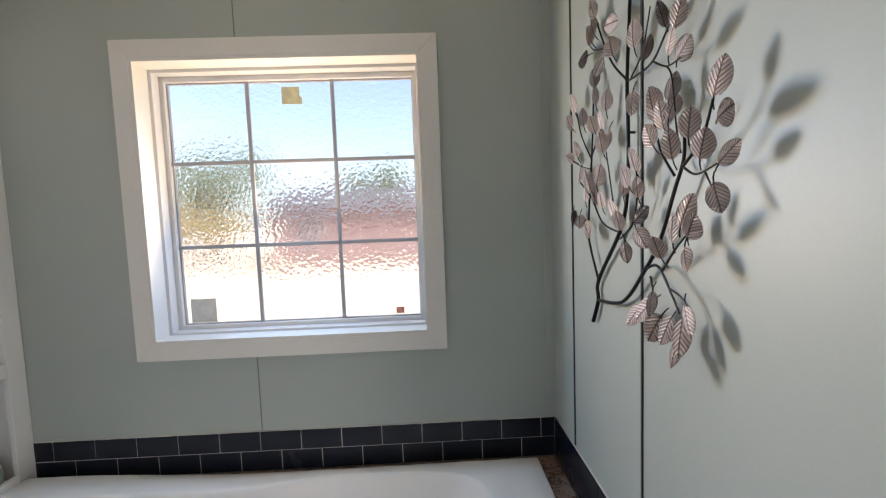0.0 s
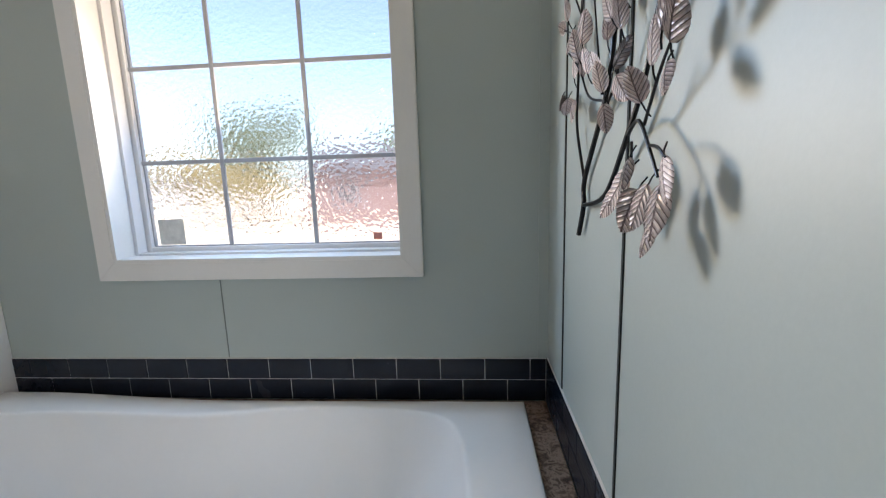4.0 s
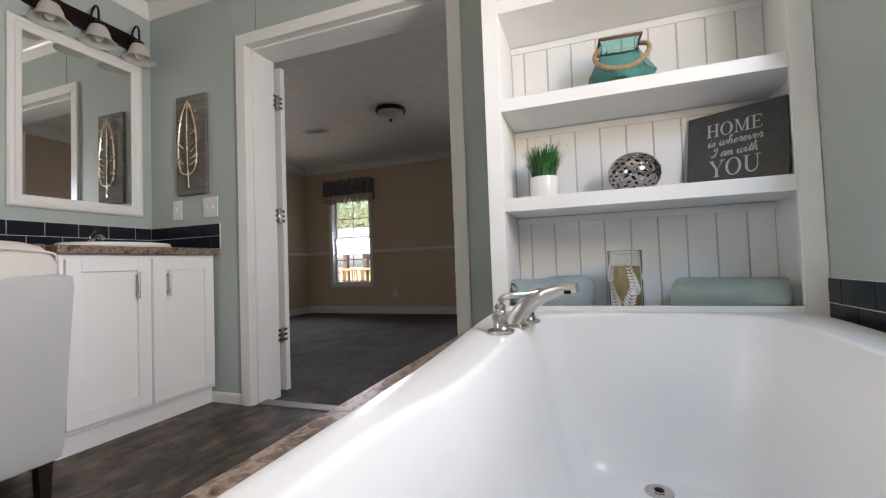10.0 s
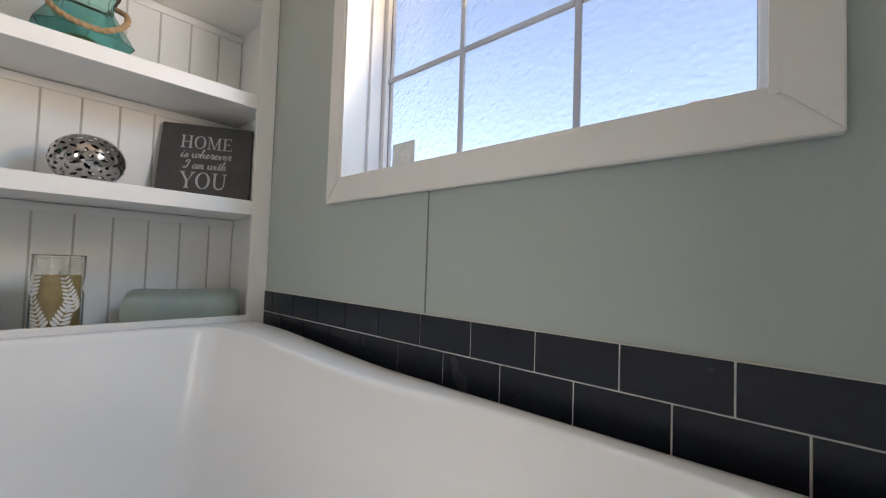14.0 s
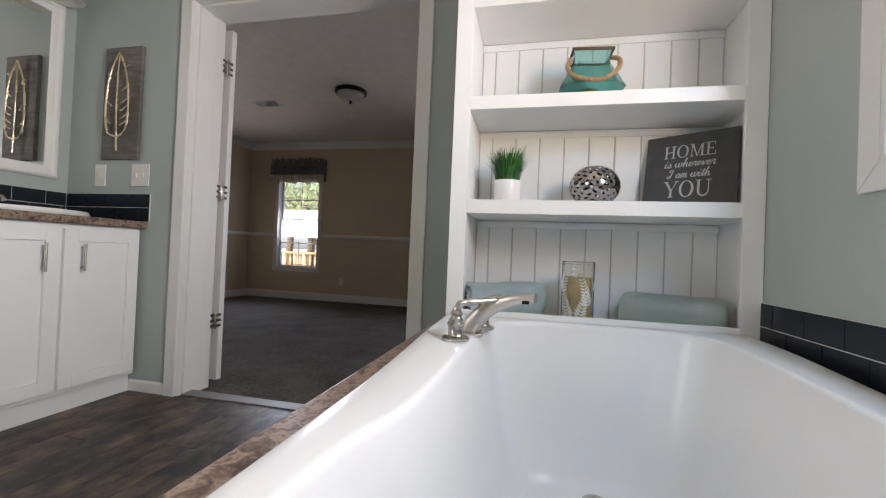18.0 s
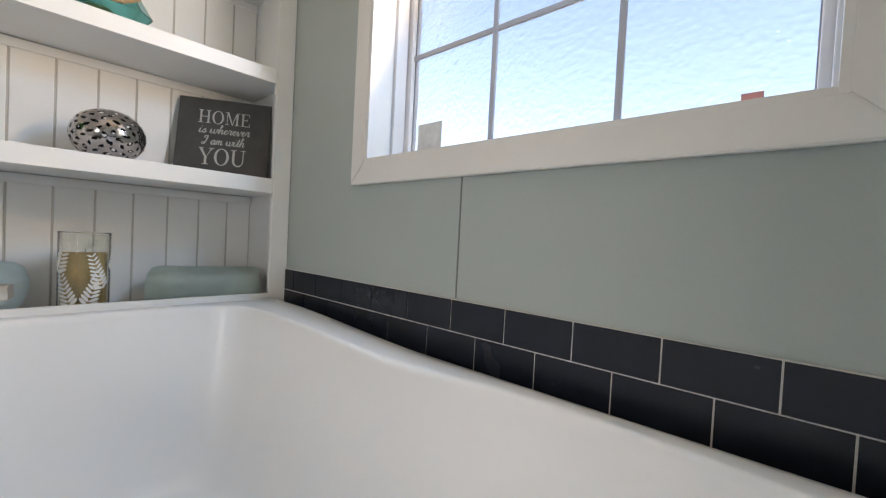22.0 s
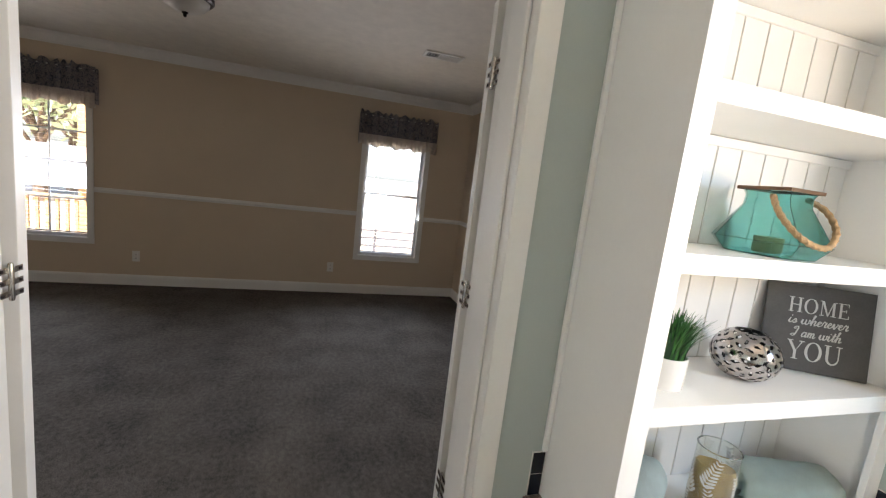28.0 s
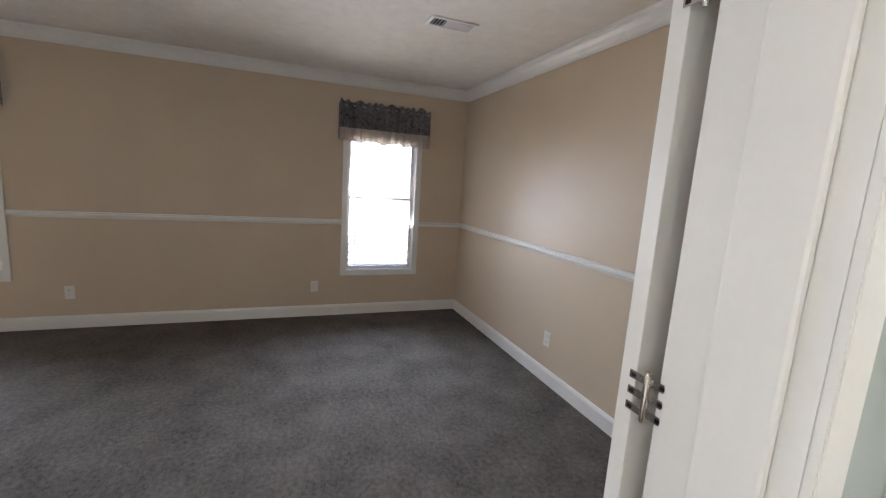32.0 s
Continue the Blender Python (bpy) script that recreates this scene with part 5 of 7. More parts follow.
for f in range(10):
    a0, z0, lean = 0.63 * f, 0.030 + 0.048 * (f % 3), 0.35 * (-1) ** f
    bm = bmesh.new()
    for k in range(9):
        for side in (-1, 1):
            u0 = 0.010 * k
            tilt, ln = lean + side * 0.95, 0.029 - 0.002 * k
            cu, cz = lean * u0 + math.sin(tilt) * ln / 2, u0 * 1.15 + math.cos(tilt) * ln / 2
            ring = []
            for q in range(10):
                w = 6.2832 * q / 10
                u, v = math.cos(w) * ln / 2, math.sin(w) * ln * 0.16
                ang = a0 + (cu + u * math.sin(tilt) + v * math.cos(tilt)) / 0.061
                ring.append((math.cos(ang), math.sin(ang), z0 + cz + u * math.cos(tilt) - v * math.sin(tilt)))
            lo = [bm.verts.new((p[0] * 0.0606, p[1] * 0.0606, p[2])) for p in ring]
            hi = [bm.verts.new((p[0] * 0.0611, p[1] * 0.0611, p[2])) for p in ring]
            bm.faces.new(hi)
            for q in range(10):
                bm.faces.new((lo[q], lo[(q + 1) % 10], hi[(q + 1) % 10], hi[q]))
    part("leaf_print", bm, LEAF_PRINT, jar)


# ---- metal tree on the partition wall ----
tree = thing("metal_wall_tree", "black wire tree wall art with rose-silver leaves", "wall art", (PART_X - 0.0045, -0.45, 1.205))
# places on the tree: (out from the wall, across, up)
rng = random.Random(4)
leaf_meshes = []
for width, bend in ((0.62, 0.05), (0.56, 0.04), (0.66, 0.07)):
    bm = bmesh.new()
    rows = []
    for i in range(17):
        u = i / 16
        w = width / 2 * math.sin(3.1416 * u ** 0.85) ** 0.62 * (1 + 0.05 * (i % 2)) if 0 < i < 16 else 0.012
        row = []
        for j in range(-3, 4):
            t = j / 3
            rib = 0.016 * math.sin(6.2832 * (u * 7 - abs(t) * 1.4)) * min(1, abs(t) * 3) * (abs(t) < 0.9)
            row.append(bm.verts.new((bend * (t * t - 0.3) * math.sin(3.14 * u) - 0.02 * (j == 0) + rib, t * w, u)))
        rows.append(row)
    for a, b in zip(rows, rows[1:]):
        for j in range(6):
            bm.faces.new((a[j], a[j + 1], b[j + 1], b[j]))
    bmesh.ops.solidify(bm, geom=bm.faces[:], thickness=0.02)
    leaf_meshes.append((mesh_of("leaf", bm.copy(), COPPER_LEAF, True, 80), mesh_of("leaf", bm, COPPER_DARK, True, 80)))


def stem(r, *points):
    """A tapered wire bent through points."""
    line = arc(points, 6)
    part("stem", tube(line, r, 8, radii=[r * (1 - 0.4 * i / len(line)) for i in range(len(line))]), BLACK_METAL, tree, smooth=True)


def leaf(base, tip):
    """A pressed leaf from its stalk to its tip, turned a little out of the wall's plane, on a thin stalk."""
    base, tip = Vector(base) + Vector((rng.uniform(-0.008, 0.006), 0, 0)), Vector(tip) + Vector((rng.uniform(-0.016, 0.004), 0, 0))
    along = (tip - base).normalized()
    size = min(max((tip - base).length * 1.0, 0.048), 0.070)
    yaw = radians(rng.uniform(2, 50))
    face = Vector((math.cos(yaw), math.sin(yaw), rng.uniform(-0.15, 0.15)))
    face = (face - along * face.dot(along)).normalized()
    side = along.cross(face)
    o = new("leaf", leaf_meshes[rng.randrange(3)][1 if rng.random() < 0.14 else 0])
    o.parent = tree
    m = Matrix((face, side, along)).transposed() * size
    o.matrix_basis = Matrix.Translation((base + tip) / 2 - along * size / 2) @ m.to_4x4()
    start = (base + tip) / 2 - along * size / 2
    part("stalk", tube([start - along * 0.018 + Vector((0.006, 0, 0)), start - along * 0.008 + Vector((0.002, 0, 0)), start + along * size * 0.1], 0.0012, 5), BLACK_METAL, tree)


stem(0.0056, (-0.006, 0.053, -0.016), (-0.006, 0.017, 0.051), (-0.006, 0.014, 0.106), (-0.01, -0.122, 0.243), (-0.012, -0.161, 0.327), (-0.012, -0.167, 0.453), (-0.012, -0.162, 0.572), (-0.012, -0.175, 0.729), (-0.014, -0.18, 0.86))
stem(0.0046, (-0.006, 0.017, 0.051), (-0.01, -0.133, 0.077), (-0.016, -0.247, 0.168), (-0.018, -0.306, 0.234), (-0.022, -0.356, 0.321), (-0.022, -0.381, 0.369), (-0.024, -0.387, 0.408))
stem(0.0034, (-0.006, 0.014, 0.106), (-0.01, 0.014, 0.122), (-0.012, 0.063, 0.215), (-0.014, 0.055, 0.296), (-0.016, 0.029, 0.433), (-0.016, 0.018, 0.524), (-0.018, 0.002, 0.634))
stem(0.0026, (-0.01, -0.122, 0.238), (-0.016, -0.038, 0.262), (-0.02, 0.021, 0.326), (-0.022, 0.11, 0.381))
stem(0.0022, (-0.012, -0.107, 0.251), (-0.018, -0.099, 0.324), (-0.022, -0.076, 0.433))
stem(0.0026, (-0.01, -0.122, 0.224), (-0.018, -0.2, 0.263), (-0.026, -0.234, 0.33), (-0.028, -0.233, 0.369))
stem(0.0018, (-0.01, -0.133, 0.229), (-0.016, -0.159, 0.223), (-0.02, -0.177, 0.209))
stem(0.0022, (-0.016, 0.029, 0.429), (-0.02, 0.091, 0.505), (-0.024, 0.114, 0.573))
stem(0.0018, (-0.016, 0.03, 0.403), (-0.02, 0.096, 0.42), (-0.022, 0.156, 0.442))
stem(0.0022, (-0.016, 0.024, 0.441), (-0.022, -0.025, 0.474), (-0.026, -0.066, 0.497))
stem(0.0028, (-0.012, -0.165, 0.571), (-0.02, -0.107, 0.63), (-0.024, -0.061, 0.704), (-0.026, -0.033, 0.762))
stem(0.0018, (-0.022, -0.077, 0.675), (-0.026, -0.017, 0.695), (-0.028, 0.009, 0.721))
stem(0.0028, (-0.012, -0.168, 0.57), (-0.022, -0.276, 0.566), (-0.028, -0.332, 0.593), (-0.032, -0.376, 0.628))
stem(0.0022, (-0.024, -0.291, 0.565), (-0.03, -0.344, 0.538), (-0.036, -0.393, 0.534))
stem(0.0018, (-0.03, -0.344, 0.538), (-0.032, -0.362, 0.516), (-0.032, -0.374, 0.453))
stem(0.002, (-0.012, -0.18, 0.573), (-0.02, -0.242, 0.603), (-0.024, -0.279, 0.671))
stem(0.003, (-0.022, -0.381, 0.361), (-0.032, -0.443, 0.395), (-0.038, -0.476, 0.446))
stem(0.0024, (-0.022, -0.381, 0.359), (-0.032, -0.43, 0.342), (-0.04, -0.488, 0.351))
stem(0.0018, (-0.034, -0.455, 0.342), (-0.038, -0.469, 0.329), (-0.038, -0.474, 0.321))
stem(0.0026, (-0.022, -0.356, 0.347), (-0.026, -0.317, 0.401), (-0.028, -0.293, 0.477))
stem(0.002, (-0.022, -0.373, 0.383), (-0.026, -0.368, 0.425), (-0.028, -0.366, 0.458))
stem(0.0024, (-0.02, -0.316, 0.174), (-0.03, -0.375, 0.221), (-0.036, -0.417, 0.248))
stem(0.003, (-0.016, -0.247, 0.168), (-0.022, -0.303, 0.181), (-0.028, -0.358, 0.138), (-0.03, -0.386, 0.108))
stem(0.0022, (-0.026, -0.349, 0.146), (-0.034, -0.392, 0.141), (-0.036, -0.416, 0.129))
stem(0.0022, (-0.018, -0.27, 0.156), (-0.026, -0.293, 0.133), (-0.028, -0.288, 0.11))
for base, tip in (((-0.024, 0.142, 0.296), (-0.024, 0.108, 0.26)), ((-0.024, 0.097, 0.284), (-0.024, 0.074, 0.244)), ((-0.024, 0.054, 0.261), (-0.024, -0.008, 0.224)),
                  ((-0.024, 0.064, 0.319), (-0.024, 0.051, 0.362)), ((-0.024, 0.003, 0.304), (-0.024, -0.011, 0.357)), ((-0.024, -0.058, 0.298), (-0.024, -0.073, 0.341)),
                  ((-0.024, -0.041, 0.355), (-0.024, -0.075, 0.404)), ((-0.024, 0.002, 0.338), (-0.024, 0.027, 0.403))):
    leaf(base, tip)
for base, tip in (((-0.028, -0.09, 0.428), (-0.028, -0.085, 0.482)), ((-0.028, -0.158, 0.245), (-0.028, -0.167, 0.292)), ((-0.028, -0.245, 0.313), (-0.028, -0.259, 0.357)),
                  ((-0.028, -0.228, 0.363), (-0.028, -0.232, 0.419)), ((-0.028, -0.211, 0.338), (-0.028, -0.185, 0.389)), ((-0.028, -0.235, 0.264), (-0.028, -0.276, 0.296)),
                  ((-0.028, -0.238, 0.254), (-0.028, -0.27, 0.213)), ((-0.028, -0.193, 0.221), (-0.028, -0.203, 0.177)), ((-0.028, -0.134, 0.263), (-0.028, -0.121, 0.319)),
                  ((-0.028, -0.17, 0.327), (-0.028, -0.175, 0.362))):
    leaf(base, tip)
for base, tip in (((-0.024, 0.114, 0.571), (-0.024, 0.127, 0.629)), ((-0.024, 0.065, 0.526), (-0.024, 0.057, 0.571)), ((-0.024, 0.152, 0.536), (-0.024, 0.202, 0.585)),
                  ((-0.024, 0.11, 0.454), (-0.024, 0.116, 0.487)), ((-0.024, 0.15, 0.441), (-0.024, 0.192, 0.467)), ((-0.024, 0.093, 0.416), (-0.024, 0.085, 0.371)),
                  ((-0.024, -0.001, 0.493), (-0.024, -0.002, 0.537)), ((-0.024, -0.061, 0.49), (-0.024, -0.073, 0.532)), ((-0.024, -0.077, 0.529), (-0.024, -0.085, 0.579)),
                  ((-0.024, -0.011, 0.566), (-0.024, -0.016, 0.603)), ((-0.024, -0.004, 0.614), (-0.024, 0.004, 0.649)), ((-0.024, -0.085, 0.485), (-0.024, -0.079, 0.433))):
    leaf(base, tip)
for base, tip in (((-0.028, -0.034, 0.763), (-0.028, -0.019, 0.813)), ((-0.028, -0.056, 0.702), (-0.028, 0.007, 0.787)), ((-0.028, -0.016, 0.707), (-0.028, 0.029, 0.774)),
                  ((-0.028, -0.001, 0.693), (-0.028, 0.103, 0.699)), ((-0.028, -0.073, 0.654), (-0.028, -0.04, 0.624)), ((-0.028, -0.146, 0.627), (-0.028, -0.103, 0.694)),
                  ((-0.028, -0.089, 0.718), (-0.028, -0.177, 0.695)), ((-0.028, -0.219, 0.618), (-0.028, -0.218, 0.676)), ((-0.028, -0.269, 0.58), (-0.028, -0.278, 0.616))):
    leaf(base, tip)
for base, tip in (((-0.028, -0.328, 0.614), (-0.028, -0.334, 0.652)), ((-0.028, -0.345, 0.557), (-0.028, -0.375, 0.592)), ((-0.028, -0.373, 0.599), (-0.028, -0.39, 0.624)),
                  ((-0.028, -0.382, 0.535), (-0.028, -0.431, 0.555)), ((-0.028, -0.355, 0.48), (-0.028, -0.367, 0.519)), ((-0.028, -0.365, 0.453), (-0.028, -0.362, 0.475)),
                  ((-0.028, -0.212, 0.537), (-0.028, -0.214, 0.484))):
    leaf(base, tip)
for base, tip in (((-0.038, -0.476, 0.448), (-0.038, -0.495, 0.502)), ((-0.038, -0.48, 0.415), (-0.038, -0.535, 0.423)), ((-0.038, -0.487, 0.351), (-0.038, -0.529, 0.378)),
                  ((-0.038, -0.451, 0.362), (-0.038, -0.48, 0.405)), ((-0.038, -0.473, 0.326), (-0.038, -0.497, 0.28)), ((-0.038, -0.409, 0.401), (-0.038, -0.43, 0.449)),
                  ((-0.038, -0.328, 0.448), (-0.038, -0.296, 0.521)), ((-0.038, -0.344, 0.428), (-0.038, -0.348, 0.48)), ((-0.038, -0.322, 0.403), (-0.038, -0.288, 0.451)),
                  ((-0.038, -0.38, 0.372), (-0.038, -0.377, 0.426)), ((-0.038, -0.406, 0.258), (-0.038, -0.429, 0.313)), ((-0.038, -0.423, 0.241), (-0.038, -0.463, 0.281)),
                  ((-0.038, -0.411, 0.223), (-0.038, -0.434, 0.192)), ((-0.038, -0.379, 0.23), (-0.038, -0.386, 0.282)), ((-0.038, -0.334, 0.2), (-0.038, -0.339, 0.239))):
    leaf(base, tip)
for base, tip in (((-0.032, -0.303, 0.134), (-0.032, -0.322, 0.088)), ((-0.032, -0.311, 0.117), (-0.032, -0.266, 0.068)), ((-0.032, -0.255, 0.093), (-0.032, -0.226, 0.047)),
                  ((-0.032, -0.331, 0.093), (-0.032, -0.295, 0.033)), ((-0.032, -0.371, 0.1), (-0.032, -0.35, 0.043)), ((-0.032, -0.392, 0.101), (-0.032, -0.404, 0.036)),
                  ((-0.032, -0.407, 0.13), (-0.032, -0.434, 0.08)), ((-0.032, -0.379, 0.058), (-0.032, -0.389, 0.014))):
    leaf(base, tip)
stem(0.0026, (-0.013, -0.178, 0.80), (-0.022, -0.11, 0.86), (-0.026, -0.07, 0.94))
stem(0.0026, (-0.013, -0.178, 0.80), (-0.022, -0.26, 0.85), (-0.028, -0.31, 0.93))
for base, tip in (((-0.026, -0.07, 0.94), (-0.026, -0.06, 1.0)), ((-0.024, -0.09, 0.90), (-0.026, -0.04, 0.94)), ((-0.024, -0.12, 0.86), (-0.026, -0.12, 0.92)),
                  ((-0.028, -0.31, 0.93), (-0.03, -0.33, 0.99)), ((-0.026, -0.28, 0.88), (-0.03, -0.34, 0.91)), ((-0.024, -0.24, 0.85), (-0.03, -0.24, 0.91)),
                  ((-0.014, -0.18, 0.86), (-0.016, -0.185, 0.93))):
    leaf(base, tip)
part("standoff", tube([(0.0035, -0.165, 0.46), (-0.012, -0.167, 0.46)], 0.003, 6), BLACK_METAL, tree)

# ---- feather on barn wood ----
art = thing("feather_wall_art", "gold wire feather mounted on a grey wood plank", "wall art", (DOOR_WALL + 0.001, -2.990, 1.283))
part("board", boxes((0.0, 0.022, -0.124, 0.124, 0.0, 0.622), bevel=0.003), BARNWOOD, art)
part("quill", tube(arc([(0.042, 0.006, 0.04), (0.044, 0.0, 0.18), (0.045, -0.004, 0.36), (0.043, 0.0, 0.56)], 6), 0.0042, 8), GOLD, art, smooth=True)
for s in (-1, 1):
    part("outline", tube(arc([(0.043, 0.002, 0.118), (0.044, s * 0.050, 0.138), (0.045, s * 0.074, 0.21), (0.045, s * 0.074, 0.34), (0.044, s * 0.050, 0.48), (0.043, 0.0, 0.582)], 6), 0.0052, 8), GOLD, art, smooth=True)
    for z, reach in (((0.20, 0.55), (0.30, 0.50), (0.45, 0.35)) if s < 0 else ((0.19, 0.75), (0.225, 0.70), (0.27, 0.72), (0.31, 0.68), (0.38, 0.6), (0.49, 0.5))):
        w = 0.072
        part("barb", tube(arc([(0.044, s * w * (1 - reach), z - 0.012), (0.046, s * w * 0.7, z), (0.044, s * w, z + 0.020)], 4), 0.0038, 6), GOLD, art, smooth=True)


# ---- vanities ----
def vanity(x0, x1, label, group):
    """A white two-door base cabinet, its body, doors and handles."""
    v = thing("vanity_cabinet", label, "cabinet", (0, 0, FLOOR), group=group)
    yf = -2.838
    part("body", boxes((x0, x1, BATH_BACK + 0.002, yf - 0.012, 0.095, 0.880)), SHELF_WHITE, v)
    part("kick_board", boxes((x0, x1, BATH_BACK + 0.002, yf - 0.020, 0.0, 0.0948)), SHELF_WHITE, v)
    part("face_frame", boxes((x0, x0 + 0.030, yf - 0.0118, yf + 0.006, 0.096, 0.880), (x1 - 0.030, x1, yf - 0.0118, yf + 0.006, 0.096, 0.880), (x0 + 0.03, x1 - 0.03, yf - 0.0118, yf + 0.006, 0.845, 0.880),
         (x0 + 0.03, x1 - 0.03, yf - 0.0118, yf + 0.006, 0.096, 0.128), ((x0 + x1) / 2 - 0.02, (x0 + x1) / 2 + 0.02, yf - 0.0118, yf + 0.006, 0.128, 0.845)), SHELF_WHITE, v)
    mid = (x0 + x1) / 2
    for a, b, hx in ((x0 + 0.016, mid - 0.008, mid - 0.080), (mid + 0.008, x1 - 0.016, mid + 0.080)):
        z0, z1 = 0.118, 0.856
        d = part("door", boxes((a, a + 0.058, yf + 0.0065, yf + 0.026, z0, z1), (b - 0.058, b, yf + 0.0065, yf + 0.026, z0, z1), (a + 0.058, b - 0.058, yf + 0.0065, yf + 0.026, z1 - 0.058, z1),
                 (a + 0.058, b - 0.058, yf + 0.0065, yf + 0.026, z0, z0 + 0.058), bevel=0.002), SHELF_WHITE, v, "white door with a raised frame")
        part("panel", boxes((a + 0.0582, b - 0.0582, yf + 0.0065, yf + 0.014, z0 + 0.0582, z1 - 0.0582), bevel=0.002), SHELF_WHITE, d)
        h = part("handle", tube([(hx, yf + 0.052, 0.662), (hx, yf + 0.052, 0.790)], 0.0055, 10), CHROME, d, "brushed nickel bar handle", smooth=True)
        for z in (0.678, 0.774):
            part("post", tube([(hx, yf + 0.026, z), (hx, yf + 0.052, z)], 0.004, 8), CHROME, h, smooth=True)
    return v


vanity(-0.300, 0.470, "white two-door vanity cabinet beside the doorway", "vanity cabinets")
vanity(0.560, 1.330, "white two-door vanity cabinet behind the chair", "vanity cabinets")


def countertop(x0, x1, label):
    c = thing("countertop", label, "countertop", (0, 0, FLOOR), group="vanity tops")
    part("top", boxes((x0, x1, BATH_BACK + 0.001, -2.790, 0.881, 0.918), bevel=0.008), LAMINATE, c)
    return c


countertop(-0.3105, 0.495, "granite-look laminate vanity top with rolled edge")
countertop(0.535, 1.355, "granite-look laminate vanity top behind the chair")


def basin(cx):
    s = thing("sink", "white oval drop-in basin", "sink", (cx, -3.06, FLOOR + 0.918), group="basins")
    bm = bmesh.new()
    loops = []
    for rx, ry, z in ((0.255, 0.215, 0.0005), (0.260, 0.220, 0.012), (0.252, 0.212, 0.026), (0.225, 0.182, 0.027), (0.214, 0.168, 0.018), (0.18, 0.14, 0.004), (0.10, 0.08, 0.002), (0.03, 0.03, 0.0015)):
        loops.append([bm.verts.new((rx * math.cos(6.28318 * i / 48), ry * math.sin(6.28318 * i / 48), z)) for i in range(48)])
    for a, b in zip(loops, loops[1:]):
        for i in range(48):
            bm.faces.new((a[i], a[(i + 1) % 48], b[(i + 1) % 48], b[i]))
    bm.faces.new(loops[-1])
    bmesh.ops.recalc_face_normals(bm, faces=bm.faces[:])
    part("bowl", bm, CERAMIC, s, smooth=True)
    f = thing("sink_faucet", "small brushed nickel sink faucet", "faucet", (cx, -3.275, FLOOR + 0.9185), group="sink faucets")
    part("base", lathe([(0.0, 0.0), (0.052, 0.0), (0.052, 0.006), (0.030, 0.012), (0.018, 0.020), (0.017, 0.050), (0.014, 0.058), (0.0, 0.062)], 24), CHROME, f, smooth=True)
    part("spout", tube(arc([(0, 0.0, 0.040), (0, 0.035, 0.072), (0, 0.085, 0.075), (0, 0.105, 0.060)], 5), 0.010, 10), CHROME, f, smooth=True)
    part("lever", tube(arc([(0, 0, 0.058), (0, -0.006, 0.082), (0, 0.040, 0.104)], 4), 0.006, 8), CHROME, f, smooth=True)
    part("pop_up_rod", tube([(0, -0.03, 0.0), (0, -0.03, 0.062)], 0.0028, 6), CHROME, f)


basin(0.095)
basin(0.945)


def framed_mirror(x0, x1, z0, z1, label):
    m = thing("wall_mirror", label, "mirror", group="vanity mirrors")
    bm = bmesh.new()
    part("mirror_glass", boxes((x0 + 0.05, x1 - 0.05, BATH_BACK + 0.004, BATH_BACK + 0.008, z0 + 0.05, z1 - 0.05)), MIRROR, m)
    y = BATH_BACK
    outer = [(0.0, 0.002), (0.0, 0.018), (0.010, 0.026), (0.024, 0.026), (0.034, 0.018), (0.050, 0.016), (0.058, 0.0145), (0.062, 0.010), (0.062, 0.002)]
    cs = [(x0, z0, 1, 1), (x1, z0, -1, 1), (x1, z1, -1, -1), (x0, z1, 1, -1)]
    for k in range(4):
        bm = bmesh.new()
        loops = [[bm.verts.new((c[0] + c[2] * p[0], y + p[1], c[1] + c[3] * p[0])) for p in outer] for c in (cs[k], cs[(k + 1) % 4])]
        n = len(outer)
        for i in range(n):
            bm.faces.new((loops[0][i], loops[0][(i + 1) % n], loops[1][(i + 1) % n], loops[1][i]))
        bm.faces.new(loops[0][::-1])
        bm.faces.new(loops[1])
        bmesh.ops.recalc_face_normals(bm, faces=bm.faces[:])
        part("frame_side", bm, TRIM, m)
    return m


framed_mirror(-0.245, 0.408, 1.164, 2.136, "upright mirror in a moulded white frame")
framed_mirror(0.655, 1.420, 0.998, 2.138, "large mirror in a moulded white frame")


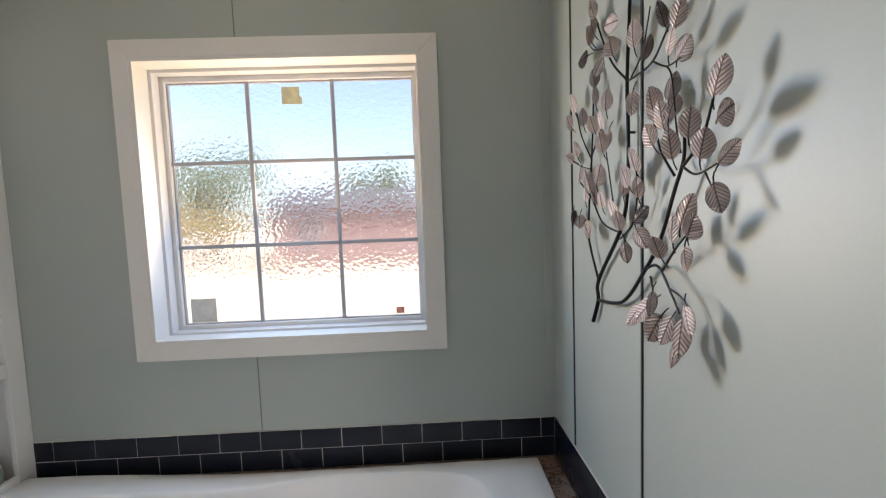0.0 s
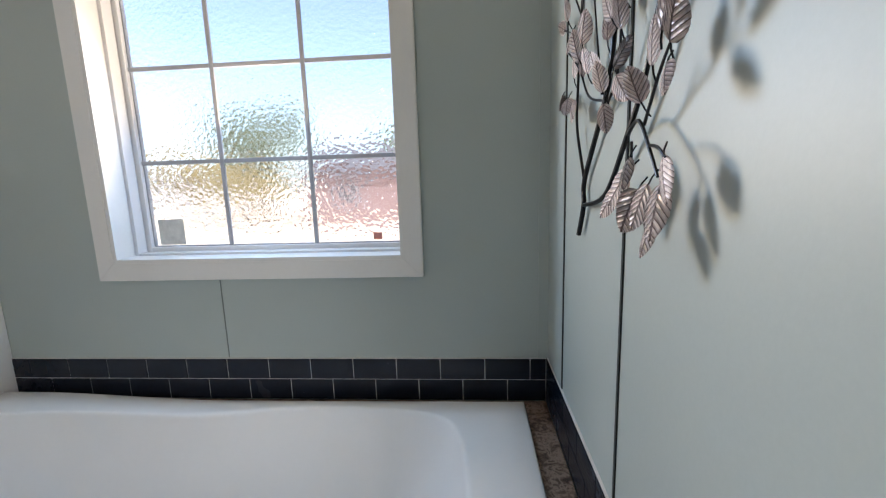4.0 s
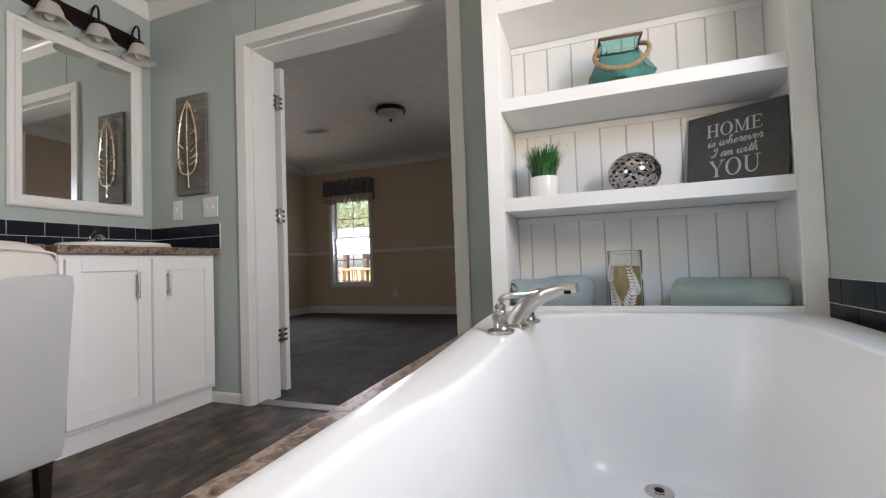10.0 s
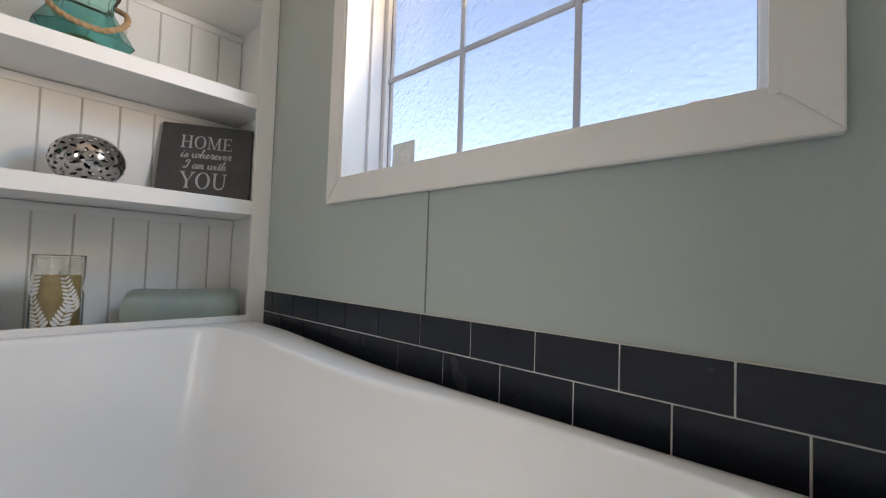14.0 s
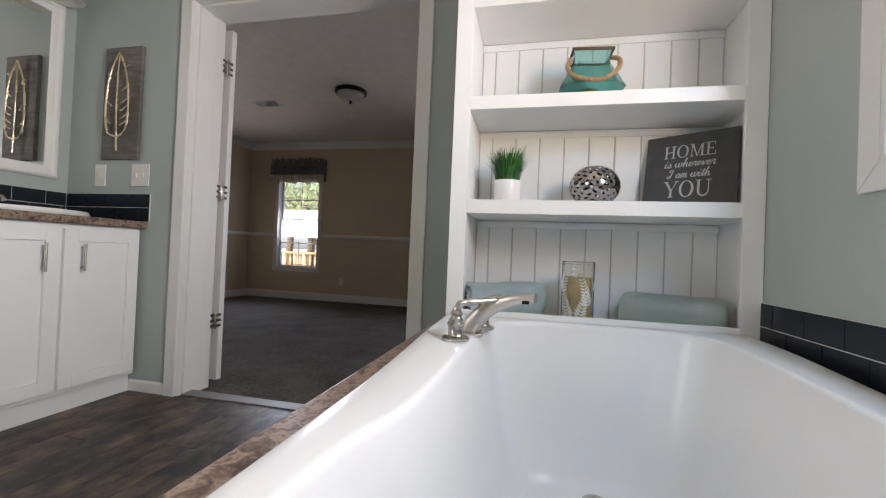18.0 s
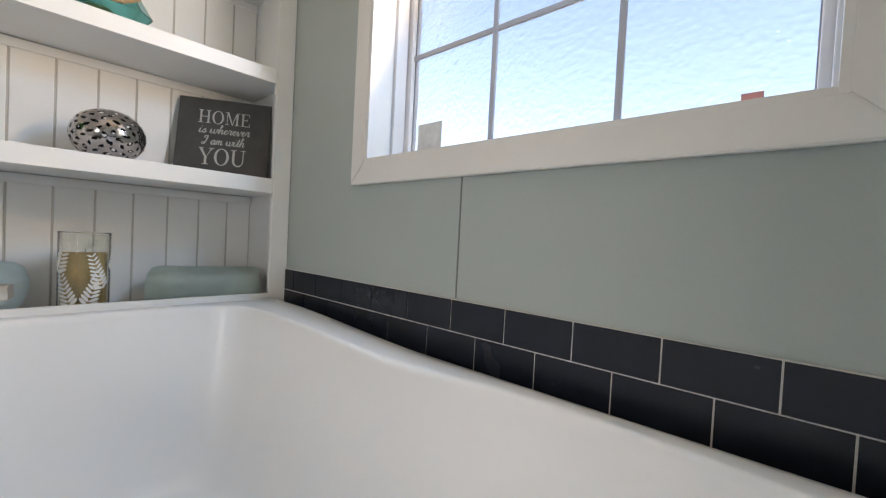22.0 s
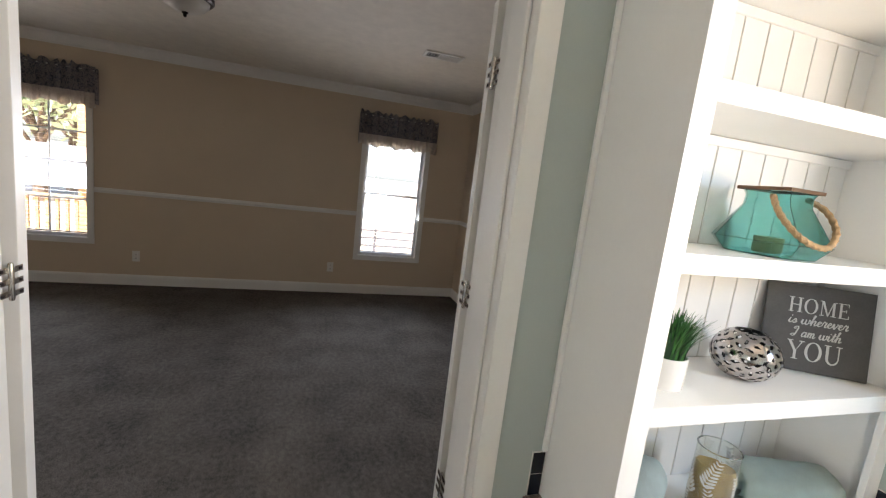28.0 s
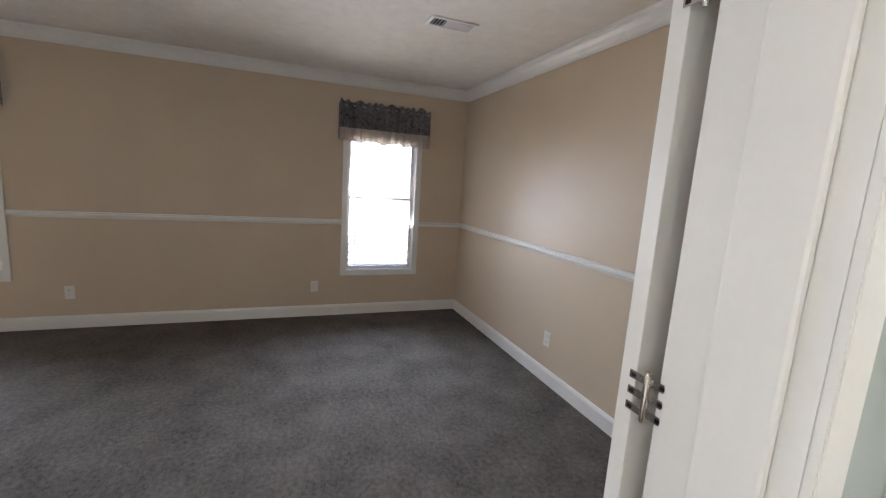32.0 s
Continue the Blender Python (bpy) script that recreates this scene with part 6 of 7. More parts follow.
def vanity_light(cx):
    l = thing("vanity_light", "dark bronze three-lamp bar with frosted bell shades", "wall lamp", (cx, BATH_BACK, 2.232), group="vanity lights")
    bm = prism([(0.315 * math.copysign(abs(math.cos(a)) ** 0.22, math.cos(a)), 0.032 + 0.048 * math.copysign(abs(math.sin(a)) ** 0.7, math.sin(a))) for a in [6.28318 * k / 40 for k in range(40)]], "y", 0.001, 0.024)
    part("back_plate", bm, BRONZE, l, smooth=True)
    for dx in (-0.223, 0.0, 0.223):
        a = part("arm", tube(arc([(dx, 0.022, 0.030), (dx, 0.052, 0.052), (dx, 0.070, 0.092), (dx, 0.098, 0.108), (dx, 0.119, 0.084), (dx, 0.122, 0.030), (dx, 0.122, 0.008)], 6), 0.006, 10), BRONZE, l, smooth=True)
        part("socket", lathe([(0.0, 0.012), (0.016, 0.010), (0.026, 0.0), (0.028, -0.016), (0.020, -0.020), (0.0, -0.020)], 20, centre=(dx, 0.122, 0.0)), BRONZE, a, smooth=True)
        part("shade", lathe([(0.026, -0.012), (0.038, -0.020), (0.049, -0.045), (0.058, -0.076), (0.073, -0.099), (0.089, -0.109), (0.088, -0.111), (0.071, -0.102), (0.055, -0.078), (0.046, -0.046), (0.036, -0.022), (0.025, -0.015)], 32, centre=(dx, 0.122, 0.0), closed=True), FROST, l, "frosted glass bell shade", smooth=True)
        part("bulb", lathe([(0.0, -0.102), (0.014, -0.099), (0.023, -0.086), (0.024, -0.072), (0.015, -0.050), (0.012, -0.021), (0.0, -0.021)], 20, centre=(dx, 0.122, 0.0)), BULB, l, "round frosted bulb, not lit", smooth=True)
    return l


vanity_light(0.063)
vanity_light(0.945)


def wall_plate(name, label, at, turn, rockers=1, w=0.075, h=0.122, outlet=False):
    p = thing(name, label, "outlet" if outlet else "switch", at, turn)
    part("plate", boxes((-w / 2, w / 2, -0.006, 0.0, -h / 2, h / 2), bevel=0.003), PLATE, p)
    for k in range(2 if outlet else rockers):
        if outlet:
            z = -0.024 + 0.048 * k
            s = part("socket_face", boxes((-0.017, 0.017, -0.008, -0.0062, z - 0.016, z + 0.016), bevel=0.003), PLATE, p)
            for sx in (-0.006, 0.006):
                part("slot", boxes((sx - 0.0012, sx + 0.0012, -0.0086, -0.0081, z - 0.004, z + 0.006)), BLACK_METAL, s)
        else:
            x = (k - (rockers - 1) / 2) * 0.046
            part("rocker", boxes((x - 0.005, x + 0.005, -0.014, -0.0062, -0.012, 0.012), bevel=0.002), PLATE, p)
    return p


wall_plate("light_switch", "single white light switch on sage wall", (DOOR_WALL, -3.134, 1.196), 90)
wall_plate("light_switch", "double white light switch on sage wall", (DOOR_WALL, -2.857, 1.196), 90, 2, 0.118)
wall_plate("wall_outlet", "white wall outlet on the tan wall", (BED_FAR, -1.638, 0.333), 90, outlet=True)
wall_plate("wall_outlet", "white wall outlet on the tan wall", (BED_FAR, -3.761, 0.335), 90, outlet=True)
wall_plate("wall_outlet", "white wall outlet below the chair rail", (-2.657, BED_RIGHT, 0.354), 0, outlet=True)

# ---- armchair in front of the vanity ----
ch = thing("armchair", "off-white linen armchair seen from its back", "armchair", (1.005, -2.42, FLOOR), 1)
W2 = 0.385


def padded(x0, x1, y0, y1, z0, z1, r, puff=0.0, seg=10):
    """An upholstered block: rounded edges and slightly bulging faces."""
    bm = bmesh.new()
    bmesh.ops.create_cube(bm, size=2)
    bmesh.ops.subdivide_edges(bm, edges=bm.edges[:], cuts=seg, use_grid_fill=True)
    hx, hy, hz = (x1 - x0) / 2, (y1 - y0) / 2, (z1 - z0) / 2
    for v in bm.verts:
        p = Vector((v.co.x * hx, v.co.y * hy, v.co.z * hz))
        q = Vector([max(-h + r, min(h - r, c)) for c, h in zip(p, (hx, hy, hz))])
        d = p - q
        p = q + d.normalized() * r if d.length > r else p
        n = Vector((v.co.x, v.co.y, v.co.z))
        bulge = puff * (1 - min(1, abs(n.x)) ** 2 * 0.9) * (1 - min(1, abs(n.z)) ** 2 * 0.9)
        p.y += math.copysign(bulge, n.y) if abs(n.y) > 0.98 else 0
        bulge = puff * (1 - abs(n.x) ** 2 * 0.9) * (1 - abs(n.y) ** 2 * 0.9)
        p.z += math.copysign(bulge, n.z) if abs(n.z) > 0.98 else 0
        v.co = p + Vector(((x0 + x1) / 2, (y0 + y1) / 2, (z0 + z1) / 2))
    return bm


bm = padded(-W2, W2, -0.115, 0.0, 0.150, 0.790, 0.024, 0.003, 14)
for v in bm.verts:
    v.co.x *= 1.0 - 0.10 * max(0, (0.790 - v.co.z) / 0.64)
part("backrest", bm, FABRIC, ch, smooth=True)
bm = padded(-W2 + 0.022, W2 - 0.022, -0.205, -0.028, 0.600, 0.890, 0.062, 0.030, 14)
for v in bm.verts:
    v.co.z += 0.006 * noise.noise(Vector((v.co.x * 9, v.co.y * 9, 2))) - 0.016 * max(0, (abs(v.co.x) - 0.26) / 0.1) ** 2 * (v.co.z > 0.75)
part("back_cushion", bm, FABRIC_TOP, ch, "cream loose back cushion with piping", smooth=True)
part("piping", tube(arc([(-W2 + 0.028, -0.075, 0.80), (-W2 + 0.036, -0.052, 0.845), (-W2 + 0.07, -0.040, 0.868), (-0.15, -0.032, 0.880), (0.0, -0.031, 0.882), (0.15, -0.032, 0.880), (W2 - 0.07, -0.040, 0.868), (W2 - 0.036, -0.052, 0.845), (W2 - 0.028, -0.075, 0.80)], 6), 0.005, 6), FABRIC_TOP, ch, smooth=True)
part("seat", padded(-W2 + 0.06, W2 - 0.06, -0.400, -0.118, 0.280, 0.450, 0.03, 0.01), FABRIC_TOP, ch, smooth=True)
for s in (-1, 1):
    part("arm", padded(min(s * (W2 - 0.06), s * (W2 - 0.002)), max(s * (W2 - 0.06), s * (W2 - 0.002)), -0.405, -0.117, 0.160, 0.600, 0.020), FABRIC, ch, smooth=True)
    for y in (-0.040, -0.370):
        bm = boxes((s * (W2 - 0.085) - 0.020, s * (W2 - 0.085) + 0.020, y - 0.020, y + 0.020, 0.0, 0.152), bevel=0.003)
        for v in bm.verts:
            if v.co.z < 0.07:
                v.co.x = s * (W2 - 0.085) + (v.co.x - s * (W2 - 0.085)) * 0.72
        part("leg", bm, ESPRESSO, ch, "dark tapered wooden leg")


# ---- shower ----
SHY = -0.745
SX0, SX1, SHEAD = 2.578, 3.800, 1.998                      # ends and top of the shower's aluminium frame
structure("wall_shower_side", boxes((PART_X2, SX0, SHY - 0.05, SHY + 0.06, 0.0, 2.6)), SAGE, "sage wall beside the shower", "wall")
structure("trim", boxes((2.516, 2.5775, SHY - 0.062, SHY - 0.0505, FLOOR, 2.45), bevel=0.003), SAGE, "sage board beside the shower opening", "trim")
structure("wall_shower_end", boxes((3.932, BATH_EAST, SHY - 0.05, SHY + 0.06, 0.0, 2.6)), SAGE, "sage wall at the far side of the shower", "wall")
structure("wall_over_shower", boxes((SX0, 3.932, SHY - 0.02, SHY + 0.06, 2.052, 2.6)), SAGE, "sage wall over the shower opening", "wall")
sh = thing("shower_stall", "cream fibreglass shower stall with a sliding door", "shower")
part("back_wall", boxes((2.58, 3.66, -0.030, -0.004, 0.0605, 1.99), bevel=0.004), FIBREGLASS, sh)
part("side_wall", boxes((SX0 + 0.001, 2.604, SHY + 0.07, -0.031, 0.0605, 1.99), bevel=0.004), FIBREGLASS, sh)
part("side_wall", boxes((3.63, 3.66, SHY + 0.07, -0.031, 0.0605, 1.99), bevel=0.004), FIBREGLASS, sh)
structure("wall_behind_shower", boxes((3.661, 3.93, SHY + 0.0605, -0.001, 0.0, 2.6)), SAGE, "sage wall behind the shower's side", "wall")
part("ledge", boxes((2.605, 3.629, -0.062, -0.0305, 1.385, 1.405), bevel=0.008), FIBREGLASS, sh)
bm = boxes((SX0, 3.66, SHY - 0.055, -0.004, 0.0, 0.06), (SX0, 3.931, SHY - 0.055, SHY + 0.060, 0.06, 0.130), bevel=0.008)
pan = part("pan", bm, FIBREGLASS, sh, "cream shower pan with a raised curb")
part("drain", lathe([(0.0, 0.004), (0.040, 0.005), (0.046, 0.002), (0.047, 0.0)], 24, centre=(2.96, -0.42, 0.061)), CHROME, pan, "round metal shower drain", smooth=True)
for x0, x1 in ((SX0, SX0 + 0.040), (SX1 - 0.098, SX1)):
    part("jamb", boxes((x0, x1, SHY - 0.018, SHY + 0.030, 0.1305, SHEAD - 0.06), bevel=0.004), ALUMINIUM, sh, "bright aluminium side jamb")
part("header", boxes((SX0, SX1, SHY - 0.030, SHY + 0.036, SHEAD - 0.0595, SHEAD), bevel=0.006), ALUMINIUM, sh, "bright aluminium header rail")
part("sill_track", boxes((SX0 + 0.0405, SX1 - 0.0985, SHY - 0.024, SHY + 0.030, 0.1305, 0.158), bevel=0.004), ALUMINIUM, sh)
part("side_trim", boxes((SX1 + 0.0005, 3.931, SHY - 0.062, SHY + 0.030, 0.131, SHEAD + 0.05), bevel=0.004), TRIM, sh, "white board beside the shower frame")
part("top_trim", boxes((SX0, SX1, SHY - 0.046, SHY + 0.030, SHEAD + 0.0005, SHEAD + 0.05), bevel=0.004), TRIM, sh)
gx0, gx1 = 2.912, 3.700
for k, (x0, x1, y) in enumerate(((gx0, gx1, SHY - 0.012), (2.925, 3.695, SHY + 0.016))):
    zt = SHEAD - 0.061
    d = part("sliding_panel", boxes((x0, x0 + 0.020, y - 0.010, y + 0.010, 0.160, zt), (x1 - 0.020, x1, y - 0.010, y + 0.010, 0.160, zt), (x0 + 0.020, x1 - 0.020, y - 0.010, y + 0.010, 0.160, 0.182), (x0 + 0.020, x1 - 0.020, y - 0.010, y + 0.010, zt - 0.022, zt)), ALUMINIUM, sh, "aluminium framed sliding shower panel")
    p = part("pane", boxes((x0 + 0.019, x1 - 0.019, y - 0.0025, y + 0.0025, 0.181, zt - 0.021)), SHOWER_GLASS, d, "hammered shower glass")
    p.visible_shadow = False
    if k == 0:
        part("gasket", boxes((x1 - 0.027, x1 - 0.0205, y - 0.006, y - 0.0027, 0.183, zt - 0.0225)), BLACK_METAL, d, "black glazing gasket")
        part("gasket", boxes((x0 + 0.0205, x1 - 0.0275, y - 0.006, y - 0.0027, zt - 0.028, zt - 0.0225)), BLACK_METAL, d, "black glazing gasket")
part("towel_bar", boxes((2.935, 3.66, SHY - 0.075, SHY - 0.062, 1.045, 1.075), bevel=0.004), PLATE, sh, "white towel bar on the shower door")
for x in (2.912, 3.665):
    b = part("bar_bracket", boxes((x - 0.045, x + 0.022, SHY - 0.0615, SHY - 0.0225, 1.043, 1.077), (x - 0.045, x - 0.030, SHY - 0.050, SHY - 0.030, 1.0775, 1.105), bevel=0.004), BLACK_METAL, sh, "black bracket of the towel bar")
    part("screw_cap", tube([(x - 0.005, SHY - 0.0655, 1.060), (x - 0.005, SHY - 0.0617, 1.060)], 0.011, 16), CHROME, b)
tag = thing("door_label", "white paper label with green roof mark", "sticker", (3.302, SHY - 0.0152, 1.517))
part("paper", boxes((-0.080, 0.080, -0.001, 0.0, -0.048, 0.048)), PLATE, tag)
MARK_GREEN = surface("green_print", (0.10, 0.32, 0.10), 0.6)
MARK_RED = surface("red_print", (0.55, 0.10, 0.08), 0.6)
part("printed_roof", prism([(-0.062, 0.008), (-0.015, 0.040), (0.005, 0.026), (0.022, 0.037), (0.064, 0.008)], "y", -0.0022, -0.0012), MARK_GREEN, tag)
part("printed_line", boxes((-0.055, 0.055, -0.0022, -0.0012, -0.004, 0.003)), MARK_GREEN, tag)
part("printed_line", boxes((-0.040, 0.040, -0.0022, -0.0012, -0.028, -0.021)), MARK_RED, tag)

# wire basket on the floor
bk = thing("wire_basket", "small black wire basket standing on the floor", "basket", (3.66, -0.905, FLOOR))
part("top_ring", lathe([(0.116, 0.176), (0.122, 0.180), (0.124, 0.206), (0.118, 0.212), (0.112, 0.206), (0.111, 0.180)], 40, closed=True), BLACK_METAL, bk, smooth=True)
part("bottom_ring", lathe([(0.086, 0.002), (0.092, 0.006), (0.086, 0.010), (0.080, 0.006)], 40, closed=True), BLACK_METAL, bk, smooth=True)
for k in range(14):
    a, b = 6.28318 * k / 14, 6.28318 * (k + 1.5) / 14
    m = (a + b) / 2
    part("wire", tube([(0.118 * math.cos(a), 0.118 * math.sin(a), 0.203), (0.150 * math.cos(m), 0.150 * math.sin(m), 0.105), (0.086 * math.cos(b), 0.086 * math.sin(b), 0.006)], 0.0042, 6), BLACK_METAL, bk)
    part("wire", tube([(0.118 * math.cos(b), 0.118 * math.sin(b), 0.203), (0.150 * math.cos(m), 0.150 * math.sin(m), 0.105), (0.086 * math.cos(a), 0.086 * math.sin(a), 0.006)], 0.0042, 6), BLACK_METAL, bk)

bk.matrix_basis = pose(3.66, -0.905, FLOOR) @ Matrix.Scale(0.68, 4)

# ---- ceiling fixtures ----
def flush_light(at, label):
    l = thing("ceiling_light", label, "ceiling light", at, group="flush ceiling lights")
    part("pan", lathe([(0.0, 0.0), (0.165, 0.0), (0.172, -0.008), (0.172, -0.030), (0.160, -0.044), (0.140, -0.040), (0.0, -0.036)], 48), BRONZE, l, "dark bronze ring", smooth=True)
    part("bowl", lathe([(0.146, -0.036), (0.142, -0.058), (0.120, -0.086), (0.080, -0.108), (0.030, -0.118), (0.0, -0.119)], 48), FROST, l, "frosted glass bowl", smooth=True)
    part("finial", lathe([(0.0, -0.116), (0.018, -0.118), (0.020, -0.124), (0.010, -0.132), (0.012, -0.140), (0.006, -0.150), (0.0, -0.152)], 20), BRONZE, l, smooth=True)
    return l


flush_light((-2.60, -2.752, BED_CEIL), "flush bedroom ceiling light with frosted bowl")
flush_light((1.02, -1.87, CEIL), "flush bathroom ceiling light with frosted bowl")
for x, y in ((-2.775, -0.913), (-2.87, -3.97)):
    v = thing("ceiling_vent", "white slotted ceiling air vent", "vent", (x, y, BED_CEIL), 90, group="ceiling vents")
    part("frame", boxes((-0.165, 0.165, -0.085, -0.060, -0.010, 0.0), (-0.165, 0.165, 0.060, 0.085, -0.010, 0.0), (-0.165, -0.140, -0.060, 0.060, -0.010, 0.0), (0.140, 0.165, -0.060, 0.060, -0.010, 0.0), bevel=0.003), PLATE, v)
    part("backing", boxes((-0.140, 0.140, -0.060, 0.060, -0.002, -0.0005)), BLACK_METAL, v)
    for k in range(12):
        bm = boxes((-0.0015, 0.0015, -0.059, 0.059, -0.009, 0.009))
        o = part("slat", bm, PLATE, v)
        o.matrix_basis = pose(-0.128 + k * 0.0233, 0, -0.009, 0, 38 if k < 4 else -38, 0)


# ---- outdoors ----
structure("ground", boxes((-900, 900, -900, 900, -1.05, -0.85)), SAND, "bright bare sandy ground round the home", "ground")


structure("road", boxes((-36, -21, -70, -6.5, -0.849, -0.845)), ASPHALT, "worn grey asphalt road beyond the porch", "road")


def leafy_tree(at, height, spread, seed, leaf_material):
    """Tapered trunk, limbs and a crown of many small leaf clumps with gaps."""
    r = random.Random(seed)
    t = thing("tree", "leafy tree standing on the sandy ground", "tree", at, group="trees outside")
    trunk = arc([(0, 0, 0), (0.1, 0.05, height * 0.3), (-0.05, 0.1, height * 0.62)], 5)
    part("trunk", tube(trunk, 0.2, 9, radii=[0.05 * height * (1 - 0.6 * i / len(trunk)) for i in range(len(trunk))]), BARK, t, smooth=True)
    tips = []
    for k in range(9):
        a, z0 = 6.283 * k / 9 + r.uniform(-0.3, 0.3), height * r.uniform(0.30, 0.60)
        reach, top = spread * r.uniform(0.5, 1.0), height * r.uniform(0.62, 0.95)
        tip = Vector((reach * math.cos(a), reach * math.sin(a), top))
        line = arc([(0, 0, z0), (tip.x * 0.4, tip.y * 0.4, (z0 + top) / 2), tip], 4)
        part("limb", tube(line, 0.05, 6, radii=[0.016 * height * (1 - 0.75 * i / len(line)) for i in range(len(line))]), BARK, t)
        tips.append(tip)
    bm = bmesh.new()
    for k in range(1500):
        tip = tips[r.randrange(len(tips))]
        c = tip + Vector((r.gauss(0, spread * 0.27), r.gauss(0, spread * 0.27), r.gauss(0, height * 0.10)))
        c.z = max(c.z, height * 0.35)
        s = r.uniform(0.10, 0.24)
        u = Vector((r.gauss(0, 1), r.gauss(0, 1), r.gauss(0, 1))).normalized()
        w = u.orthogonal().normalized() * s * 0.55
        bm.faces.new([bm.verts.new(c - u * s), bm.verts.new(c + w), bm.verts.new(c + u * s), bm.verts.new(c - w)])
    tagged(part("crown", bm, leaf_material, t), kind="stuff")


def house(at, w, d, h, wall, label, turn=0):
    t = thing("house", label, "house", at, turn, group="houses outside")
    part("wall", boxes((-w / 2, w / 2, -d / 2, d / 2, 0, h)), wall, t)
    part("roof", prism([(-d / 2 - 0.4, h), (d / 2 + 0.4, h), (0.0, h + d * 0.28)], "x", -w / 2 - 0.4, w / 2 + 0.4), ROOFING, t)
    n = max(2, int(w / 3.2))
    for i in range(n):
        x = -w / 2 + w * (i + 0.5) / n
        if i == n // 2:
            part("door", boxes((x - 0.5, x + 0.5, -d / 2 - 0.05, -d / 2 - 0.002, 0.3, 2.35)), wall, t)
            continue
        f = part("window", boxes((x - 0.62, x + 0.62, -d / 2 - 0.06, -d / 2 - 0.002, 1.1, 2.3)), SASH, t)
        part("pane", boxes((x - 0.54, x + 0.54, -d / 2 - 0.075, -d / 2 - 0.061, 1.18, 2.22)), DARK_PANE, f)


G = -0.85
leafy_tree((-12.1, 25.4, G), 7.4, 2.5, 1, LEAVES)
leafy_tree((-12.6, 24.0, G), 3.6, 2.2, 2, LEAVES_GOLD)
leafy_tree((-2.0, 27.5, G), 5.4, 1.9, 3, LEAVES)
leafy_tree((6.5, 30.0, G), 5.0, 2.2, 4, LEAVES_GOLD)
leafy_tree((-24.0, 36.0, G), 4.4, 2.8, 5, LEAVES_GOLD)
house((-1.2, 23.5, G), 11.5, 5.0, 2.9, SIDING, "low mauve brick house beyond the sandy yard")
house((-30.0, 46.0, G), 14.0, 7.0, 2.7, SIDING_PALE, "low pale house beyond the sandy yard")
house((20.0, 34.0, G), 14.0, 7.0, 2.7, SIDING_PALE, "low pale house beyond the sandy yard", -12)
leafy_tree((-24.0, -13.5, G), 6.5, 3.0, 6, LEAVES_LIGHT)
leafy_tree((-28.0, -18.0, G), 7.5, 3.2, 7, LEAVES_LIGHT)
leafy_tree((-30.0, -11.0, G), 7.0, 2.8, 8, LEAVES_LIGHT)
leafy_tree((-19.0, -12.2, G), 5.4, 2.4, 16, LEAVES_LIGHT)
leafy_tree((-20.5, -15.0, G), 5.6, 2.6, 17, LEAVES_LIGHT)


def parked_car(at, turn, paint, label):
    c = thing("parked_car", label, "car", at, turn, group="parked cars")
    side = [(-2.2, 0.35), (2.2, 0.35), (2.25, 0.75), (1.5, 0.95), (0.9, 1.45), (-1.0, 1.48), (-1.7, 1.0), (-2.2, 0.9)]
    bm = prism(side, "y", -0.85, 0.85)
    bmesh.ops.bevel(bm, geom=bm.edges[:], offset=0.06, segments=2, affect="EDGES")
    b = part("body", bm, paint, c)
    part("side_window", prism([(-0.95, 1.0), (1.05, 1.0), (0.75, 1.38), (-0.85, 1.40)], "y", -0.862, 0.862), DARK_PANE, b)
    for x in (-1.4, 1.4):
        for y in (-0.80, 0.80):
            w = part("wheel", tube([(x, y - 0.10, 0.33), (x, y + 0.10, 0.33)], 0.33, 20), RUBBER, c)
            part("rim", tube([(x, y - 0.105, 0.33), (x, y + 0.105, 0.33)], 0.20, 16), ALUMINIUM, w)


parked_car((-24.0, -8.6, G), 80, CAR_RED, "red car parked on the sandy lot")
parked_car((-34.0, -6.6, G), 85, CAR_WHITE, "white car parked on the sandy lot")
parked_car((-40.0, -16.0, G), 95, CAR_WHITE, "white car parked on the sandy lot")

# porch railing outside the bedroom
porch = thing("porch_railing", "new pine porch railing with post", "railing")
part("deck_floor", boxes((-6.6, BED_FAR - 0.16, -7.4, -2.6, -0.26, -0.20)), DECK_WOOD, porch)
part("top_rail", boxes((-6.56, -6.44, -7.3, -3.2, 0.72, 0.76)), DECK_WOOD, porch)
part("bottom_rail", boxes((-6.54, -6.46, -7.3, -3.2, -0.10, -0.06)), DECK_WOOD, porch)
for y in (-6.9, -5.1, -3.25):
    part("post", boxes((-6.55, -6.45, y - 0.05, y + 0.05, -0.85, 2.45 if y == -5.1 else 0.85)), DECK_WOOD, porch)
pk = mesh_of("baluster", boxes((-0.02, 0.02, -0.02, 0.02, -0.06, 0.72)), DECK_WOOD)
for i in range(34):
    o = new("baluster", pk)
    o.parent = porch
    o.matrix_basis = pose(-6.5, -7.2 + i * 0.118, 0)
fence = thing("yard_fence", "dark rail fence outside the bedroom window", "fence")
for y in (-2.4, -1.5, -0.6, 0.3, 1.2):
    part("post", boxes((-8.54, -8.46, y - 0.025, y + 0.025, G, 0.42)), ROOFING, fence)
for z in (-0.50, -0.33, -0.16, 0.01, 0.18, 0.35):
    part("rail", boxes((-8.53, -8.47, -2.6, 1.4, z - 0.016, z + 0.016)), ROOFING, fence)


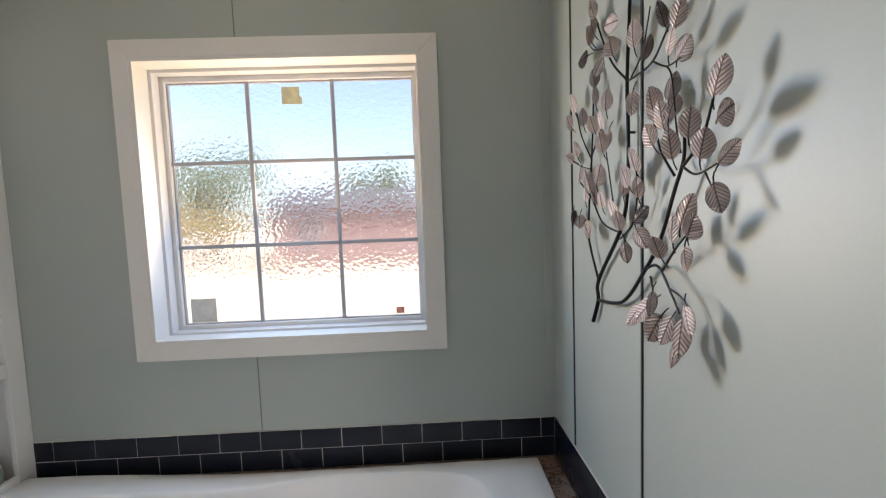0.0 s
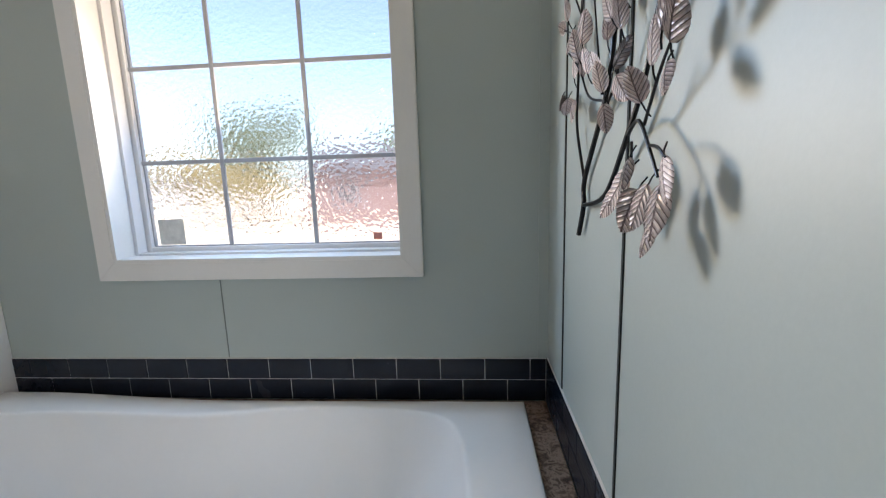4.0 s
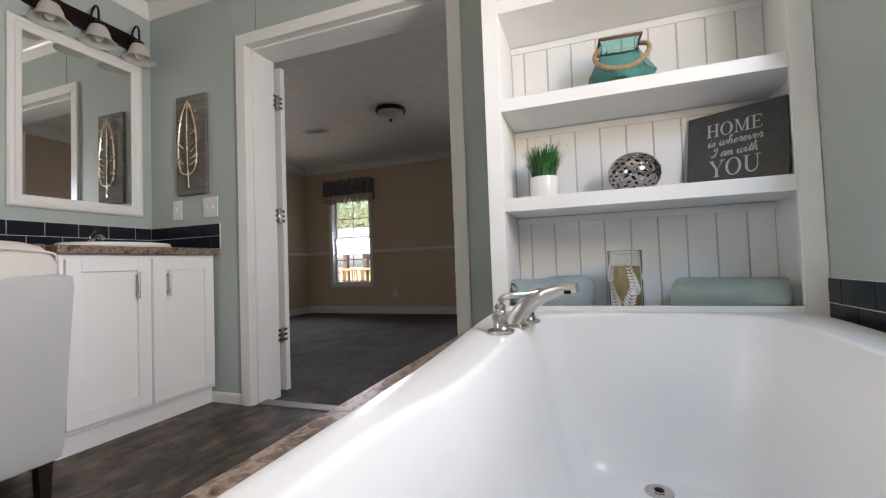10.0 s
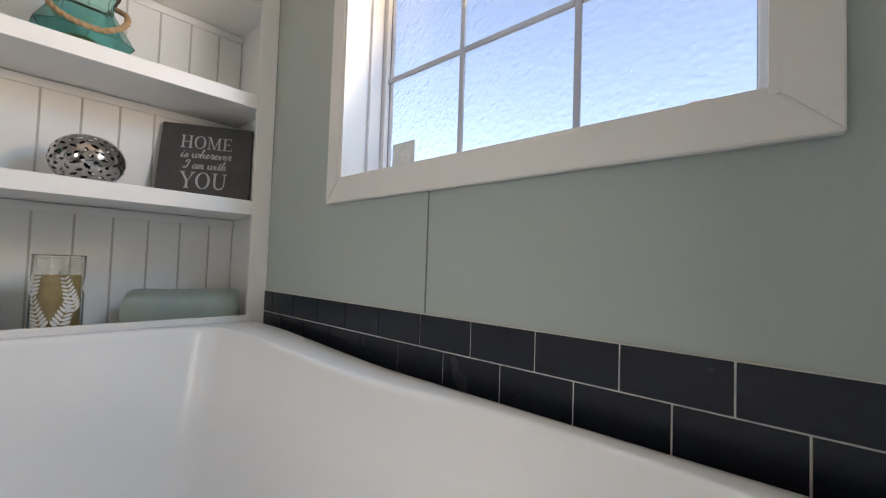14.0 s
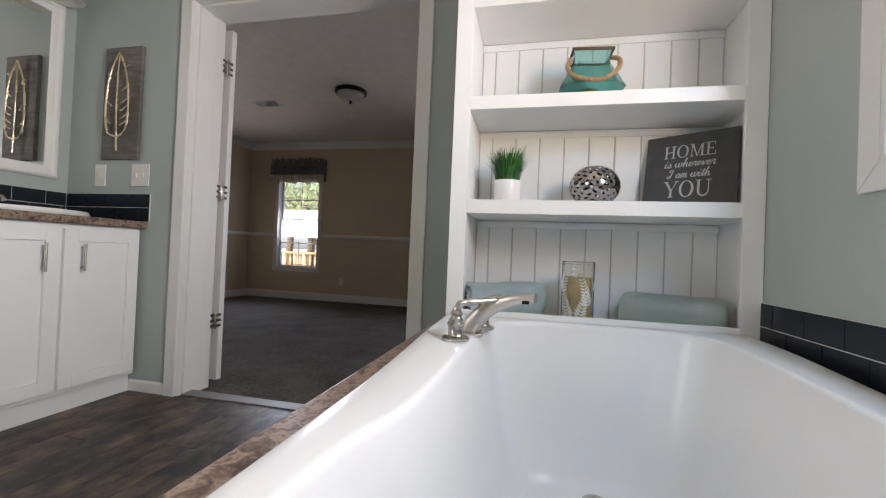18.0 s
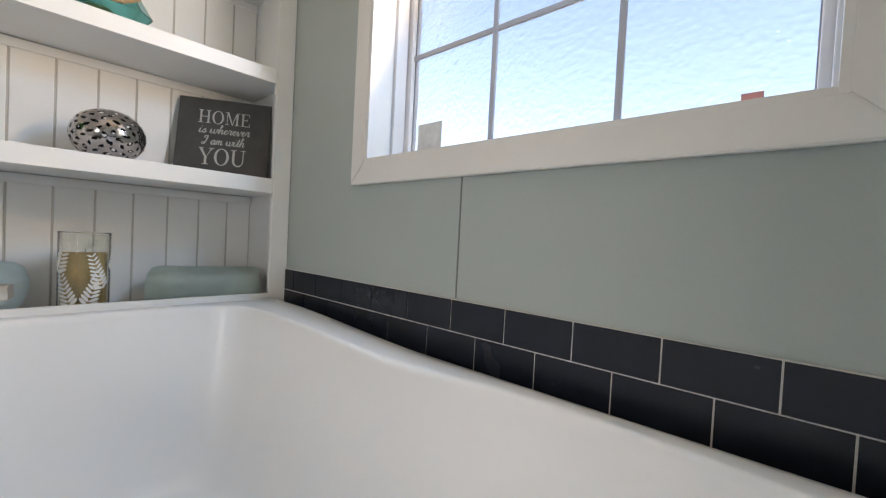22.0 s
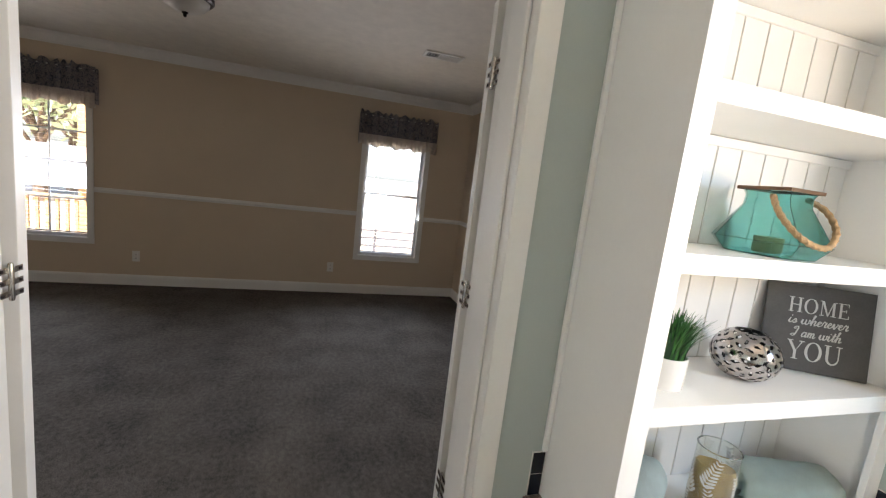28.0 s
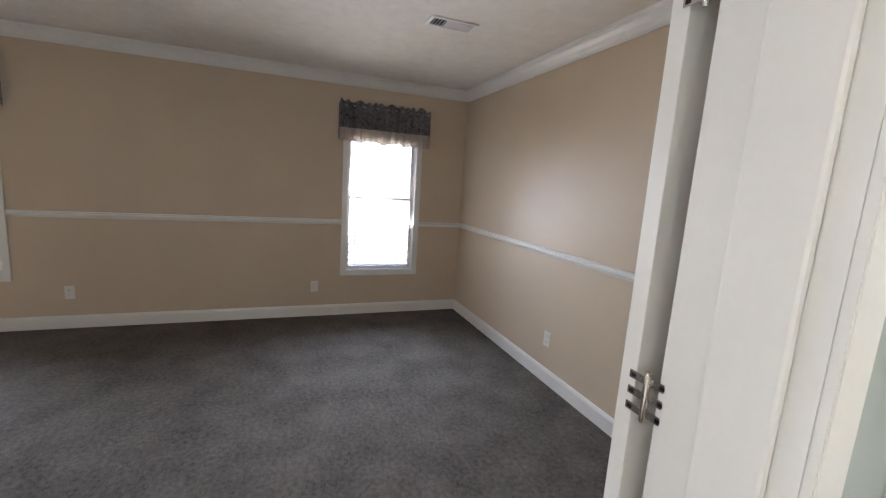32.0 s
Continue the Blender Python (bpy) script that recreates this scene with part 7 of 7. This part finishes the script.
# ---- tiles and planks ----
def tile_band(parent_name, label, place, length, z0, rows, first, wall_axis, run, flip=1):
    """Rows of glossy tiles, half lapped, proud of a pale grout bed. first: width of the cut tile that opens the upper row."""
    band = thing(parent_name, label, "tile band", kind="structure")
    TW, TH = 0.152, 0.076

    def slab(a, b, zl, zh, d0, d1, bev=0.0):
        if run == "x":
            return boxes((place[0] + min(a * flip, b * flip), place[0] + max(a * flip, b * flip), place[1] + d0, place[1] + d1, zl, zh), bevel=bev) if d0 < d1 else None
        return boxes((place[0] + d0, place[0] + d1, place[1] + min(a * flip, b * flip), place[1] + max(a * flip, b * flip), zl, zh), bevel=bev)
    t0, t1 = (-0.0065, -0.0003) if wall_axis < 0 else (0.0003, 0.0065)
    u0, u1 = (-0.0092, -0.0066) if wall_axis < 0 else (0.0066, 0.0092)
    part("grout_bed", slab(0.0, length, z0, z0 + rows * TH, t0, t1), GROUT, band)
    for r in range(rows):
        a = first if r == rows - 1 else first - TW / 2
        if a <= 0:
            a += TW
        edges = [0.0]
        while a < length - 0.004:
            edges.append(a)
            a += TW
        edges.append(length)
        for e0, e1 in zip(edges, edges[1:]):
            if e1 - e0 > 0.006:
                part("tile", slab(e0 + 0.0014, e1 - 0.0014, z0 + r * TH + 0.0014, z0 + (r + 1) * TH - 0.0014, u0 if wall_axis < 0 else t1 - 0.001, t0 + 0.001 if wall_axis < 0 else u1, 0.0012), TILE, band)
    return band


tile_band("tile_band_north", "two rows of dark navy tile above the tub", (PART_X - 0.010, 0.0), PART_X - 0.012, 0.566, 2, 0.053, -1, "x", -1)
tile_band("tile_band_partition", "two rows of dark navy tile along the partition", (PART_X, 0.0), 1.175, 0.566, 2, 0.110, -1, "y", -1)
tile_band("tile_band_shelf", "dark tiles beside the shelf unit", (DOOR_WALL, -1.052), 0.044, 0.566, 2, 0.3, 1, "y", -1)
tile_band("tile_band_vanity", "two rows of dark tile behind the vanity", (DOOR_WALL + 0.010, BATH_BACK), 0.805, FLOOR + 0.919, 2, 0.10, 1, "x", 1)
tile_band("tile_band_vanity_side", "two rows of dark tile beside the vanity", (DOOR_WALL, BATH_BACK + 0.010), 0.58, FLOOR + 0.919, 2, 0.13, 1, "y", 1)

rng = random.Random(9)
PW, PL = 0.152, 1.22
y, row = BATH_BACK, 0
while y < -1.10:
    x = BED_SIDE + 0.13 - rng.uniform(0, PL)
    while x < BATH_EAST:
        a, b = max(x, BED_SIDE + 0.151), min(x + PL, BATH_EAST)
        if a < DOOR_WALL and not (DOOR_Y0 + 0.02 <= y and y + PW <= DOOR_Y1 - 0.02):
            a = DOOR_WALL
        if b - a > 0.02:
            part("plank", boxes((a + 0.0006, b - 0.0006, y + 0.0006, min(y + PW, -1.09) - 0.0006, FLOOR - 0.0065, FLOOR), bevel=0.0008), VINYL, floor_bath)
        x += PL
    y += PW
    row += 1
